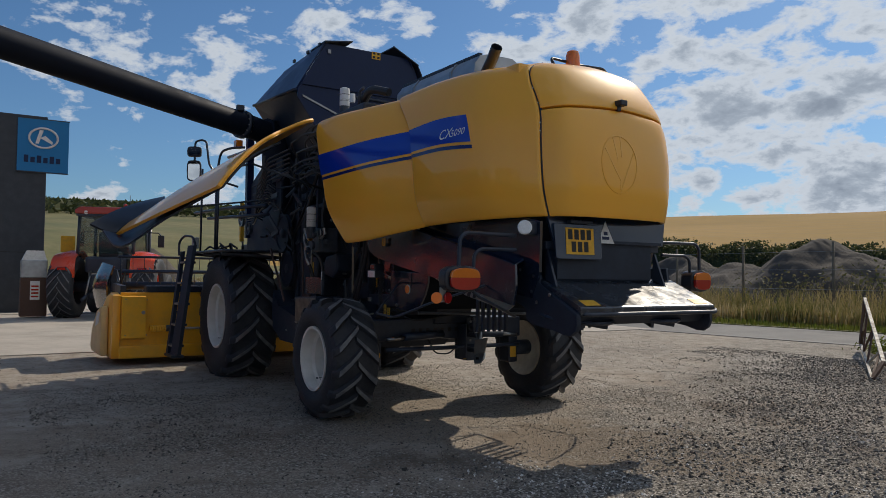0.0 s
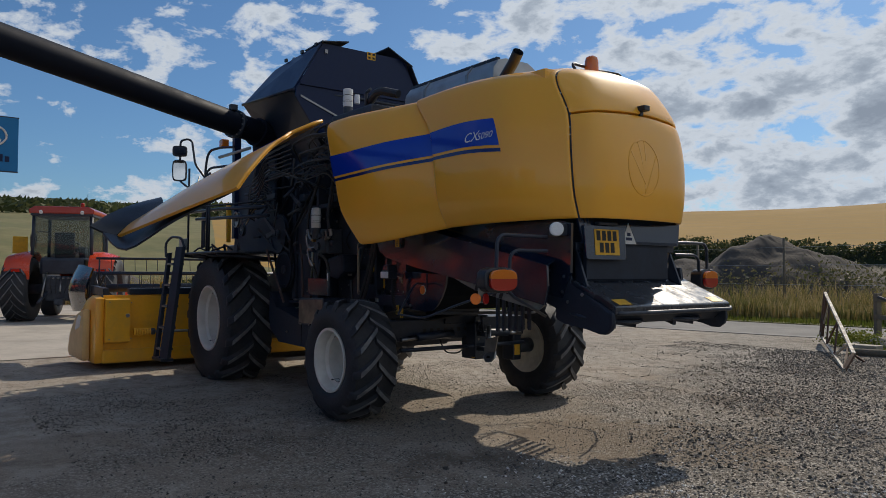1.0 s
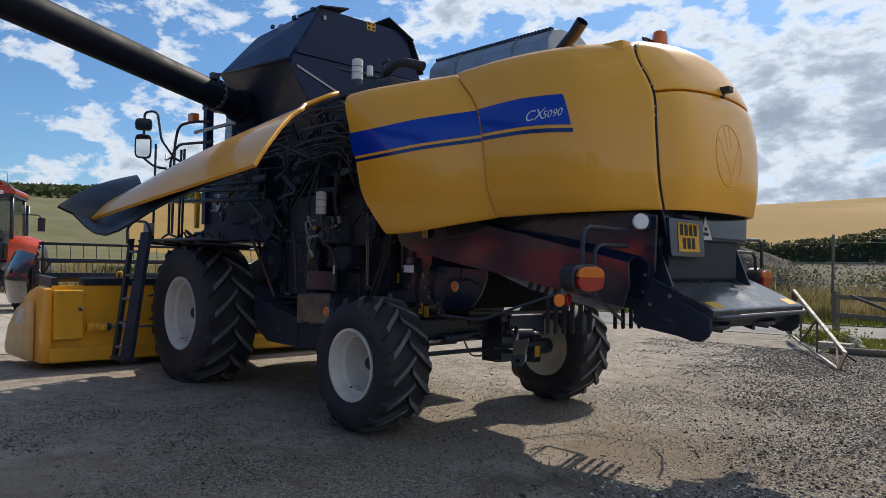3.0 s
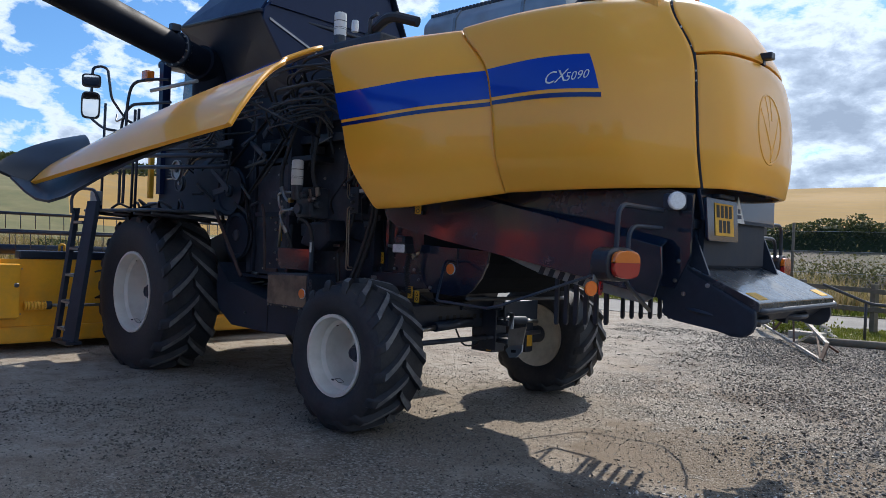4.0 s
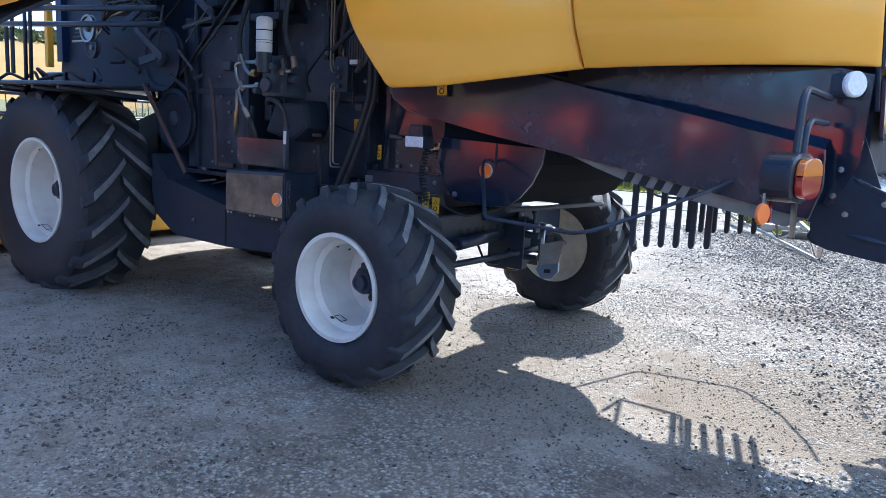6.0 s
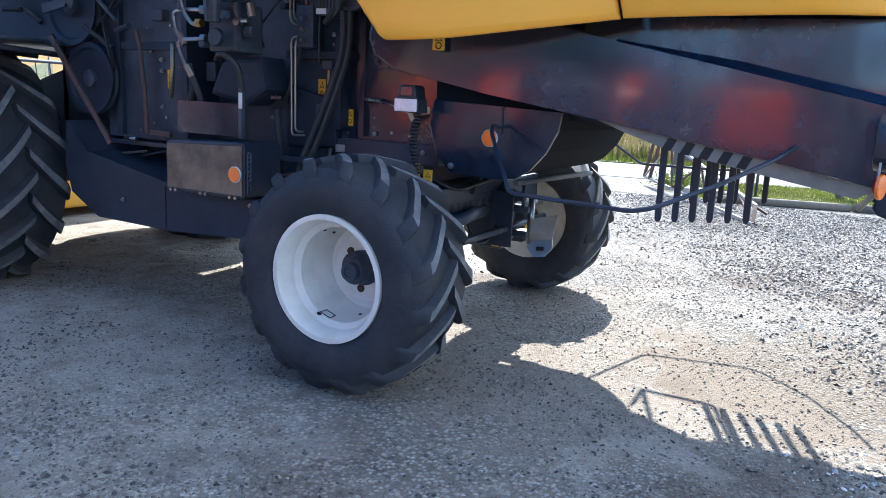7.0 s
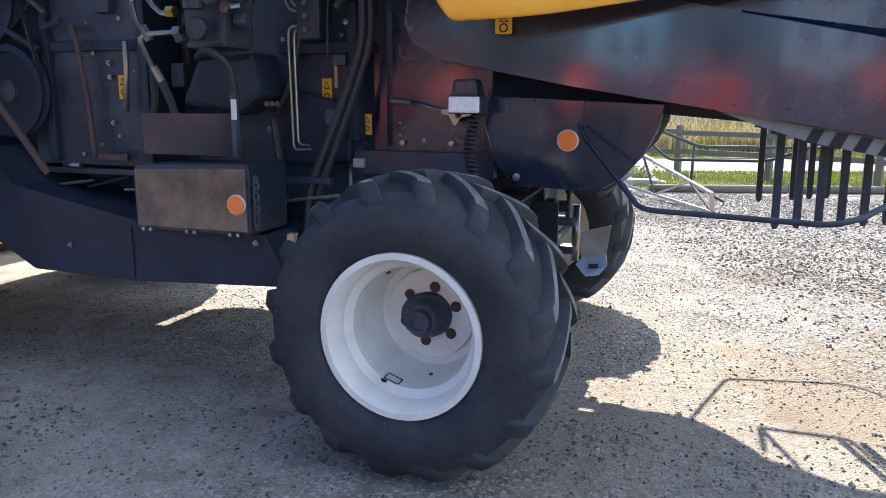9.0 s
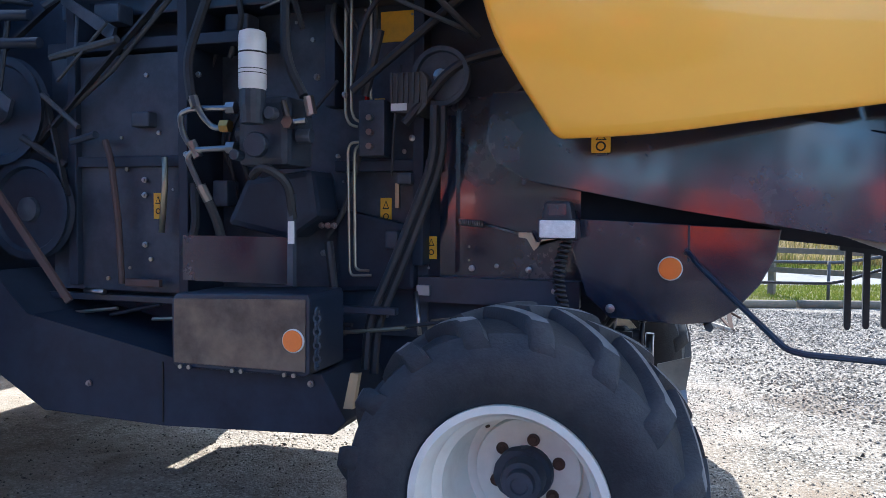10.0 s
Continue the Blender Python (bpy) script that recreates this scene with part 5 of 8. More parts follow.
part("plate_lamp", leaned(blk(2.45, 2.50, 0.80, 1.03, 1.835, 1.86, bevel=0.008)), M_BLACK, combine)
tri_sign = part("width_sign", leaned(plate([(1.115, 1.690), (1.300, 1.690), (1.21, 1.868)], 2.4525, 2.456, "x")), M_LABEL_W, combine, "white triangular sign with dark marks")
part("mark", leaned(plate([(1.165, 1.72), (1.245, 1.72), (1.245, 1.745), (1.165, 1.745)], 2.4565, 2.4572, "x")), M_NAVY, tri_sign)
part("mark", leaned(plate([(1.185, 1.755), (1.228, 1.755), (1.228, 1.785), (1.185, 1.785)], 2.4565, 2.4572, "x")), M_NAVY, tri_sign)
hood = bmesh.new()
prism(hood, [(2.38, 1.405), (2.83, 1.205), (2.845, 1.195), (2.845, 1.145), (2.80, 1.13), (2.36, 1.33)], 0.59, 2.07, "y", 0.008)
hood_ob = part("spreader_hood", hood, M_SPREADER, combine, "scuffed shiny black spreader hood")
part("bumper_strip", pipe([(2.83, 0.62, 1.15), (2.855, 0.66, 1.145), (2.855, 2.07, 1.145), (2.82, 2.11, 1.16)], 0.017, 8, 0.03), M_BLACK, hood_ob, "black rubber edge")
for y0 in (0.66, 1.86):
    bm = bmesh.new()
    vs = [bm.verts.new(p) for p in ((2.74, y0, 1.2475), (2.82, y0, 1.2118), (2.82, y0 + 0.15, 1.2118), (2.74, y0 + 0.15, 1.2475))]
    lo = [bm.verts.new(v.co - Vector((0, 0, 0.004))) for v in vs]
    bm.faces.new(vs), bm.faces.new(lo[::-1])
    for k in range(4):
        bm.faces.new((vs[k], lo[k], lo[(k + 1) % 4], vs[(k + 1) % 4]))
    part("label", bm, M_LABEL_Y, hood_ob, "yellow warning label")
skirt_pts = [(2.05, 1.24), (2.29, 1.18), (2.245, 1.10), (2.27, 1.07), (2.34, 1.05), (2.60, 1.015), (2.70, 0.985), (2.77, 0.985), (2.82, 1.02), (2.84, 1.07), (2.835, 1.15), (2.40, 1.355), (2.38, 1.50), (2.10, 1.50)]
part("spreader_skirt", plate(skirt_pts, 0.555, 0.605, bevel=0.02), M_DARK, combine, "curved black spreader side plate")
part("spreader_skirt", plate([(a, b) for a, b in skirt_pts], 2.02, 2.05, bevel=0.006), M_BLACK, combine)
for y in (0.85, 1.60):
    fan = part("spreader_disc", turned([(0, 0), (0.30, 0.0), (0.31, 0.015), (0.30, 0.03), (0, 0.05)], toward((2.50, y, 1.10), (0.15, 0, 1)), 24), M_BLACK, combine, "black chaff spreader disc")
    for k in range(6):
        a = k * math.pi / 3
        part("blade", blk(0.06, 0.26, -0.012, 0.012, -0.045, 0.0, m=toward((2.50, y, 1.10), (0.15, 0, 1)) @ Matrix.Rotation(a, 4, "Z")), M_BLACK, fan)
part("spreader_housing", plate([(2.10, 1.30), (2.34, 1.15), (2.72, 1.06), (2.80, 1.13), (2.38, 1.33)], 0.62, 2.02), M_DARK, combine)
for x, z in ((2.34, 1.30), (2.40, 1.22), (2.36, 1.42), (2.55, 1.28), (2.20, 1.47)):
    part("bolt", turned([(0, 0), (0.014, 0), (0.014, 0.008), (0, 0.010)], toward((x, 0.550, z), (0, -1, 0)), 8), M_STEEL, combine)


LAMP_TURN = Matrix.Translation((2.27, -0.07, 0)) @ Matrix.Rotation(radians(-6), 4, "Z") @ Matrix.Translation((-2.27, 0.07, 0))


def turned_out(bm):
    """Turns a lamp outwards from the line of travel."""
    bmesh.ops.transform(bm, matrix=LAMP_TURN, verts=bm.verts)
    return bm


def oval(cx, cz, rx, rz, n=20, square=3.2):
    pts = []
    for k in range(n):
        a = 2 * math.pi * k / n
        c, s_ = math.cos(a), math.sin(a)
        pts.append((cx + rx * math.copysign(abs(c) ** (2 / square), c), cz + rz * math.copysign(abs(s_) ** (2 / square), s_)))
    return pts


part("clear_reflector", disc((2.375, 0.448, 1.79), (0.75, -0.66, 0), 0.056, 0.026, 24, 0.008), M_LAMP, combine, "round white reflector lamp")
part("lamp_mount", blk(2.28, 2.40, 0.455, 0.56, 1.74, 1.84, bevel=0.02), M_BLACK, combine)

# tail lamps on tube brackets
for s in (0, 1):
    f = (lambda b: mirror_y(b)) if s else (lambda b: b)
    bracket = part("lamp_bracket", f(pipe([(2.30, 0.42, 1.73), (2.29, -0.04, 1.735), (2.29, -0.09, 1.69), (2.29, -0.10, 1.44)], 0.015, 8, 0.06)), M_BLACK, combine, "black bent-tube lamp bracket", smooth=True)
    part("lamp_bracket", f(pipe([(2.30, 0.42, 1.62), (2.29, 0.10, 1.62), (2.29, 0.04, 1.58), (2.29, 0.03, 1.44)], 0.014, 8, 0.05)), M_BLACK, combine, smooth=True)
    part("lamp_arm", f(pipe([(2.20, 0.50, 1.10), (2.27, 0.10, 1.26), (2.29, -0.02, 1.34)], 0.013, 8)), M_BLACK, combine)
    lamp = part("tail_lamp", f(turned_out(prism(bmesh.new(), oval(-0.075, 1.392, 0.148, 0.098), 2.205, 2.325, "x", 0.02))), M_PLASTIC, combine, "black tail lamp housing with amber and red lens")
    lens = [p for p in oval(-0.068, 1.392, 0.122, 0.080)]
    hi = [(a, max(b, 1.402)) for a, b in lens]
    part("amber_lens", f(turned_out(prism(bmesh.new(), list(dict.fromkeys(hi)), 2.326, 2.358, "x", 0.008))), M_AMBER, lamp, "amber lens")
    lo = [(a, min(b, 1.401)) for a, b in lens]
    part("red_lens", f(turned_out(prism(bmesh.new(), list(dict.fromkeys(lo)), 2.326, 2.358, "x", 0.008))), M_RED_LENS, lamp, "red lens")
    if not s:
        twin = part("reflector_bracket", blk(2.215, 2.222, -0.215, -0.165, 1.22, 1.33), M_GALV, combine)
        part("amber_reflector", disc((2.223, -0.245, 1.252), (1, -0.35, 0), 0.042, 0.012, 20, 0.003), M_ORANGE, twin, "round amber reflector")
        part("red_reflector", disc((2.223, -0.150, 1.252), (1, 0.35, 0), 0.042, 0.012, 20, 0.003), M_RED_LENS, twin, "round red reflector")

# beacon, exhaust and the grey box on the deck
beacon = part("beacon", turned([(0, 0), (0.062, 0), (0.062, 0.035), (0.055, 0.045), (0, 0.045)], toward((2.05, 1.22, 3.175), (0, 0, 1)), 20), M_PLASTIC, combine, "amber rotating beacon on black base", smooth=True)
part("beacon_dome", turned([(0.060, 0), (0.064, 0.02), (0.060, 0.11), (0.050, 0.142), (0.030, 0.156), (0, 0.158)], toward((2.05, 1.22, 3.215), (0, 0, 1)), 20), M_AMBER, beacon, "amber plastic dome", smooth=True)
part("deck_rail", pipe([(2.10, 0.98, 3.17), (2.04, 0.98, 3.27), (1.99, 1.40, 3.28), (2.10, 1.55, 3.25), (2.12, 1.56, 3.17)], 0.013, 8, 0.04), M_BLACK, combine, "black hand rail")
exhaust = part("exhaust_pipe", pipe([(1.05, 0.82, 3.02), (1.38, 0.74, 3.19), (1.55, 0.70, 3.29)], 0.046, 20), M_BRASS, combine, "exhaust pipe with slanted black tip", smooth=True)
bm = bmesh.new()
tube(bm, [(1.44, 0.726, 3.225), (1.60, 0.688, 3.315), (1.70, 0.664, 3.395)], 0.050, 20, closed_ends=False)
tube(bm, [(1.44, 0.726, 3.225), (1.60, 0.688, 3.315), (1.70, 0.664, 3.395)], 0.044, 20, closed_ends=False)
part("exhaust_tip", bm, M_BLACK, exhaust, smooth=True)
bm = prism(bmesh.new(), [(0.70, 3.14), (0.66, 3.22), (0.67, 3.34), (0.73, 3.42), (0.83, 3.45), (1.10, 3.45), (1.20, 3.40), (1.22, 3.14)], -0.10, 1.36, "x", 0.02)
air = part("air_box", bm, M_GALV, combine, "grey metal air box with black ribbed edge", smooth=True)
bm = bmesh.new()
for k in range(36):
    x = -0.08 + k * 0.0395
    box(bm, x, x + 0.026, 0.735, 0.775, 3.418, 3.452)
part("ribbed_edge", bm, M_BLACK, air)
for x in (0.25, 0.95):
    part("strap", prism(bmesh.new(), [(0.695, 3.15), (0.652, 3.22), (0.662, 3.345), (0.725, 3.428), (0.83, 3.458), (0.84, 3.452), (0.735, 3.42), (0.672, 3.34), (0.662, 3.22), (0.70, 3.15)], x, x + 0.03, "x"), M_STEEL, air)

# ---- grain tank, unloading auger, raised panel, cab and platform ----


tank = part("grain_tank", plate([(0.27, 3.74), (0.64, 4.38), (1.84, 4.38), (2.21, 3.74), (2.21, 3.64), (1.75, 2.98), (0.73, 2.98), (0.27, 3.64)], -1.98, -1.95, "x"), M_NAVY, combine, "dark navy grain tank with raised extensions")
part("tank_side", sheet([(-3.70, 0.28, 3.86), (-2.00, 0.25, 3.74), (-1.94, 0.61, 4.385), (-3.35, 0.60, 4.33)], 0.02, (0, 1, -0.4)), M_NAVY, tank)
part("tank_side", mirror_y(sheet([(-3.70, 0.28, 3.86), (-2.00, 0.25, 3.74), (-1.94, 0.61, 4.385), (-3.35, 0.60, 4.33)], 0.02, (0, 1, -0.4))), M_NAVY, tank)
part("tank_front", sheet([(-3.70, 0.28, 3.86), (-3.70, 2.20, 3.86), (-3.35, 1.88, 4.33), (-3.35, 0.60, 4.33)], 0.02, (1, 0, -0.3)), M_NAVY, tank)
part("hopper_side", sheet([(-3.70, 0.28, 3.84), (-2.00, 0.25, 3.72), (-1.97, 0.72, 3.00), (-3.30, 0.72, 3.00)], 0.02, (0, 1, 0.4)), M_BLACK, tank)
part("hopper_side", mirror_y(sheet([(-3.70, 0.28, 3.84), (-2.00, 0.25, 3.72), (-1.97, 0.72, 3.00), (-3.30, 0.72, 3.00)], 0.02, (0, 1, 0.4))), M_BLACK, tank)
part("hopper_front", sheet([(-3.70, 0.28, 3.84), (-3.70, 2.20, 3.84), (-3.30, 1.76, 3.00), (-3.30, 0.72, 3.00)], 0.02, (1, 0, 0.3)), M_BLACK, tank)
part("tank_rim", pipe([(-3.70, 0.27, 3.85), (-2.00, 0.24, 3.73), (-1.94, 1.24, 3.735), (-1.97, 2.24, 3.73)], 0.022, 8), M_BLACK, tank)
part("tank_rib", plate([(0.32, 3.80), (2.16, 3.80), (2.14, 3.83), (0.34, 3.83)], -1.95, -1.925, "x"), M_NAVY, tank)
part("tank_rib", plate([(0.33, 3.645), (0.92, 3.42), (0.92, 3.445), (0.33, 3.67)], -1.95, -1.935, "x"), M_STEEL, tank, "worn bright edge strip")
part("tank_lid", sheet([(-1.90, 0.60, 4.395), (-1.88, 0.98, 4.45), (-2.35, 0.98, 4.44), (-2.40, 0.60, 4.39)], 0.015, (0, 0, -1)), M_BLACK, tank)
part("tank_lid", sheet([(-1.90, 1.60, 4.50), (-1.88, 1.98, 4.30), (-2.40, 1.98, 4.30), (-2.40, 1.60, 4.50)], 0.015, (0, 0, -1)), M_BLACK, tank)
part("tank_lid", sheet([(-1.90, 1.98, 4.30), (-1.90, 2.18, 3.90), (-2.40, 2.18, 3.90), (-2.40, 1.98, 4.30)], 0.015, (0, -1, 0)), M_BLACK, tank)
part("tank_label", plate([(1.29, 4.285), (1.42, 4.285), (1.42, 4.385), (1.29, 4.385)], -1.949, -1.945, "x"), M_LABEL_Y, tank, "yellow warning label")
for a in (1.295, 1.36):
    for b in (4.29, 4.34):
        part("mark", plate([(a + 0.012, b + 0.008), (a + 0.048, b + 0.008), (a + 0.048, b + 0.036), (a + 0.012, b + 0.036)], -1.9448, -1.944, "x"), M_PRINT, tank)
part("tank_latch", blk(-1.95, -1.93, 0.66, 0.70, 4.25, 4.30), M_STEEL, tank)
for x in (-3.0, -2.5, -2.1):
    part("hinge", blk(x, x + 0.06, 0.585, 0.615, 4.36, 4.405, bevel=0.006), M_BLACK, tank)
part("tank_vent", pipe([(-3.05, 0.75, 4.28), (-3.05, 0.75, 4.45), (-2.90, 0.78, 4.40)], 0.030, 8, 0.04), M_GALV, tank)

# auger
J, D = Vector((-3.08, -0.08, 3.43)), Vector((0.402, -0.910, 0.088)).normalized()
auger = part("unloading_auger", pipe([J - D * 0.45, J + D * 6.2], 0.162, 28), M_AUGER, combine, "long black unloading auger tube swung out", smooth=True)
part("flange", pipe([J - D * 0.03, J + D * 0.03], 0.192, 28), M_BLACK, auger)
for k in range(14):
    a = 2 * math.pi * k / 14
    o = D.orthogonal().normalized()
    p = J + (o * math.cos(a) + D.cross(o) * math.sin(a)) * 0.18
    part("bolt", pipe([p - D * 0.045, p + D * 0.045], 0.010, 6), M_STEEL, auger)
part("auger_elbow", pipe([J - D * 0.40, J - D * 0.62 + Vector((0, 0, -0.02)), Vector((-3.35, 0.50, 3.15)), Vector((-3.36, 0.52, 2.40))], 0.20, 24, 0.25), M_AUGER, combine, "black auger elbow", smooth=True)
part("auger_lug", blk(-3.00, -2.92, -0.20, -0.10, 3.58, 3.66, bevel=0.01), M_BLACK, auger)
q = J + D * 5.35 + Vector((0, 0, 0.17))
part("auger_hook", blk(q.x - 0.03, q.x + 0.03, q.y - 0.03, q.y + 0.03, q.z - 0.02, q.z + 0.06, bevel=0.006), M_BLACK, auger)
part("stay_rod", pipe([(-3.45, -0.15, 3.02), (-2.70, -0.02, 3.06)], 0.022, 8), M_GALV, combine)

# raised front side panel
WING = [
    [(-0.46, -0.135, 3.045), (-0.395, -0.28, 2.985), (-0.43, -0.49, 2.875), (-0.285, -0.62, 2.80), (-0.224, -0.768, 2.70), (-0.15, -0.90, 2.59), (-0.08, -1.02, 2.47), (-0.02, -1.13, 2.35), (0.02, -1.23, 2.215)],
    [(-1.06, -0.49, 2.78), (-0.92, -0.75, 2.68), (-0.80, -1.00, 2.51), (-0.70, -1.23, 2.31), (-0.65, -1.42, 2.09)],
    [(-1.66, -0.86, 2.50), (-1.54, -1.08, 2.42), (-1.44, -1.28, 2.29), (-1.36, -1.46, 2.13), (-1.31, -1.61, 1.96)],
    [(-2.25, -1.22, 2.20), (-2.16, -1.38, 2.13), (-2.10, -1.53, 2.05), (-2.03, -1.67, 1.95), (-1.98, -1.79, 1.83)],
]
wing = part("raised_side_panel", shell(WING, 28, 48, 0.03, outward=(0, -0.6, 0.8)), M_YELLOW, combine, "yellow side panel swung up on its stays", smooth=True)
part("stripe", shell(WING, 12, 10, 0.002, 0.01, 0.30, 0.20, 0.33, 0.0025, outward=(0, -0.6, 0.8)), M_BLUE, wing, "blue painted stripe", smooth=True)
bm = bmesh.new()
tube(bm, [spline(WING[0], k / 48) + Vector((0, -0.004, -0.012)) for k in range(49)], 0.019, 10)
part("rolled_edge", bm, M_YELLOW, wing, "rolled yellow panel edge", smooth=True)
TIP = [
    [(-2.26, -1.22, 2.20), (-2.17, -1.38, 2.13), (-2.11, -1.53, 2.05), (-2.04, -1.67, 1.95), (-1.99, -1.80, 1.83)],
    [(-2.42, -1.19, 2.29), (-2.34, -1.44, 2.21), (-2.27, -1.63, 2.11), (-2.15, -1.80, 2.00), (-2.03, -1.93, 1.88)],
    [(-2.55, -1.17, 2.335), (-2.47, -1.44, 2.25), (-2.37, -1.68, 2.15), (-2.22, -1.88, 2.04), (-2.06, -2.04, 1.935)],
]
part("panel_end", shell(TIP, 10, 16, 0.025, outward=(0, -0.6, 0.8)), M_PLASTIC, wing, "dark blue-grey plastic panel end", smooth=True)
INNER = [
    [(-0.60, -0.42, 2.78), (-0.40, -0.80, 2.56), (-0.22, -1.12, 2.22)],
    [(-1.50, -0.84, 2.46), (-1.28, -1.14, 2.22), (-1.02, -1.46, 1.95)],
    [(-2.20, -1.24, 2.14), (-1.96, -1.50, 1.90), (-1.52, -1.80, 1.66)],
    [(-2.32, -1.34, 2.12), (-2.22, -1.62, 1.92), (-2.03, -1.92, 1.85)],
]
part("panel_lining", shell(INNER, 12, 10, 0.02, outward=(0, 0.6, -0.8)), M_BLACK, wing, "black panel lining", smooth=True)
for x in (-0.75, -2.15):
    part("gas_strut", pipe([(x, 0.10, 2.35), (x + 0.05, -0.70 if x > -1 else -1.2, 2.55 if x > -1 else 2.15)], 0.011, 8), M_MACHINE, wing)

# cab behind the auger
cab = part("cab", plate([(-4.75, 1.85), (-3.65, 1.85), (-3.65, 3.55), (-4.55, 3.55)], 0.80, 1.95), M_TINT, combine, "dark tinted cab")
part("cab_post", plate([(-4.36, 1.95), (-4.26, 1.95), (-4.28, 3.55), (-4.38, 3.55)], 0.38, 0.48), M_NAVY, combine)
part("cab_roof", blk(-4.55, -3.60, 0.42, 2.06, 3.52, 3.62, bevel=0.05), M_BLACK, combine)
part("cab_floor", blk(-4.75, -3.25, 0.45, 2.0, 1.70, 1.86, bevel=0.02), M_BLACK, combine)
part("cab_wall", blk(-3.70, -3.26, 0.45, 2.0, 1.86, 3.50, bevel=0.02), M_BLACK, combine)
side_lamp = part("side_lamp", blk(-4.60, -4.46, 0.25, 0.36, 3.34, 3.47, bevel=0.02), M_AMBER, combine, "orange side lamp")

# service platform over the front wheel, rails, ladder and mirrors
deck = part("platform", blk(-4.45, -2.70, -0.40, 0.40, 1.69, 1.72, bevel=0.006), M_MACHINE, combine, "black service platform")
part("deck_edge", pipe([(-4.46, -0.41, 1.70), (-2.72, -0.41, 1.70), (-2.62, -0.36, 1.70), (-2.55, 0.10, 1.70)], 0.016, 8), M_MACHINE, deck)
for x in (-4.2, -3.7, -3.2, -2.8):
    part("deck_bearer", pipe([(x, -0.40, 1.675), (x + 0.05, 0.45, 1.62)], 0.02, 6), M_MACHINE, deck)
for k in range(6):
    part("deck_clutter", pipe([(-4.0 + 0.24 * k, -0.30 + 0.09 * (k % 3), 1.73), (-3.9 + 0.24 * k, -0.26 + 0.1 * (k % 2), 1.79 + 0.02 * (k % 3)), (-3.75 + 0.24 * k, -0.20, 1.735)], 0.013, 6, 0.04), M_HOSE, deck)
part("side_wall", plate([(-4.42, 1.74), (-2.95, 1.74), (-2.95, 3.0), (-3.70, 3.0), (-4.30, 2.75)], 0.44, 0.47), M_DARK, combine, "black machine wall behind the platform")
part("yellow_post", blk(-4.56, -4.50, 0.36, 0.42, 1.90, 2.50, bevel=0.008), M_YELLOW_OLD, combine)
part("step_box", blk(-4.33, -4.10, -0.41, -0.36, 1.76, 1.92, bevel=0.008), M_GALV, deck, "grey metal step box")
for pts in (((-4.86, -0.24, 2.33), (-3.2, -0.22, 2.29), (-1.95, -0.10, 2.24)), ((-4.10, -0.24, 2.20), (-1.90, -0.10, 2.13))):
    part("rail", pipe(pts, 0.022, 8), M_BLACK, combine, "black hand rail")
for x, z1 in ((-4.34, 2.95), (-3.55, 2.80), (-3.46, 2.80)):
    part("rail_post", pipe([(x, -0.28, 1.72), (x + 0.02, -0.28, z1)], 0.016, 8), M_BLACK, combine)
part("hoop_rail", pipe([(-4.18, -0.10, 1.80), (-4.16, -0.10, 2.95), (-4.10, -0.08, 3.20), (-3.80, 0.0, 3.22), (-3.55, 0.1, 3.20)], 0.018, 8, 0.12), M_BLACK, combine, "black hand rail", smooth=True)
part("hoop_rail", pipe([(-4.40, -0.05, 1.80), (-4.40, -0.05, 2.80), (-4.30, 0.0, 2.98), (-3.70, 0.2, 2.98)], 0.018, 8, 0.1), M_BLACK, combine, smooth=True)
mirror_arm = part("mirror_arm", pipe([(-4.30, 0.25, 2.72), (-4.42, 0.02, 2.80), (-4.50, -0.14, 3.05), (-4.56, -0.17, 3.40), (-4.60, -0.22, 3.43), (-4.62, -0.32, 3.40), (-4.62, -0.33, 2.80), (-4.50, -0.22, 2.68), (-4.40, -0.10, 2.66)], 0.016, 8, 0.06), M_BLACK, combine, "black bent-tube mirror arm", smooth=True)
for z0, z1, nm in ((2.79, 3.11, "long"), (3.16, 3.32, "small")):
    out_turn = Matrix.Translation((-4.62, -0.33, 0)) @ Matrix.Rotation(radians(-24), 4, "Z") @ Matrix.Translation((4.62, 0.33, 0))
    shell_bm = prism(bmesh.new(), oval(-0.33, (z0 + z1) / 2, 0.105, (z1 - z0) / 2, 20, 4.5), -4.66, -4.60, "x", 0.015)
    glass_bm = prism(bmesh.new(), oval(-0.33, (z0 + z1) / 2, 0.085, (z1 - z0) / 2 - 0.02, 20, 4.5), -4.598, -4.594, "x")
    for bm in (shell_bm, glass_bm):
        bmesh.ops.transform(bm, matrix=out_turn, verts=bm.verts)
    mh = part("mirror", shell_bm, M_PLASTIC, combine, "black framed wing mirror")
    part("mirror_glass", glass_bm, M_MIRROR, mh, "mirror glass")
ladder = part("ladder", sheet([(-4.17, -0.50, 1.80), (-4.02, -0.46, 1.80), (-4.04, -0.64, 0.24), (-4.22, -0.70, 0.22)], 0.05, (0, 1, 0.1)), M_DARK, combine, "black access ladder")
part("stringer", sheet([(-4.50, -0.53, 1.72), (-4.44, -0.52, 1.72), (-4.43, -0.69, 0.24), (-4.50, -0.70, 0.24)], 0.05, (0, 1, 0.1)), M_DARK, ladder)
for k in range(5):
    z = 0.34 + k * 0.30
    y = -0.69 + (z - 0.24) * 0.115
    part("rung", blk(-4.44, -4.18, y, y + 0.16, z, z + 0.035, bevel=0.006), M_DARK, ladder)
    part("tread_edge", blk(-4.43, -4.19, y - 0.003, y, z + 0.006, z + 0.028), M_WORN, ladder)
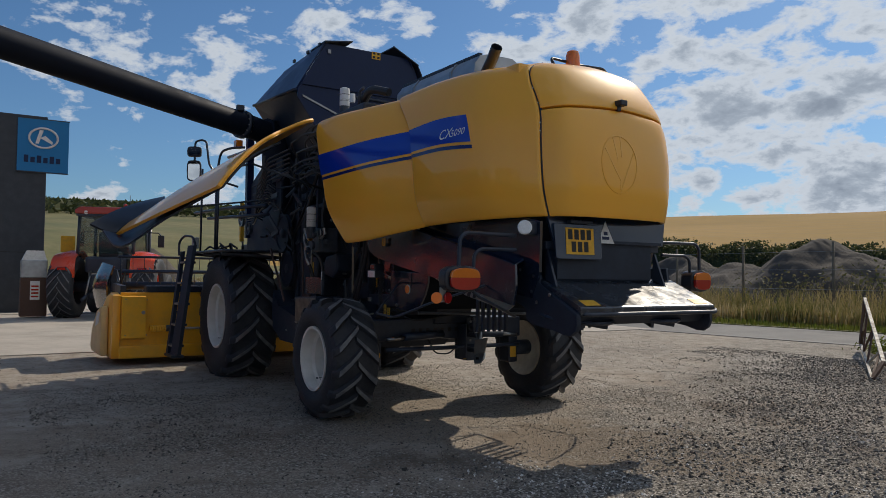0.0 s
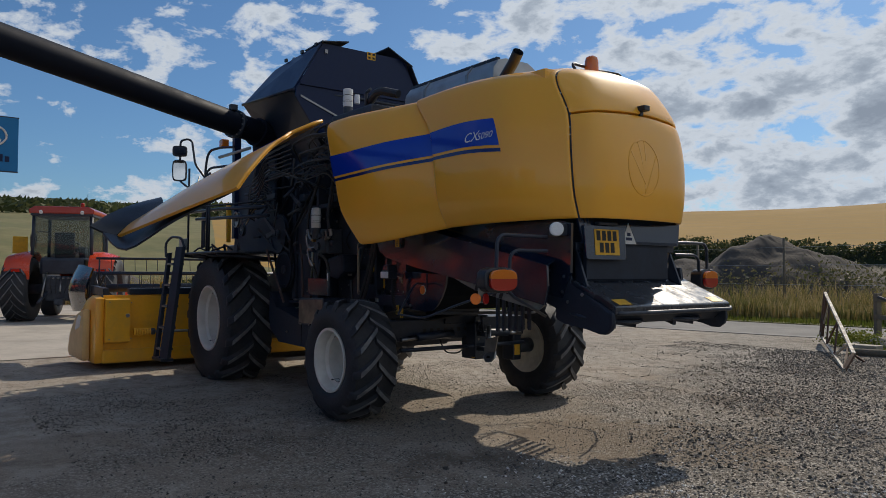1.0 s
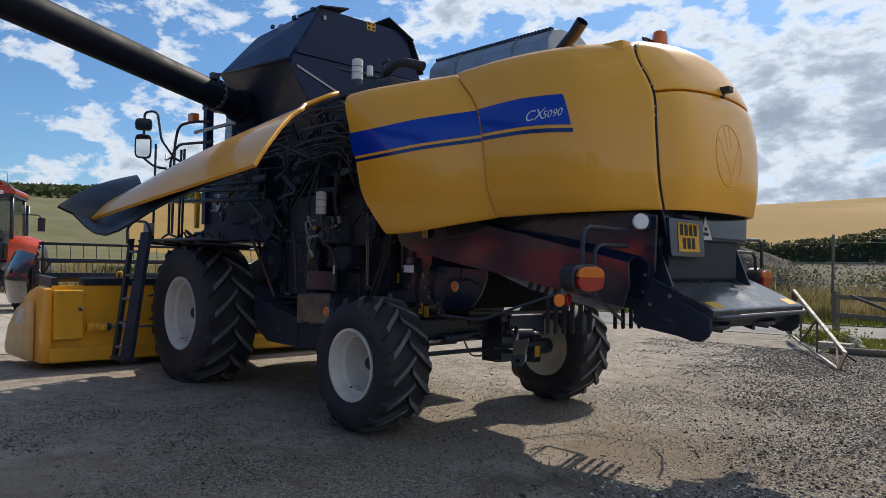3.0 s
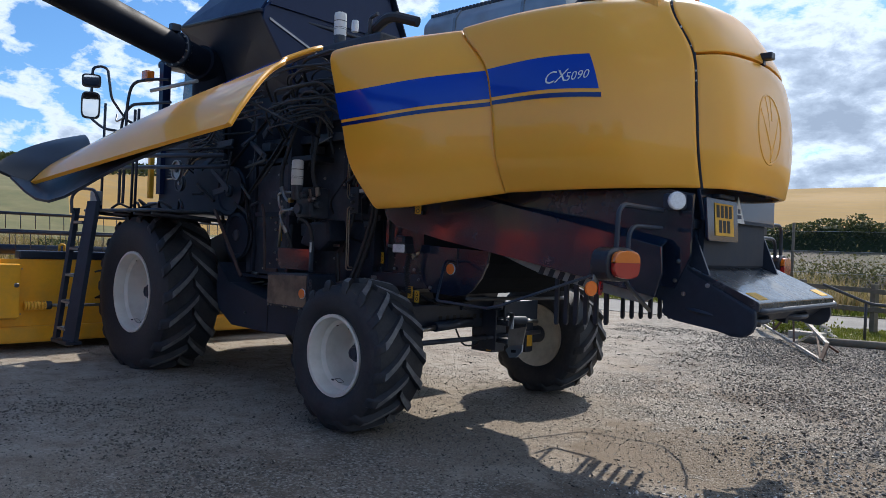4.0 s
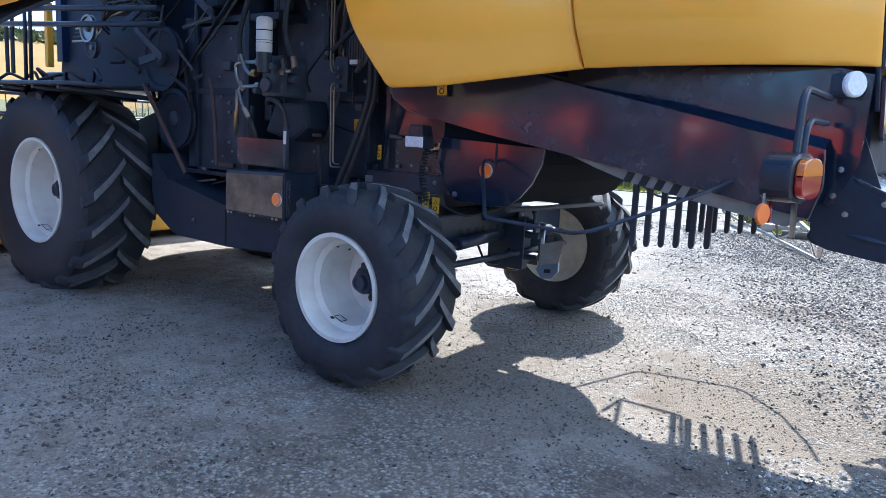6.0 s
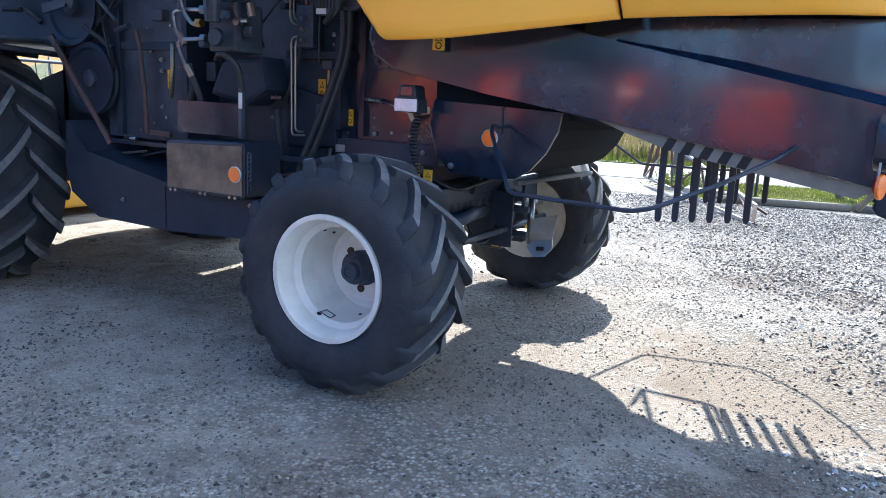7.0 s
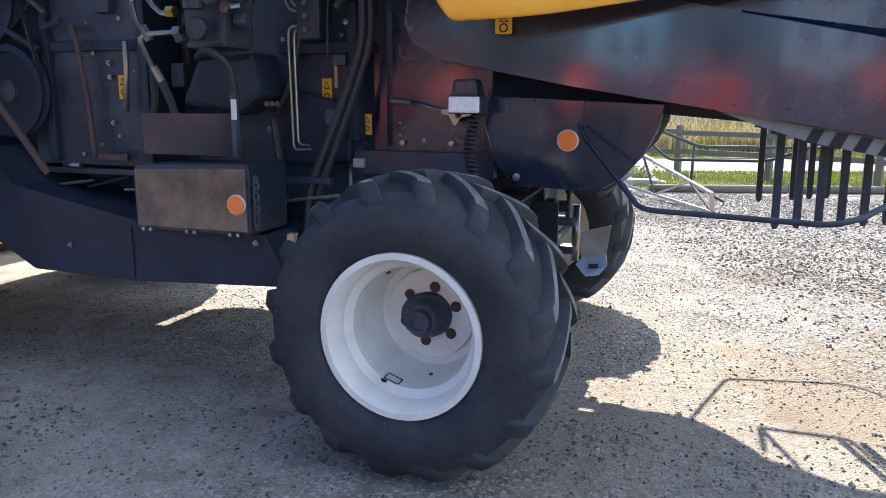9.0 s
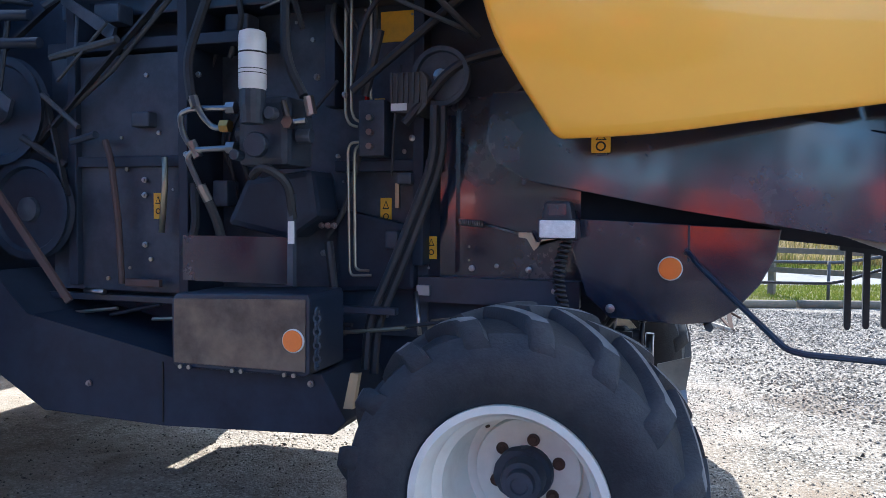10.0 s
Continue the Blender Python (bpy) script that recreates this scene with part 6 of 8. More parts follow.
part("ladder_rail", pipe([(-4.47, -0.55, 1.66), (-4.50, -0.55, 1.86), (-4.40, -0.50, 1.95), (-4.12, -0.44, 1.93), (-4.06, -0.42, 1.80)], 0.018, 8, 0.08), M_BLACK, ladder, smooth=True)
part("ladder_foot", blk(-4.50, -4.04, -0.72, -0.55, 0.20, 0.24, bevel=0.008), M_BLACK, ladder)
part("chain", pipe([(-4.42, -0.10, 2.86), (-4.32, -0.16, 2.74), (-4.18, -0.12, 2.80)], 0.010, 6, 0.08), M_STEEL, combine)

# ---- hydraulics, pipes, pulleys and guards on the open side ----
rng = random.Random(4)
for x, y, z0, z1, r in ((-1.095, 0.13, 1.95, 2.18, 0.054), (-1.00, 0.475, 3.36, 3.575, 0.058)):
    f = part("oil_filter", turned([(0, z0), (r * 0.95, z0), (r, z0 + 0.012), (r, z1 - 0.03), (r * 0.93, z1 - 0.008), (r * 0.6, z1), (0, z1)], Matrix.Translation((x, y, 0)), 24), M_WHITE, combine, "white spin-on oil filter", smooth=True)
    for k, h in enumerate((0.26, 0.33, 0.60)):
        zz = z0 + (z1 - z0) * h
        part("mark", turned([(r + 0.0006, zz), (r + 0.0006, zz + 0.003 + 0.004 * (k == 2))], Matrix.Translation((x, y, 0)), 24), M_PRINT, f)
    part("filter_head", turned([(0, z0 - 0.13), (r * 0.8, z0 - 0.13), (r * 0.95, z0 - 0.06), (r * 0.95, z0), (0, z0)], Matrix.Translation((x, y, 0)), 16), M_MACHINE, combine)
part("small_filter", turned([(0, 3.36), (0.03, 3.36), (0.034, 3.40), (0.03, 3.46), (0, 3.47)], Matrix.Translation((-0.78, 0.47, 0)), 14), M_LAMP, combine, "small clear filter bowl", smooth=True)
part("filter_shelf", blk(-1.25, -0.35, 0.40, 0.66, 3.18, 3.28, bevel=0.02), M_MACHINE, combine)
part("top_hose", pipe([(-0.70, 0.52, 3.26), (-0.52, 0.50, 3.36), (-0.30, 0.46, 3.42), (-0.05, 0.55, 3.34)], 0.045, 10, 0.1), M_HOSE, combine, smooth=True)
part("top_valve", pipe([(-0.55, 0.45, 3.20), (-0.55, 0.45, 3.44), (-0.45, 0.45, 3.46)], 0.018, 8, 0.03), M_MACHINE, combine)
part("valve_block", blk(-1.21, -0.98, 0.20, 0.42, 1.66, 1.94, bevel=0.03), M_MACHINE, combine, "black hydraulic valve block")


def pipes(lines, r, mat, bend=0.05, label=""):
    for pts in lines:
        part("pipe", pipe(pts, r, 8, bend), mat, combine, label, smooth=True)


pipes([[(-1.23, 0.20, 1.895), (-1.42, 0.20, 1.90), (-1.485, 0.20, 1.88), (-1.47, 0.20, 1.80), (-1.44, 0.20, 1.755)],
       [(-1.40, 0.18, 1.935), (-1.36, 0.18, 1.86), (-1.30, 0.18, 1.81), (-1.24, 0.18, 1.82)],
       [(-1.23, 0.20, 1.735), (-1.42, 0.20, 1.73), (-1.45, 0.20, 1.70), (-1.41, 0.20, 1.62), (-1.385, 0.20, 1.575)],
       [(-1.00, 0.20, 1.915), (-0.975, 0.20, 1.83), (-0.90, 0.20, 1.835)],
       [(-0.90, 0.20, 1.92), (-0.885, 0.20, 1.85)]], 0.0125, M_STEEL, 0.03, "bright steel hydraulic pipe")
for p, d in (((-1.235, 0.20, 1.895), (1, 0, 0)), ((-1.235, 0.20, 1.735), (1, 0, 0)), ((-1.25, 0.18, 1.82), (1, 0, 0)), ((-0.975, 0.20, 1.83), (0, -1, 0))):
    part("pipe_nut", turned([(0, -0.02), (0.026, -0.02), (0.026, 0.02), (0, 0.02)], toward(p, d), 6), M_BRASS if p[0] == -1.25 else M_STEEL, combine)
pipes([[(-1.43, 0.20, 1.765), (-1.40, 0.21, 1.70)], [(-1.385, 0.20, 1.585), (-1.36, 0.22, 1.52)], [(-0.89, 0.20, 1.93), (-0.88, 0.21, 1.86)], [(-1.405, 0.18, 1.945), (-1.39, 0.18, 1.90)]], 0.021, M_STEEL, 0, "crimped hose end")
# rubber hoses
pipes([[(-1.41, 0.18, 1.93), (-1.45, 0.20, 2.10), (-1.38, 0.24, 2.35), (-1.30, 0.30, 2.65)],
       [(-0.91, 0.20, 1.93), (-1.00, 0.22, 2.08), (-1.05, 0.30, 2.40), (-0.98, 0.32, 2.75)],
       [(-1.37, 0.22, 1.54), (-1.33, 0.26, 1.40), (-1.34, 0.30, 1.25)],
       [(-0.72, 0.52, 2.25), (-0.80, 0.55, 1.98)],
       [(-0.47, 0.50, 1.92), (-0.47, 0.50, 1.70), (-0.57, 0.50, 1.45), (-0.66, 0.48, 1.22), (-0.74, 0.45, 1.02), (-0.74, 0.42, 0.82)],
       [(-0.44, 0.52, 1.92), (-0.44, 0.52, 1.70), (-0.54, 0.52, 1.44), (-0.63, 0.50, 1.20), (-0.71, 0.47, 1.00), (-0.71, 0.44, 0.80)],
       [(-0.95, 0.50, 1.35), (-0.92, 0.50, 1.12), (-0.86, 0.45, 0.95)],
       [(-1.60, 0.45, 1.60), (-1.55, 0.40, 1.40), (-1.62, 0.40, 1.28)],
       [(-0.60, 0.50, 1.85), (-0.40, 0.55, 2.10), (-0.20, 0.60, 2.15)],
       [(-0.85, 0.52, 2.00), (-0.60, 0.55, 2.20), (-0.30, 0.60, 2.45)]], 0.020, M_HOSE, 0.1, "black rubber hose")
for k in range(26):
    z = 2.52 + 0.023 * k + rng.uniform(-0.03, 0.03)
    x0, x1 = -1.25 + rng.uniform(-0.3, 0.25), -0.55 + rng.uniform(-0.2, 0.06)
    y = 0.06 + rng.uniform(-0.08, 0.2)
    pipes([[(x0 - 0.12, y + 0.18, z - rng.uniform(0.05, 0.2)), (x0, y, z - 0.03), ((x0 + x1) / 2, y - 0.03, z + rng.uniform(-0.05, 0.04)), (x1, y, z + rng.uniform(-0.03, 0.03)), (x1 + 0.03, y + 0.12, z - rng.uniform(0.02, 0.15))]], rng.choice((0.007, 0.009, 0.013)), M_CASTGREY if k % 3 == 0 else M_HOSE, 0.12)
for k in range(6):
    z = 2.62 + 0.055 * k
    pipes([[(-2.75, 0.05, z - 0.25), (-2.45, 0.0, z - 0.22), (-2.25, 0.0, z - 0.04), (-1.55, 0.03, z)]], 0.011, M_HOSE, 0.08)
for k in range(5):
    x = -3.45 + 0.02 * k
    pipes([[(x - 0.3, 0.22, 2.10 + 0.035 * k), (x + 0.1, 0.2, 2.10 + 0.035 * k), (x + 0.35, 0.2, 2.28 + 0.035 * k), (x + 0.7, 0.22, 2.36 + 0.03 * k)]], 0.010, M_PIPE if k in (0, 3) else M_HOSE, 0.06)
# long thin zinc pipes
pipes([[(-0.893, 0.55, 2.90), (-0.893, 0.55, 1.90), (-0.875, 0.55, 1.86), (-0.84, 0.56, 1.85)], [(-0.866, 0.55, 2.90), (-0.866, 0.55, 1.92), (-0.85, 0.55, 1.88), (-0.82, 0.56, 1.87)],
       [(-0.775, 0.55, 2.90), (-0.775, 0.55, 1.97), (-0.78, 0.60, 1.92)],
       [(-0.82, 0.56, 1.785), (-0.87, 0.55, 1.78), (-0.882, 0.55, 1.75), (-0.872, 0.55, 1.22), (-0.86, 0.55, 1.20), (-0.77, 0.55, 1.205)],
       [(-0.82, 0.56, 1.775), (-0.845, 0.55, 1.76), (-0.852, 0.55, 1.72), (-0.846, 0.55, 1.24), (-0.83, 0.55, 1.225), (-0.78, 0.55, 1.225)]], 0.0065, M_PIPE, 0.02, "thin zinc-plated pipe")
manifold = part("manifold", blk(-0.82, -0.70, 0.52, 0.64, 1.72, 1.96, bevel=0.008), M_MACHINE, combine, "small valve manifold with red cap")
for k in range(3):
    part("fitting", disc((-0.76, 0.52, 1.76 + 0.06 * k), (0, -1, 0), 0.014, 0.03, 8), M_STEEL, manifold)
part("cap", disc((-0.80, 0.58, 1.96), (0, 0, 1), 0.016, 0.03, 10), M_RED_LENS, manifold)
# grey pump and pulley
pump = part("pump", plate([(-0.67, 1.90), (-0.665, 2.065), (-0.52, 2.065), (-0.50, 2.03), (-0.50, 1.93), (-0.54, 1.885)], 0.50, 0.66, bevel=0.012), M_CASTGREY, combine, "ribbed grey cast pump")
for k in range(6):
    part("rib", blk(-0.662 + 0.024 * k, -0.654 + 0.024 * k, 0.490, 0.502, 1.935, 2.06), M_CASTGREY, pump)
part("label", blk(-0.66, -0.59, 0.4955, 0.4985, 1.905, 1.935), M_LABEL_W, pump)


def pulley(x, y, z, r, w, mat=M_MACHINE, hub=M_STEEL):
    prof = [(r * 0.25, 0), (r * 0.8, 0.0), (r * 0.85, w * 0.3), (r, w * 0.3), (r * 0.93, w * 0.5), (r, w), (r * 0.85, w), (r * 0.8, w * 0.75), (r * 0.25, w * 0.7)]
    p = part("pulley", turned(prof, toward((x, y, z), (0, -1, 0)), 32, closed=True), mat, combine, "belt pulley", smooth=True)
    part("pulley_hub", turned([(0, 0), (r * 0.26, 0), (r * 0.24, w), (r * 0.12, w * 1.1), (0, w * 1.12)], toward((x, y, z), (0, -1, 0)), 16), hub, p, smooth=True)
    return p


pulley(-0.46, 0.60, 2.05, 0.125, 0.06)
pulley(-0.06, 0.60, 1.86, 0.16, 0.06)
pulley(-2.60, 0.40, 1.95, 0.26, 0.07, M_DARK, hub=M_MACHINE)
pulley(-2.46, 0.42, 1.48, 0.24, 0.07, M_DARK, hub=M_MACHINE)
pulley(-2.83, -0.10, 2.13, 0.105, 0.05, M_STEEL, hub=M_MACHINE)
pulley(-3.15, 0.10, 2.02, 0.09, 0.05)


def belt(c0, r0, c1, r1, y, name="belt"):
    """The two straight runs of a belt between pulleys."""
    a, b = Vector((c0[0], y, c0[1])), Vector((c1[0], y, c1[1]))
    d = (b - a).normalized()
    n = Vector((-d.z, 0, d.x))
    for s in (1, -1):
        p, q = a + n * r0 * s, b + n * r1 * s
        part(name, sheet([p + n * 0.006, q + n * 0.006, q - n * 0.006, p - n * 0.006], 0.03, (0, 1, 0)), M_HOSE, combine)


belt((-2.60, 1.95), 0.25, (-1.30, 2.95), 0.12, 0.36)
belt((-2.46, 1.48), 0.23, (-2.60, 1.95), 0.25, 0.36)
# rods, straps and angle irons
part("strut", sheet([(-2.62, 0.175, 1.735), (-2.585, 0.175, 1.745), (-2.035, 0.175, 1.085), (-2.065, 0.175, 1.065)], 0.015, (0, 1, 0)), M_RED_SHEEN, combine, "worn flat strut, red reflection in its colour")
part("rod", pipe([(-2.40, 0.38, 1.83), (-2.00, 0.40, 2.12), (-1.62, 0.42, 2.50)], 0.012, 6), M_CASTGREY, combine)
part("drain_pipe", pipe([(-2.03, 0.385, 1.80), (-2.00, 0.385, 1.72), (-1.96, 0.385, 1.42), (-1.945, 0.385, 1.14)], 0.015, 8, 0.05), M_RED_SHEEN, combine, "thin drain pipe, red reflection in its colour", smooth=True)
part("angle_iron", blk(-1.93, -1.74, 0.385, 0.41, 1.13, 1.165, bevel=0.004), M_RED_SHEEN, combine)
part("guide_rod", pipe([(-1.715, 0.40, 1.72), (-1.715, 0.40, 1.60), (-1.735, 0.40, 1.38)], 0.014, 8), M_PIPE, combine, "yellowed guide rod")
part("stud", pipe([(-2.13, 0.36, 1.105), (-2.02, 0.36, 1.10)], 0.014, 8), M_STEEL, combine)
# tray, tool box and lower guards
part("red_tray", plate([(-1.50, 1.375), (-0.98, 1.375), (-0.98, 1.185), (-1.50, 1.185)], 0.235, 0.25), M_SHEET, combine, "black sheet tray reflecting red")
part("tray_post", blk(-0.995, -0.97, 0.22, 0.25, 1.18, 1.55), M_MACHINE, combine)
part("label", blk(-0.99, -0.962, 0.2165, 0.219, 1.35, 1.44), M_LABEL_W, combine, "white barcode label")
tool = part("tool_box", plate([(-1.45, 1.12), (-1.43, 1.145), (-0.84, 1.165), (-0.83, 1.14), (-0.83, 0.86), (-0.85, 0.845), (-1.43, 0.845), (-1.45, 0.86)], 0.095, 0.40, bevel=0.008), M_BLACK, combine, "dusty black box with fold-down front")
part("box_front", plate([(-1.435, 1.125), (-0.845, 1.145), (-0.845, 0.865), (-1.435, 0.865)], 0.088, 0.094, bevel=0.003), M_SCUFF_SHEEN, tool, "scuffed black front sheet, ground reflection in its brown")
for x in (-1.40, -1.36, -1.16, -1.12, -0.93, -0.89):
    part("bolt", disc((x, 0.086, 0.852), (0, -1, 0), 0.009, 0.01, 8), M_STEEL, tool)
bm = bmesh.new()
for k in range(9):
    z = 1.10 - k * 0.026
    m = toward((-0.80, 0.10, z), (0, -1, 0) if k % 2 else (1, 0, 0))
    lathe(bm, [(0.010, -0.004), (0.018, -0.004), (0.018, 0.004), (0.010, 0.004)], m, 10, closed=True)
part("chain", bm, M_MACHINE, combine, "short steel chain")
skirt = part("lower_guard", plate([(-2.52, 0.90), (-2.47, 0.72), (-2.21, 0.575), (-1.57, 0.565), (-0.78, 0.60), (-0.72, 0.66), (-0.83, 0.84), (-1.45, 0.84), (-2.30, 1.00), (-2.50, 1.20)], 0.19, 0.72, bevel=0.008), M_DARK, combine, "black lower guard sheet")
# unseen far-side copy, added to keep sunlight off the ground below
part("lower_guard", mirror_y(plate([(-2.52, 0.90), (-2.47, 0.72), (-2.21, 0.575), (-1.57, 0.565), (-0.78, 0.60), (-0.72, 0.66), (-0.83, 0.84), (-1.45, 0.84), (-2.30, 1.00), (-2.50, 1.20)], 0.19, 0.72, bevel=0.008)), M_DARK, combine, "black lower guard sheet")
part("guard_seam", blk(-1.572, -1.566, 0.184, 0.190, 0.58, 0.84), M_PRINT, skirt)
part("bracket", sheet([(-0.69, 0.16, 0.86), (-0.655, 0.16, 0.86), (-0.68, 0.16, 0.72), (-0.72, 0.16, 0.72)], 0.03, (0, 1, 0)), M_PIPE, combine, "bare metal bracket")
# work lamp and its spiral lead
lamp = part("work_lamp", plate([(0.010, 1.452), (0.018, 1.515), (0.030, 1.527), (0.106, 1.527), (0.118, 1.515), (0.128, 1.452)], 0.325, 0.43, bevel=0.008), M_PLASTIC, combine, "black work lamp with clear ribbed lens")
part("lamp_bezel", plate([(0.002, 1.384), (-0.002, 1.460), (0.140, 1.460), (0.148, 1.384)], 0.318, 0.42, bevel=0.006), M_PLASTIC, lamp)
part("lens", blk(0.006, 0.139, 0.306, 0.3185, 1.389, 1.455, bevel=0.006), M_LAMP, lamp, "clear ribbed lens")
for k in range(5):
    part("lens_rib", blk(0.012, 0.133, 0.302, 0.307, 1.396 + k * 0.0125, 1.400 + k * 0.0125), M_LAMP, lamp)
part("lamp_window", blk(0.034, 0.102, 0.3225, 0.3255, 1.472, 1.516, bevel=0.001), M_SHEET, lamp)
coil = []
for k in range(150):
    a = k * 0.75
    z = 1.39 - k * 0.00225
    coil.append((0.085 + 0.02 * math.cos(a) + 0.02 * math.sin(z * 14), 0.42 + 0.02 * math.sin(a), z))
part("spiral_lead", pipe(coil, 0.006, 5), M_HOSE, combine, "black spiral cable")
part("lever", plate([(-0.135, 1.40), (-0.08, 1.40), (-0.06, 1.36), (0.05, 1.38), (0.05, 1.41), (0.02, 1.42), (0.02, 1.395), (-0.03, 1.39), (-0.05, 1.345), (-0.07, 1.325), (-0.10, 1.375), (-0.135, 1.38)], 0.62, 0.635), M_PIPE, combine, "yellowed bent lever")
spring = [(-0.40 + 0.0011 * k, 0.64 + 0.012 * math.cos(k * 0.7), 1.44 - 0.0001 * k + 0.012 * math.sin(k * 0.7)) for k in range(100)]
part("spring", pipe(spring, 0.0035, 5), M_STEEL, combine, "small steel spring")
part("spring_rod", pipe([(-0.29, 0.64, 1.432), (-0.13, 0.64, 1.392)], 0.005, 6), M_STEEL, combine)
part("post", blk(-0.455, -0.42, 0.655, 0.69, 1.22, 2.10), M_SHEET, combine)
part("ledge", plate([(-0.58, 1.20), (0.12, 1.20), (0.12, 1.09), (-0.58, 1.09)], 0.62, 0.69), M_BLACK, combine)
part("eye_bolt", pipe([(-0.545, 0.50, 1.145), (-0.50, 0.42, 0.98)], 0.010, 8), M_STEEL, combine)
part("eye_plate", blk(-0.58, -0.52, 0.60, 0.62, 1.12, 1.165, bevel=0.004), M_GALV, combine)


def label(x0, x1, y, z0, z1, mat=M_LABEL_Y, marks=True):
    ob = part("label", blk(x0, x1, y - 0.003, y, z0, z1), mat, combine, "yellow warning label" if mat is M_LABEL_Y else "")
    if marks:
        w, h, cx = x1 - x0, z1 - z0, (x0 + x1) / 2
        part("mark", plate([(cx - w * 0.3, z0 + h * 0.58), (cx + w * 0.3, z0 + h * 0.58), (cx, z0 + h * 0.90)], y - 0.0042, y - 0.0032), M_PRINT, ob)
        part("mark", plate([(cx - w * 0.19, z0 + h * 0.625), (cx + w * 0.19, z0 + h * 0.625), (cx, z0 + h * 0.83)], y - 0.0048, y - 0.0043), mat, ob)
        part("mark", turned([(w * 0.18, 0), (w * 0.27, 0), (w * 0.27, 0.001), (w * 0.18, 0.001)], toward((cx, y - 0.0032, z0 + h * 0.30), (0, -1, 0)), 14, closed=True), M_PRINT, ob)


label(-0.787, -0.733, 0.698, 1.425, 1.545)
label(-0.815, -0.765, 0.690, 1.88, 1.99)
label(-0.565, -0.515, 0.690, 1.275, 1.375)
label(-0.79, -0.60, 0.700, 2.24, 2.375, marks=False)
label(-1.815, -1.765, 0.45, 1.44, 1.56)
label(0.185, 0.255, 0.372, 1.705, 1.785)
part("bracket", blk(0.20, 0.24, 0.372, 0.405, 1.70, 1.73), M_BLACK, combine)
part("clip", blk(-0.712, -0.695, 0.685, 0.699, 1.50, 1.61), M_PIPE, combine)
for x, y, z in ((-1.86, 0.45, 1.62), (-1.86, 0.45, 1.55), (-1.86, 0.45, 1.32), (-0.87, 0.50, 1.98), (-1.52, 0.3, 1.72), (-0.95, 0.5, 1.42), (-0.92, 0.5, 1.42), (-0.98, 0.5, 1.42), (-0.97, 0.5, 1.30), (-2.30, 0.45, 1.50), (-2.35, 0.5, 1.92), (-0.90, 0.3, 2.02), (-0.10, 0.6, 1.88), (-0.60, 0.6, 1.80), (-1.60, 0.5, 2.10), (-2.0, 0.5, 1.98), (-0.1, 0.68, 1.24), (-0.35, 0.68, 1.24), (0.02, 0.62, 1.16), (-0.70, 0.48, 1.10), (-1.95, 0.19, 0.72), (-0.87, 0.19, 0.80)):
    part("bolt", turned([(0, 0), (0.014, 0), (0.014, 0.008), (0.008, 0.009), (0.008, 0.018), (0, 0.019)], toward((x, y - 0.004, z), (0, -1, 0)), 8), M_STEEL, combine)
part("backing_plate", blk(-2.40, -1.66, 0.455, 0.50, 1.10, 2.20), M_MACHINE, combine)
part("drive_case", plate([(-1.30, 1.62), (-0.98, 1.66), (-0.95, 1.46), (-1.10, 1.36), (-1.40, 1.42)], 0.40, 0.62, bevel=0.03), M_DARK, combine)
part("drive_cover", plate([(-0.98, 1.50), (-0.60, 1.42), (-0.60, 1.14), (-0.98, 1.12)], 0.63, 0.70, bevel=0.02), M_DARK, combine)

# rear axle, steering knuckles and drawbar
axle = part("rear_axle", blk(-0.14, 0.14, 0.30, 2.18, 0.74, 0.96, bevel=0.012), M_BLACK, combine, "black rear axle beam")
for k in range(7):
    part("slot", blk(0.1395, 0.1425, 0.75 + 0.09 * k, 0.79 + 0.09 * k, 0.82, 0.86), M_PRINT, axle)
part("axle_pivot", plate([(-0.30, 1.30), (0.30, 1.30), (0.16, 0.90), (-0.16, 0.90)], 1.02, 1.46, bevel=0.01), M_BLACK, combine)
for s in (0, 1):
    f = (lambda b: mirror_y(b)) if s else (lambda b: b)
    kn = part("knuckle", f(blk(-0.09, 0.10, 0.30, 0.43, 0.44, 0.96, bevel=0.02)), M_BLACK, combine, "black steering knuckle")
    part("stub_axle", f(pipe([(0, 0.32, 0.595), (0, 0.0, 0.595)], 0.085, 16)), M_MACHINE, combine)
    part("tie_rod", f(pipe([(0.24, 0.40, 0.66), (0.26, 1.24, 0.66)], 0.022, 10)), M_BLACK, combine)
    part("ram", f(pipe([(0.20, 1.10, 0.80), (0.22, 0.62, 0.78)], 0.040, 12)), M_BLACK, combine)
    part("ram_rod", f(pipe([(0.22, 0.64, 0.78), (0.22, 0.42, 0.76)], 0.020, 10)), M_STEEL, combine)
    part("label", f(blk(0.101, 0.104, 0.33, 0.41, 0.50, 0.62)), M_LABEL_Y, kn, "yellow warning label")
hitch = part("towing_hitch", blk(-0.06, 0.19, 1.42, 1.60, 0.50, 0.98, bevel=0.012), M_BLACK, combine, "black towing bracket with grey plate")
for z in (0.60, 0.76):
    part("jaw", blk(0.20, 0.38, 1.40, 1.50, z, z + 0.05, bevel=0.015), M_MACHINE, hitch)
part("face_plate", blk(0.192, 0.205, 1.405, 1.60, 0.55, 0.965, bevel=0.004), M_MACHINE, hitch, "drilled black face plate")
for z in (0.62, 0.72, 0.82, 0.92):
    part("plate_hole", disc((0.205, 1.45, z), (1, 0, 0), 0.014, 0.003, 10), M_WORN, hitch)
part("gusset", plate([(-0.10, 1.00), (0.06, 1.02), (0.06, 0.80)], 1.415, 1.435), M_BLACK, hitch)
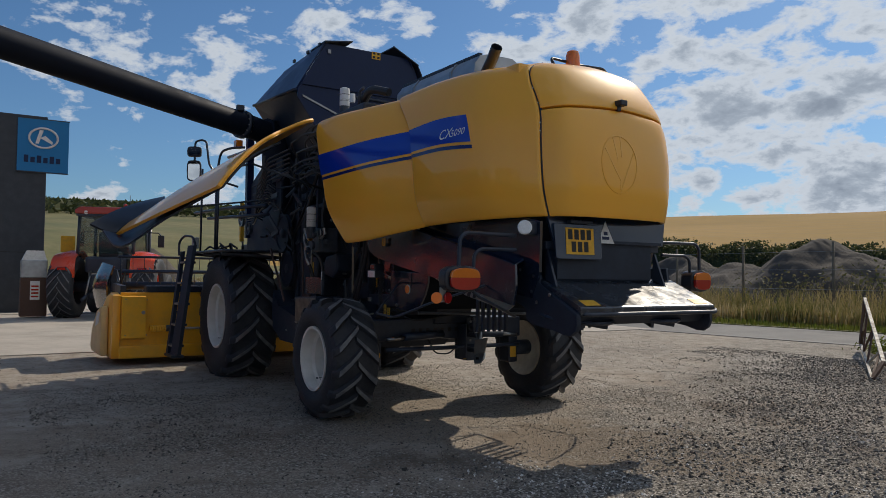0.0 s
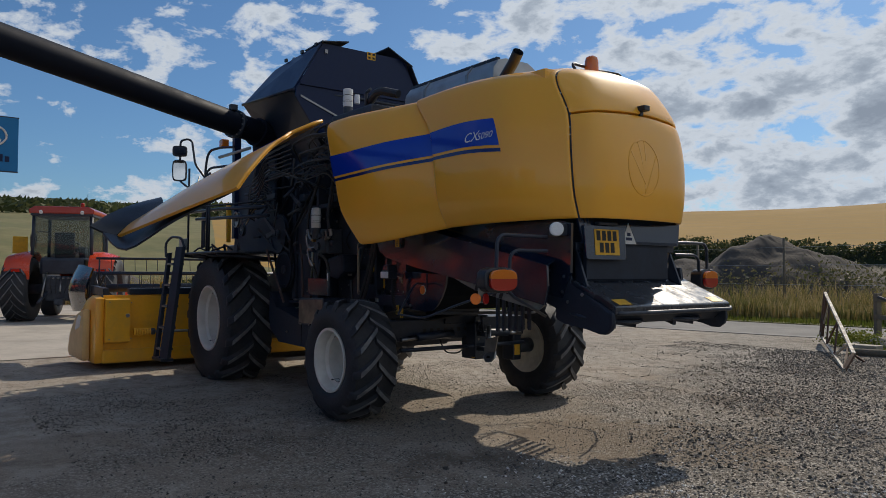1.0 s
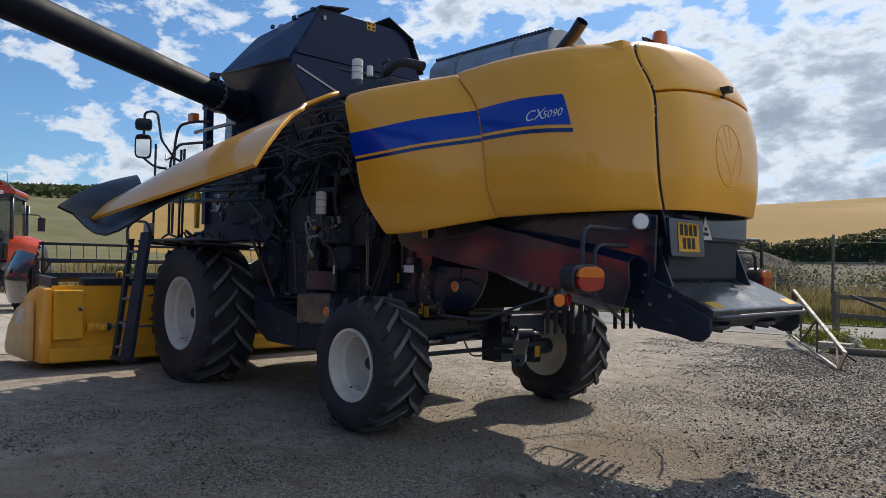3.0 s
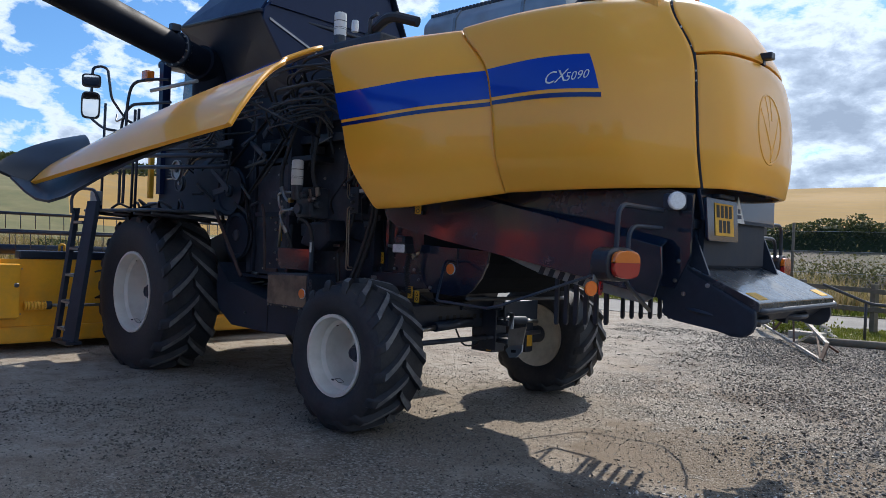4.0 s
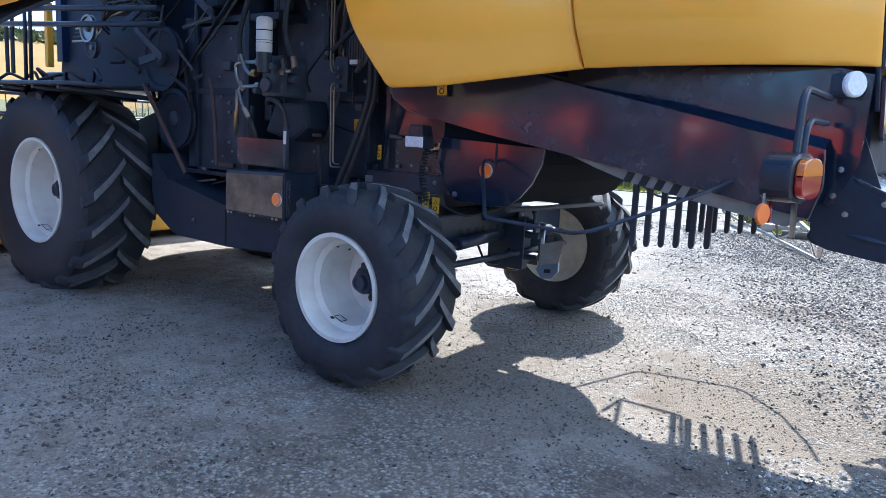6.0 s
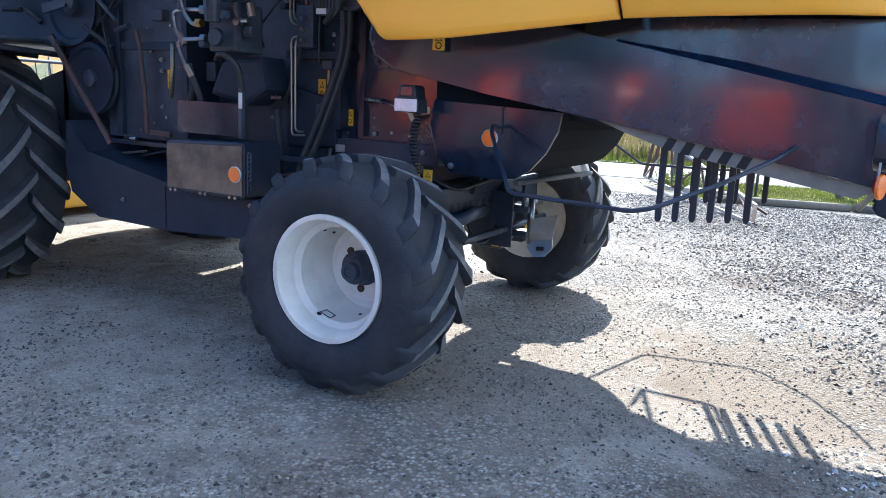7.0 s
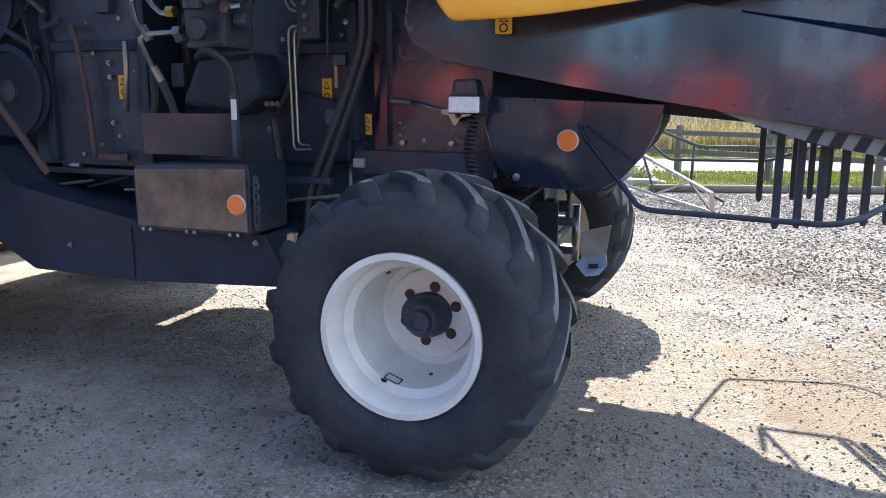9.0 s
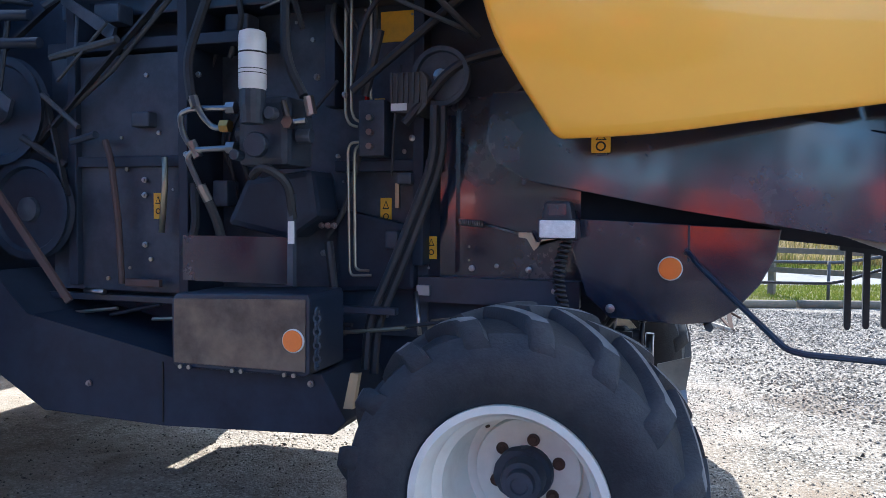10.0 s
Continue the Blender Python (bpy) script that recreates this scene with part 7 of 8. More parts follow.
part("coupling", turned([(0, 0), (0.05, 0), (0.05, 0.05), (0.035, 0.06), (0.035, 0.12), (0, 0.125)], toward((0.22, 1.44, 0.86), (1, -0.2, 0.1)), 12), M_MACHINE, hitch)
part("reflector", blk(0.206, 0.210, 1.412, 1.44, 0.80, 0.83), M_RED_LENS, hitch, "small red reflector")
part("side_plate", blk(0.14, 0.30, 1.325, 1.342, 0.54, 0.90, bevel=0.004), M_BLACK, hitch)
part("hitch_pin", pipe([(0.38, 1.45, 0.56), (0.38, 1.45, 0.88)], 0.022, 10), M_STEEL, hitch)
part("lever", pipe([(0.34, 1.40, 0.80), (0.345, 1.38, 0.95)], 0.012, 8), M_BLACK, hitch)
part("lever_knob", turned([(0, 0), (0.018, 0.004), (0.022, 0.02), (0.014, 0.04), (0, 0.044)], toward((0.345, 1.38, 0.94), (0, 0, 1)), 12), M_PLASTIC, hitch, smooth=True)
part("hitch_plate", sheet([(0.42, 1.36, 0.74), (0.58, 1.40, 0.78), (0.56, 1.38, 0.62), (0.43, 1.34, 0.60)], 0.012, (0, 1, 0)), M_WORN, hitch, "bent grey metal plate")
foot = part("hitch_foot", sheet([(0.40, 1.35, 0.56), (0.46, 1.33, 0.50), (0.53, 1.34, 0.51), (0.57, 1.36, 0.56), (0.56, 1.38, 0.62), (0.45, 1.38, 0.615)], 0.02, (0, 1, 0)), M_GALV, hitch, "pale grey spoon-shaped metal foot with a dark mark")
part("mark", sheet([(0.475, 1.333, 0.545), (0.525, 1.337, 0.55), (0.523, 1.340, 0.575), (0.475, 1.337, 0.570)], 0.001, (0, -1, 0)), M_PRINT, foot)
part("label", blk(0.125, 0.180, 1.416, 1.419, 0.515, 0.635), M_LABEL_Y, hitch, "yellow warning label")
part("mark", plate([(0.132, 0.585), (0.173, 0.585), (0.1525, 0.625)], 1.4145, 1.4157), M_PRINT, hitch)
part("mark", blk(0.135, 0.170, 1.4145, 1.4157, 0.525, 0.560), M_PRINT, hitch)
part("cable", pipe([(0.16, 0.95, 0.74), (0.20, 1.00, 0.60), (0.20, 1.18, 0.585), (0.20, 1.30, 0.68)], 0.008, 6, 0.06), M_HOSE, combine, "hanging black cable")
part("cross_bar", pipe([(0.62, 0.55, 1.05), (0.62, 1.90, 1.02)], 0.016, 8), M_CASTGREY, combine, "bright steel cross bar")
for k in range(5):
    pipes([[(-0.2 + 0.05 * k, 0.62, 1.05), (0.05 + 0.03 * k, 0.75, 0.98 - 0.01 * k), (0.12 + 0.03 * k, 1.20, 1.0), (0.10, 1.5, 1.05)]], 0.011, M_HOSE, 0.1)
for z, y in ((1.03, 0.48), (1.0, 0.56)):
    label(0.02 + (y - 0.48), 0.075 + (y - 0.48), 0.49, z - 0.02, z + 0.08)
# front axle and feeder house
part("front_axle", blk(-3.70, -3.36, 0.35, 2.13, 0.66, 0.98, bevel=0.03), M_BLACK, combine)
part("feeder_house", plate([(-3.2, 1.55), (-3.2, 0.95), (-5.05, 0.35), (-5.05, 1.0)], 0.72, 1.76), M_BLACK, combine)

# more fittings on the valve block and the wall
for p, d, r, h in (((-1.09, 0.16, 1.74), (0, -1, 0), 0.05, 0.03), ((-1.17, 0.16, 1.70), (0, -1, 0), 0.022, 0.05), ((-1.02, 0.16, 1.86), (0, -1, 0), 0.025, 0.04), ((-0.96, 0.25, 1.78), (1, 0, 0), 0.03, 0.06), ((-1.22, 0.3, 1.80), (-1, 0, 0), 0.03, 0.05)):
    part("port", disc(p, d, r, h, 16, 0.004), M_MACHINE, combine)
part("hose_arch", pipe([(-1.14, 0.20, 1.62), (-1.06, 0.14, 1.66), (-0.98, 0.20, 1.60), (-0.98, 0.24, 1.45)], 0.018, 8, 0.06), M_HOSE, combine, smooth=True)
for k in range(38):
    x, z = rng.uniform(-2.35, -0.1), rng.uniform(1.0, 2.4)
    y = 0.452 if x < -1.68 and 1.12 < z < 2.18 else 0.696
    r = rng.choice((0.006, 0.008, 0.011))
    part("bolt", turned([(0, 0), (r, 0), (r, r * 0.7), (0, r * 0.9)], toward((x, y, z), (0, -1, 0)), 7), M_STEEL if k % 3 else M_PIPE, combine)
for k in range(9):
    x = -2.30 + 0.24 * k
    pipes([[(x, 0.44, 0.98 + 0.02 * math.sin(k * 3)), (x + 0.30, 0.42, 1.02 + 0.03 * math.sin(k * 2))]], 0.009, M_HOSE if k % 2 else M_PIPE, 0)
part("angle_rail", blk(-2.40, -0.60, 0.40, 0.44, 1.055, 1.085, bevel=0.004), M_BLACK, combine)
part("cross_member", blk(-2.40, -0.20, 0.52, 0.70, 2.40, 2.48, bevel=0.01), M_BLACK, combine)
part("rod", pipe([(-1.25, 0.45, 2.36), (-1.02, 0.45, 2.43)], 0.008, 6), M_STEEL, combine)
part("rod", pipe([(-0.62, 0.45, 2.52), (-0.28, 0.48, 2.18)], 0.014, 6), M_HOSE, combine)
part("rod", pipe([(-0.75, 0.50, 2.42), (-0.33, 0.52, 2.22)], 0.010, 6), M_CASTGREY, combine)

# hoses, brackets and frames behind the platform and on the open wall
for k in range(9):
    z = 2.32 + 0.034 * k
    pipes([[(-3.30, 0.30, z - 0.16), (-3.18, 0.16, z - 0.12), (-3.05, 0.14, z + 0.02), (-2.62, 0.14, z + 0.03), (-2.50, 0.20, z - 0.05)]], 0.009, M_CASTGREY if k % 3 == 1 else M_HOSE, 0.05)
for k in range(34):
    x, z = rng.uniform(-3.45, -2.05), rng.uniform(1.78, 2.75)
    y = rng.uniform(0.16, 0.40)
    l, a = rng.uniform(0.12, 0.45), rng.choice((0.0, 0.15, 1.57, 0.7, -0.6))
    p, q = Vector((x, y, z)), Vector((x + l * math.cos(a), y + rng.uniform(-0.05, 0.08), z + l * math.sin(a)))
    if k % 4 == 0:
        part("bracket", sheet([p, q, q + Vector((0.02, 0, 0.06)), p + Vector((-0.02, 0, 0.06))], 0.02, (0, 1, 0)), M_MACHINE, combine)
    else:
        pipes([[p, q]], rng.choice((0.008, 0.012, 0.018)), (M_HOSE, M_MACHINE, M_CASTGREY)[k % 3], 0)
for x, z0, z1 in ((-2.28, 1.12, 2.70), (-1.66, 1.10, 2.85), (-1.02, 1.95, 2.90), (-0.60, 1.25, 2.60)):
    part("frame_post", blk(x, x + 0.05, 0.42 if x < -1.6 else 0.60, 0.70, z0, z1, bevel=0.006), M_DARK, combine)
for x0, x1, z in ((-2.40, -1.30, 2.22), (-1.64, -0.62, 2.62), (-2.30, -1.66, 1.68), (-0.98, -0.50, 1.66)):
    part("frame_rail", blk(x0, x1, 0.43 if x1 < -1.2 else 0.62, 0.70, z, z + 0.05, bevel=0.006), M_DARK, combine)
for k in range(16):
    x, z = rng.uniform(-1.62, -0.62), rng.uniform(1.30, 2.60)
    y = rng.uniform(0.52, 0.66)
    pipes([[(x, y, z), (x + rng.uniform(-0.10, 0.14), y - 0.05, z + rng.uniform(0.10, 0.30)), (x + rng.uniform(-0.05, 0.20), y, z + rng.uniform(0.3, 0.5))]], rng.choice((0.006, 0.009, 0.013)), M_HOSE if k % 4 else M_CASTGREY, 0.08)
for x, y, z, w, h in ((-1.90, 0.40, 1.86, 0.10, 0.07), (-1.55, 0.52, 1.50, 0.08, 0.12), (-0.66, 0.56, 1.60, 0.07, 0.05), (-2.10, 0.40, 2.34, 0.14, 0.09), (-1.50, 0.55, 2.30, 0.12, 0.08), (-0.72, 0.58, 1.32, 0.06, 0.08)):
    part("junction_box", blk(x, x + w, y, y + 0.10, z, z + h, bevel=0.010), M_MACHINE, combine)

# ---- the cutting header in front of the combine ----
header = root("cutting_header", -5.8, 1.24, 0.0, "yellow grain cutting header fitted to the combine", "header")
part("back_sheet", blk(-5.24, -5.20, -1.22, 3.72, 0.24, 1.10, bevel=0.006), M_YELLOW_OLD, header, "yellow painted back sheet")
part("top_beam", blk(-5.36, -5.18, -0.86, 3.72, 1.10, 1.20, bevel=0.02), M_BLACK, header, "black top beam")
part("bottom_beam", blk(-5.50, -5.16, -1.24, 3.72, 0.10, 0.30, bevel=0.03), M_YELLOW_OLD, header)
part("floor", plate([(-5.2, 0.30), (-6.5, 0.14), (-6.5, 0.10), (-5.2, 0.10)], -1.2, 3.7), M_YELLOW_OLD, header)
end_pts = [(-5.14, 1.06), (-5.40, 1.10), (-5.80, 1.02), (-6.30, 0.80), (-6.62, 0.50), (-6.70, 0.24), (-6.66, 0.10), (-5.20, 0.10), (-5.14, 0.34)]
part("end_panel", plate(end_pts, -1.34, -1.22, bevel=0.035), M_YELLOW, header, "yellow moulded header end panel", smooth=True)
part("end_panel", plate(end_pts, 3.70, 3.82, bevel=0.03), M_YELLOW, header)
part("divider", prism(bmesh.new(), [(-5.45, 0.90), (-5.95, 0.80), (-6.40, 0.52), (-6.55, 0.25), (-6.50, 0.12), (-5.45, 0.12)], -1.46, -1.34, "y", 0.06), M_PALE_YELLOW, header, "pale yellow-brown crop divider", smooth=True)
part("scuffed_label", plate([(-5.62, 0.62), (-5.50, 0.78), (-5.66, 0.80), (-5.86, 0.70), (-5.92, 0.56), (-5.80, 0.58)], -1.466, -1.4605), M_LABEL_W, header, "scuffed pale label")
dbox = part("drive_box", plate([(-5.19, 1.05), (-5.05, 1.04), (-5.05, 0.42), (-5.19, 0.38)], -1.22, -0.88, bevel=0.008), M_YELLOW_OLD, header, "yellow drive cover with a lock")
part("lock", disc((-5.05, -0.92, 0.80), (1, 0, 0), 0.028, 0.012, 14, 0.003), M_STEEL, dbox)
for y, z in ((-1.17, 1.00), (-0.87, 0.99), (-1.17, 0.46), (-0.87, 0.46)):
    part("bolt", disc((-5.05, y, z), (1, 0, 0), 0.009, 0.006, 8), M_STEEL, dbox)
bm = bmesh.new()
lathe(bm, [(0.045 + 0.014 * (k % 2), 0.0 + 0.018 * k) for k in range(14)], toward((-5.10, -0.82, 0.55), (0, 1, 0)), 16)
part("bellows", bm, M_YELLOW_OLD, header, "ribbed yellow shaft cover")
part("shaft", pipe([(-5.10, -0.58, 0.55), (-5.10, 0.55, 0.53)], 0.020, 10), M_STEEL, header, "steel drive shaft")
part("shaft_joint", pipe([(-5.10, -0.60, 0.55), (-5.10, -0.52, 0.55)], 0.05, 12), M_MACHINE, header)
for k in range(4):
    loop = [(-5.15, 0.02 + 0.03 * k, 0.62), (-5.02, 0.10 + 0.02 * k, 0.70), (-5.0, 0.18, 0.86 + 0.02 * k), (-5.10, 0.10, 0.98), (-5.15, 0.0, 0.95)]
    part("hose", pipe(loop, 0.012, 6, 0.08), M_HOSE, header)
part("lift_eye", pipe([(-5.24, -0.40, 1.20), (-5.24, -0.40, 1.28), (-5.24, -0.34, 1.28), (-5.24, -0.34, 1.20)], 0.016, 6, 0.02), M_YELLOW_OLD, header)
reel = part("reel", pipe([(-6.35, -1.1, 1.18), (-6.35, 3.6, 1.18)], 0.07, 12), M_BLACK, header, "black reel with tine bars")
for k in range(6):
    a = k * math.pi / 3 + 0.5
    x, z = -6.35 + 0.48 * math.cos(a), 1.18 + 0.48 * math.sin(a)
    tb = part("tine_bar", pipe([(x, -1.1, z), (x, 3.6, z)], 0.020, 8), M_BLACK, reel)
    for j in range(26):
        y = -1.05 + j * 0.18
        part("tine", pipe([(x, y, z), (x + 0.03, y, z - 0.20)], 0.006, 4), M_MACHINE, tb)
for y in (-1.05, 1.24, 3.5):
    for k in range(6):
        a = k * math.pi / 3 + 0.5
        part("spoke", pipe([(-6.35, y, 1.18), (-6.35 + 0.48 * math.cos(a), y, 1.18 + 0.48 * math.sin(a))], 0.015, 6), M_BLACK, reel)
GUARD = [[(-6.20, -1.24, 0.84), (-6.10, -1.30, 1.15), (-6.00, -1.22, 1.50)], [(-6.75, -1.34, 0.80), (-6.70, -1.42, 1.18), (-6.60, -1.30, 1.56)], [(-7.30, -1.26, 0.83), (-7.40, -1.32, 1.12), (-7.30, -1.22, 1.46)]]
part("reel_guard", shell(GUARD, 14, 10, 0.03), M_SHEET, header, "glossy black reel drive guard", smooth=True)
part("reel_guard_back", blk(-7.25, -6.10, -1.24, -1.14, 0.86, 1.46, bevel=0.03), M_BLACK, header)
part("reel_arm", plate([(-5.25, 1.20), (-6.35, 1.24), (-6.35, 1.12), (-5.25, 1.08)], -1.22, -1.14), M_BLACK, header)


# ---- tractors ----
def build_tractor(x, y):
    """A tractor seen from behind, its rear axle at (x, y), pointing along -x."""
    t = root("tractor", x, y, 0.0, "orange-red farm tractor with glazed cab parked on concrete", "tractor", "parked tractors")

    def p(name, bm, mat, parent=t, label="", smooth=False):
        bmesh.ops.translate(bm, vec=(x, y, 0), verts=bm.verts)
        return part(name, bm, mat, parent, label, smooth)
    for s in (-1, 1):
        bm = tyre_mesh(0.86, 0.64, 0.48, 0, s * 1.07, 0.86)
        ty = p("rear_tyre", bm, M_TYRE, t, "large black tractor tyre", True)
        for side, ph in ((1, 0.0), (-1, 0.5)):
            bm = bmesh.new()
            for k in range(20):
                lug_mesh(bm, 0.85, 0.64, 2 * math.pi * (k + ph) / 20, side, 0.55, 0, s * 1.07, 0.86, 0.05, 0.055, 7)
            p("tread", bm, (M_LUG, M_TYRE), ty)
        p("rear_rim", turned([(0.48, 0.20), (0.44, 0.18), (0.40, 0.0), (0.16, 0.04), (0, 0.06)], Matrix.Translation((0, s * 1.03, 0.86)) @ Matrix.Rotation(radians(-90 * s), 4, "X"), 28), M_RED, t, "orange-red wheel rim", True)
        bm = tyre_mesh(0.62, 0.42, 0.33, -2.45, s * 0.95, 0.62)
        p("front_tyre", bm, M_TYRE, t, "", True)
        p("front_rim", turned([(0.33, 0.18), (0.29, 0.15), (0.26, 0.0), (0, 0.03)], Matrix.Translation((-2.45, s * 0.95, 0.62)) @ Matrix.Rotation(radians(-90 * s), 4, "X"), 24), M_RED, t, "", True)
        fen = [[(0.72, s * 0.70, 1.12), (0.72, s * 1.0, 1.10), (0.70, s * 1.30, 1.06)], [(0.62, s * 0.70, 1.66), (0.62, s * 1.0, 1.66), (0.60, s * 1.32, 1.58)], [(0.0, s * 0.70, 1.86), (0.0, s * 1.0, 1.86), (0.0, s * 1.34, 1.76)], [(-0.62, s * 0.70, 1.62), (-0.62, s * 1.0, 1.62), (-0.62, s * 1.30, 1.54)]]
        p("fender", shell(fen, 16, 6, 0.03, outward=(0, 0, 1)), M_RED, t, "orange-red rear fender", True)
        lampb = p("rear_lamp", blk(0.66, 0.74, s * 1.02 - 0.12, s * 1.02 + 0.12, 1.30, 1.40, bevel=0.01), M_PLASTIC, t)
        p("lens", blk(0.741, 0.75, s * 1.02 - 0.10, s * 1.02 + 0.10, 1.315, 1.385), M_RED_LENS, lampb)
        p("lift_arm", pipe([(0.35, s * 0.35, 0.80), (0.95, s * 0.42, 0.52)], 0.04, 8), M_BLACK)
        p("lift_rod", pipe([(0.45, s * 0.36, 1.30), (0.72, s * 0.40, 0.64)], 0.028, 8), M_STEEL)
        for xx, zz in ((0.42, 1.75), (-1.15, 1.62)):
            p("cab_pillar", pipe([(xx, s * 0.72, zz), (xx * 0.95 - 0.02, s * 0.70, 2.86)], 0.045, 8), M_BLACK, t)
        p("side_glass", sheet([(0.40, s * 0.73, 1.80), (-1.13, s * 0.73, 1.66), (-1.08, s * 0.71, 2.84), (0.37, s * 0.71, 2.84)], 0.008, (0, s, 0)), M_GLASS, t)
        arm = p("mirror_arm", pipe([(-1.10, s * 0.72, 2.45), (-1.15, s * 1.05, 2.45), (-1.15, s * 1.12, 2.36)], 0.016, 6, 0.04), M_BLACK, t)
        p("mirror", blk(-1.19, -1.13, s * 1.12 - 0.09, s * 1.12 + 0.09, 2.02, 2.38, bevel=0.02), M_PLASTIC, arm)
        p("roof_lamp", disc((0.50, s * 0.50, 2.90), (1, 0, -0.15), 0.055, 0.05, 14, 0.01), M_LAMP, t)
    p("roof", prism(bmesh.new(), [(-0.78, 2.86), (-0.80, 2.96), (-0.66, 3.05), (0.66, 3.05), (0.80, 2.96), (0.78, 2.86)], -1.35, 0.55, "x", 0.03), M_ROOF, t, "dark red cab roof")
    p("roof_lining", blk(-1.30, 0.50, -0.76, 0.76, 2.80, 2.865, bevel=0.01), M_BLACK)
    p("rear_glass", sheet([(0.43, -0.70, 1.78), (0.43, 0.70, 1.78), (0.40, 0.68, 2.82), (0.40, -0.68, 2.82)], 0.008, (1, 0, 0)), M_GLASS)
    p("windscreen", sheet([(-1.16, -0.70, 1.66), (-1.16, 0.70, 1.66), (-1.10, 0.68, 2.82), (-1.10, -0.68, 2.82)], 0.008, (-1, 0, 0)), M_GLASS)
    p("cab_floor", blk(-1.15, 0.40, -0.55, 0.55, 1.25, 1.70, bevel=0.08), M_BLACK)
    seat = p("seat", blk(-0.35, 0.15, -0.26, 0.26, 1.66, 1.86, bevel=0.05), M_PLASTIC)
    p("backrest", blk(0.10, 0.24, -0.25, 0.25, 1.82, 2.38, bevel=0.05), M_PLASTIC, seat)
    p("steering_wheel", turned([(0.17, -0.012), (0.195, -0.012), (0.195, 0.012), (0.17, 0.012)], toward((-0.72, 0, 2.05), (0.6, 0, 1)), 20, closed=True), M_BLACK)
    p("dashboard", blk(-1.10, -0.80, -0.30, 0.30, 1.66, 2.02, bevel=0.05), M_BLACK)
    p("gearbox", blk(-1.3, 0.42, -0.40, 0.40, 0.55, 1.20, bevel=0.06), M_MACHINE)
    p("rear_axle", pipe([(0, -1.0, 0.86), (0, 1.0, 0.86)], 0.14, 14), M_MACHINE)
    p("front_axle", pipe([(-2.45, -0.9, 0.62), (-2.45, 0.9, 0.62)], 0.10, 12), M_MACHINE)
    p("bonnet", prism(bmesh.new(), [(-0.42, 0.95), (-0.45, 1.45), (-0.34, 1.66), (0.34, 1.66), (0.45, 1.45), (0.42, 0.95)], -3.15, -1.18, "x", 0.05), M_RED, t, "orange-red bonnet")
    p("exhaust", pipe([(-1.35, 0.72, 1.30), (-1.35, 0.76, 2.70)], 0.05, 12), M_BLACK)
    p("hitch", blk(0.42, 0.70, -0.10, 0.10, 0.45, 0.62, bevel=0.02), M_MACHINE)
    p("top_link", pipe([(0.44, 0, 1.12), (0.66, 0.02, 0.80)], 0.030, 8), M_STEEL)
    for k in range(4):
        p("coupler", pipe([(0.40, -0.18 + 0.12 * k, 1.15), (0.52, -0.18 + 0.12 * k, 1.15)], 0.022, 8), M_STEEL)
        p("hose", pipe([(0.50, -0.22 + 0.12 * k, 1.20), (0.58, -0.25 + 0.15 * k, 1.02), (0.55, -0.20 + 0.1 * k, 0.75)], 0.012, 6, 0.08), M_HOSE)
    p("aerial", pipe([(0.2, 0.55, 3.05), (0.22, 0.56, 3.42)], 0.006, 5), M_BLACK)
    p("beacon", turned([(0, 0), (0.05, 0), (0.055, 0.10), (0.03, 0.13), (0, 0.135)], Matrix.Translation((0.3, 0.45, 3.04)), 14), M_RED_LENS, t, "", True)
    return t


tractor = build_tractor(-17.66, 0.385)
tractor.rotation_euler.z = radians(-23)
tractor.scale = (1.09, 1.09, 1.09)
# unseen tractor copies across the yard, added to redden the black sheets' reflections
for k in range(-4, 6):
    copy_thing(tractor, pose(-10.3 + k * 2.9, -7.6 if k % 2 else -10.2, 0, 0, 0, (90 if k % 2 else -90) + 4 * math.sin(k * 2.0)))

# ---- sign tower and cabinet ----
tower = root("sign_tower", -21.5, -1.9, 0.0, "dark grey dealer sign tower with blue panel", "sign")
part("column", blk(-21.85, -21.35, -2.75, -1.14, 0.0, 6.60, bevel=0.02), M_SIGNGREY, tower, "dark grey clad column")
part("joint", blk(-21.349, -21.345, -2.74, -1.15, 2.0, 2.02), M_PRINT, tower)
panel = part("sign_panel", blk(-21.50, -21.28, -2.02, -0.49, 4.70, 6.50, bevel=0.015), M_SIGNBLUE, tower, "blue sign panel with white oval mark")
part("frame", plate([(-2.03, 4.69), (-0.48, 4.69), (-0.48, 4.72), (-2.03, 4.72)], -21.285, -21.272, "x"), M_SIGNGREY, panel)
part("frame", plate([(-2.03, 6.48), (-0.48, 6.48), (-0.48, 6.51), (-2.03, 6.51)], -21.285, -21.272, "x"), M_SIGNGREY, panel)
bm = bmesh.new()
tube(bm, [(-21.262, -1.26 + 0.425 * math.cos(a), 5.86 + 0.33 * math.sin(a)) for a in (2 * math.pi * k / 36 for k in range(37))], 0.034, 8)
part("oval_mark", bm, M_LABEL_W, panel, "white oval outline")
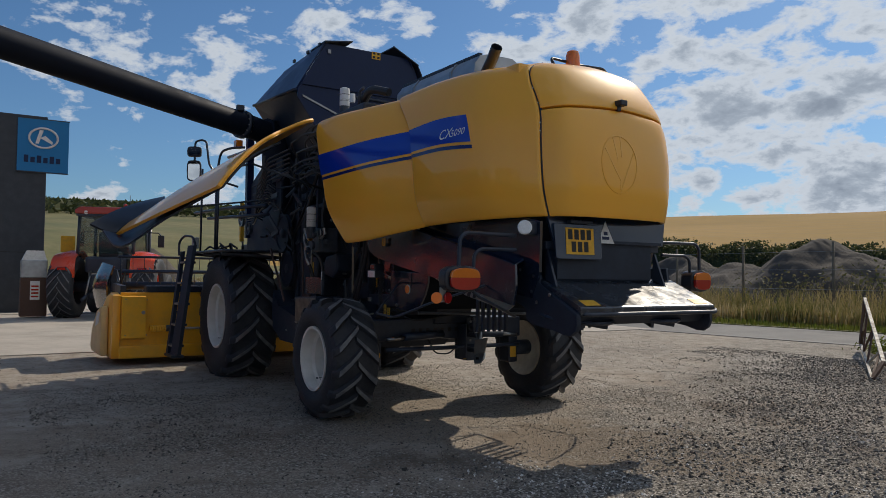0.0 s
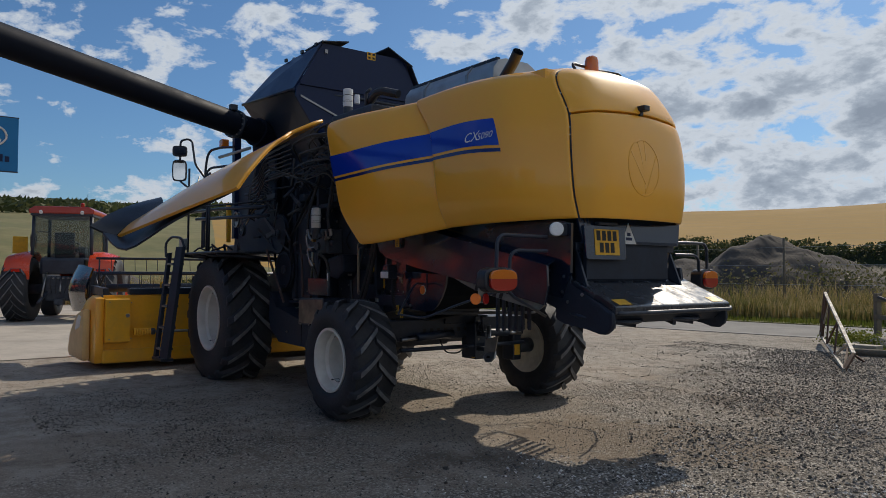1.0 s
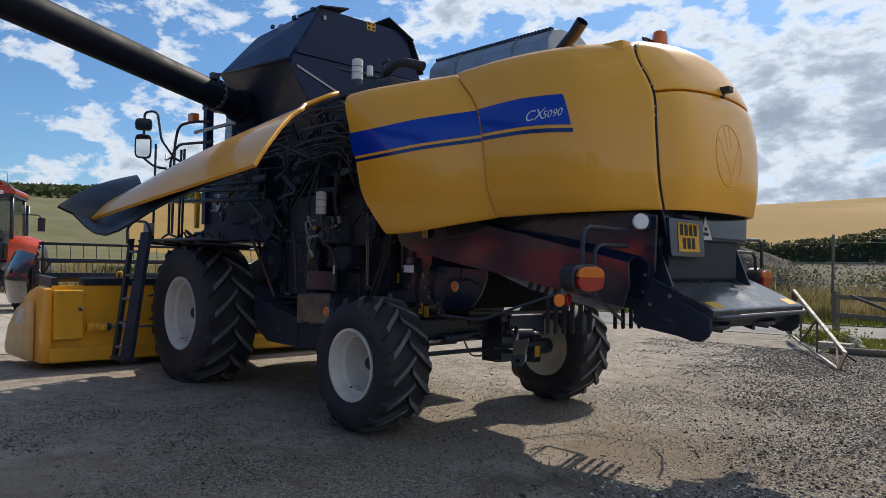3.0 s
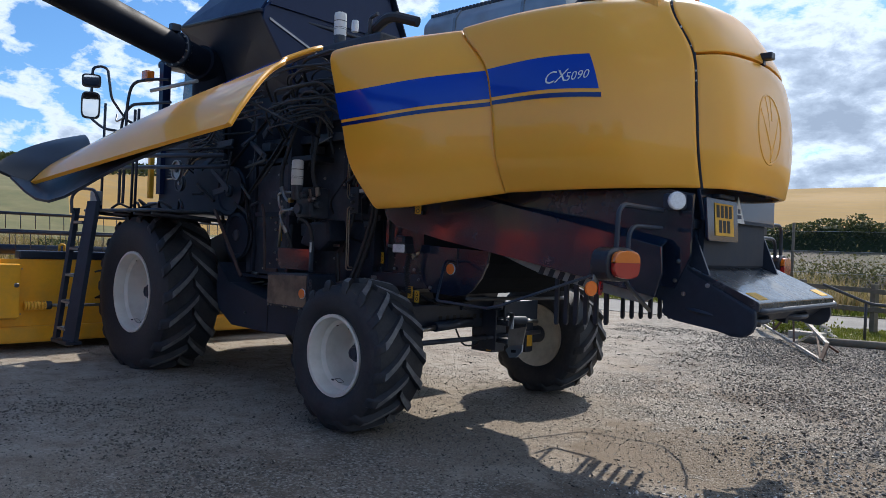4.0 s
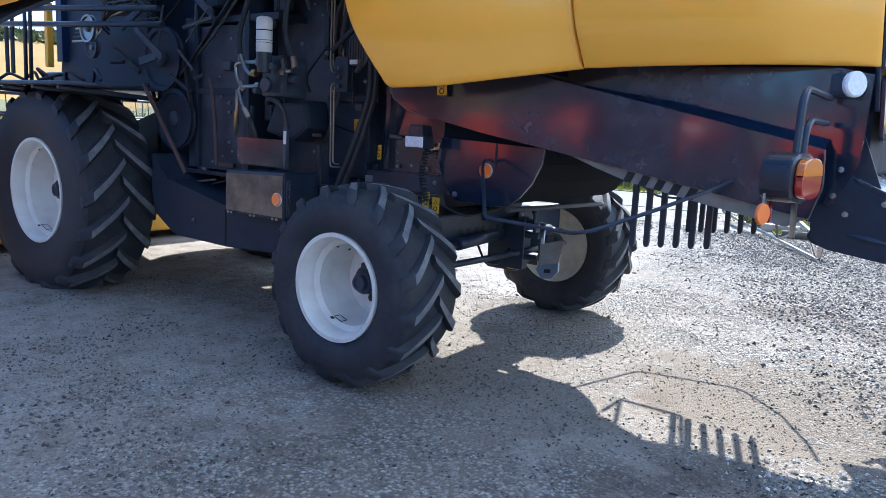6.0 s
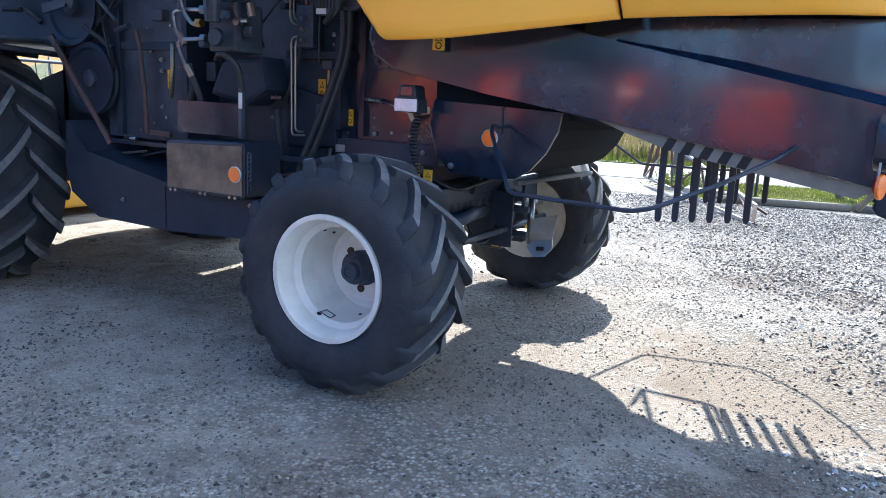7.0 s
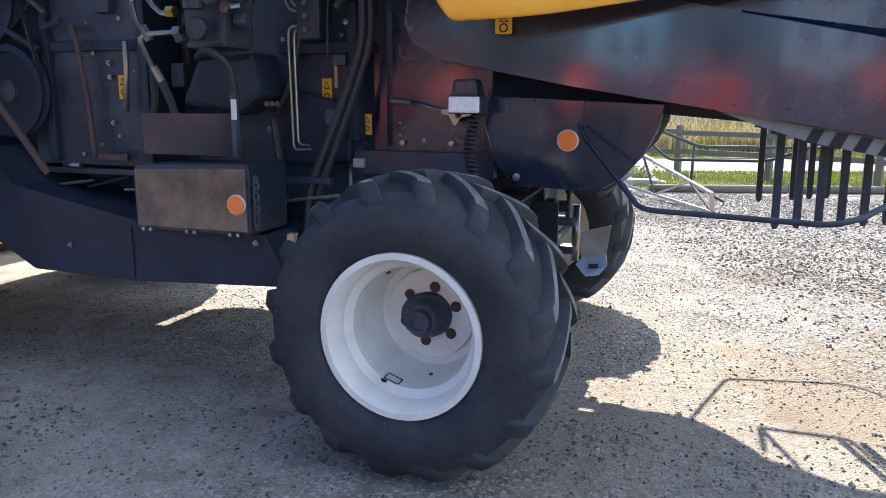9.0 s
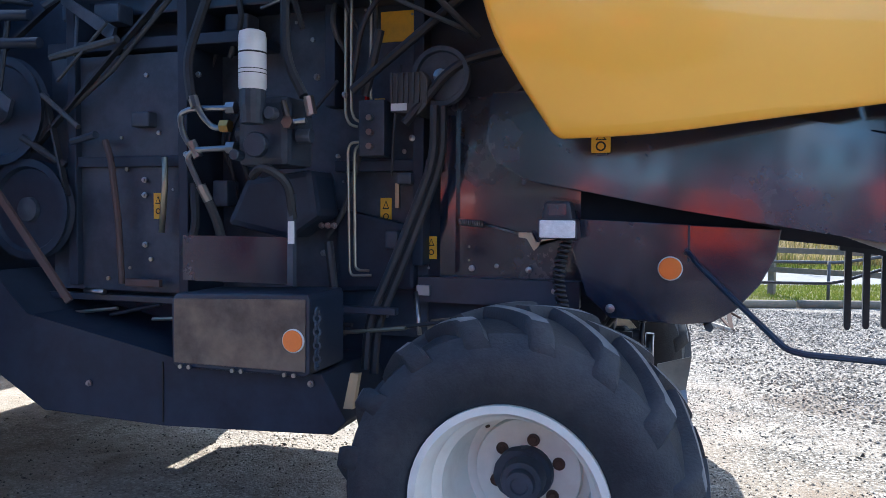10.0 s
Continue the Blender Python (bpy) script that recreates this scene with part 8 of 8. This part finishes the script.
part("mark", plate([(-1.50, 5.66), (-1.40, 5.66), (-1.26, 6.12), (-1.38, 6.12)], -21.272, -21.262, "x"), M_LABEL_W, panel)
part("mark", plate([(-1.36, 5.86), (-1.00, 5.66), (-0.98, 5.74), (-1.20, 5.94)], -21.272, -21.262, "x"), M_LABEL_W, panel)
for k in range(6):
    y = -1.82 + k * 0.19
    part("mark", plate([(y, 5.02), (y + 0.13, 5.02), (y + 0.13, 5.20 if k % 2 else 5.26), (y, 5.20 if k % 2 else 5.26)], -21.279, -21.270, "x"), M_NAVY, panel)
cabinet = root("fuel_cabinet", -18.2, -1.6, 0.0, "grey and dark red cabinet with white notice beside the sign tower", "cabinet")
part("body", blk(-18.6, -18.0, -1.95, -1.25, 0.05, 1.20, bevel=0.03), M_RUST, cabinet, "dark red lower housing")
part("upper", blk(-18.6, -18.02, -1.94, -1.26, 1.20, 1.72, bevel=0.02), M_GALV, cabinet)
part("lid", plate([(-1.92, 1.72), (-1.28, 1.72), (-1.36, 2.0), (-1.80, 2.0)], -18.58, -18.05, "x"), M_LABEL_W, cabinet)
notice = part("notice", blk(-17.998, -17.992, -1.70, -1.45, 0.55, 1.10), M_LABEL_W, cabinet, "white notice with red bars")
for k in range(4):
    part("mark", blk(-17.991, -17.989, -1.67, -1.48, 0.62 + 0.10 * k, 0.67 + 0.10 * k), M_RED_LENS, notice)
board = root("warning_board", -19.0, -0.6, 0.0, "yellow warning board on a thin post", "sign")
part("post", pipe([(-19.0, -0.62, 0), (-19.0, -0.62, 2.2)], 0.03, 8), M_GALV, board)
part("board", blk(-18.98, -18.96, -0.85, -0.45, 2.0, 2.5, bevel=0.004), M_LABEL_Y, board)
# orange cones of another machine behind the header
for x, y in ((-12.5, 2.2), (-13.0, 3.4)):
    thing("traffic_cone", turned([(0, 0.0), (0.19, 0.0), (0.19, 0.03), (0.13, 0.035), (0.03, 0.5), (0, 0.5)], Matrix.Translation((x, y, 0)), 16), M_RED, "small orange-red traffic cone on the concrete", "traffic cone", "traffic cones")
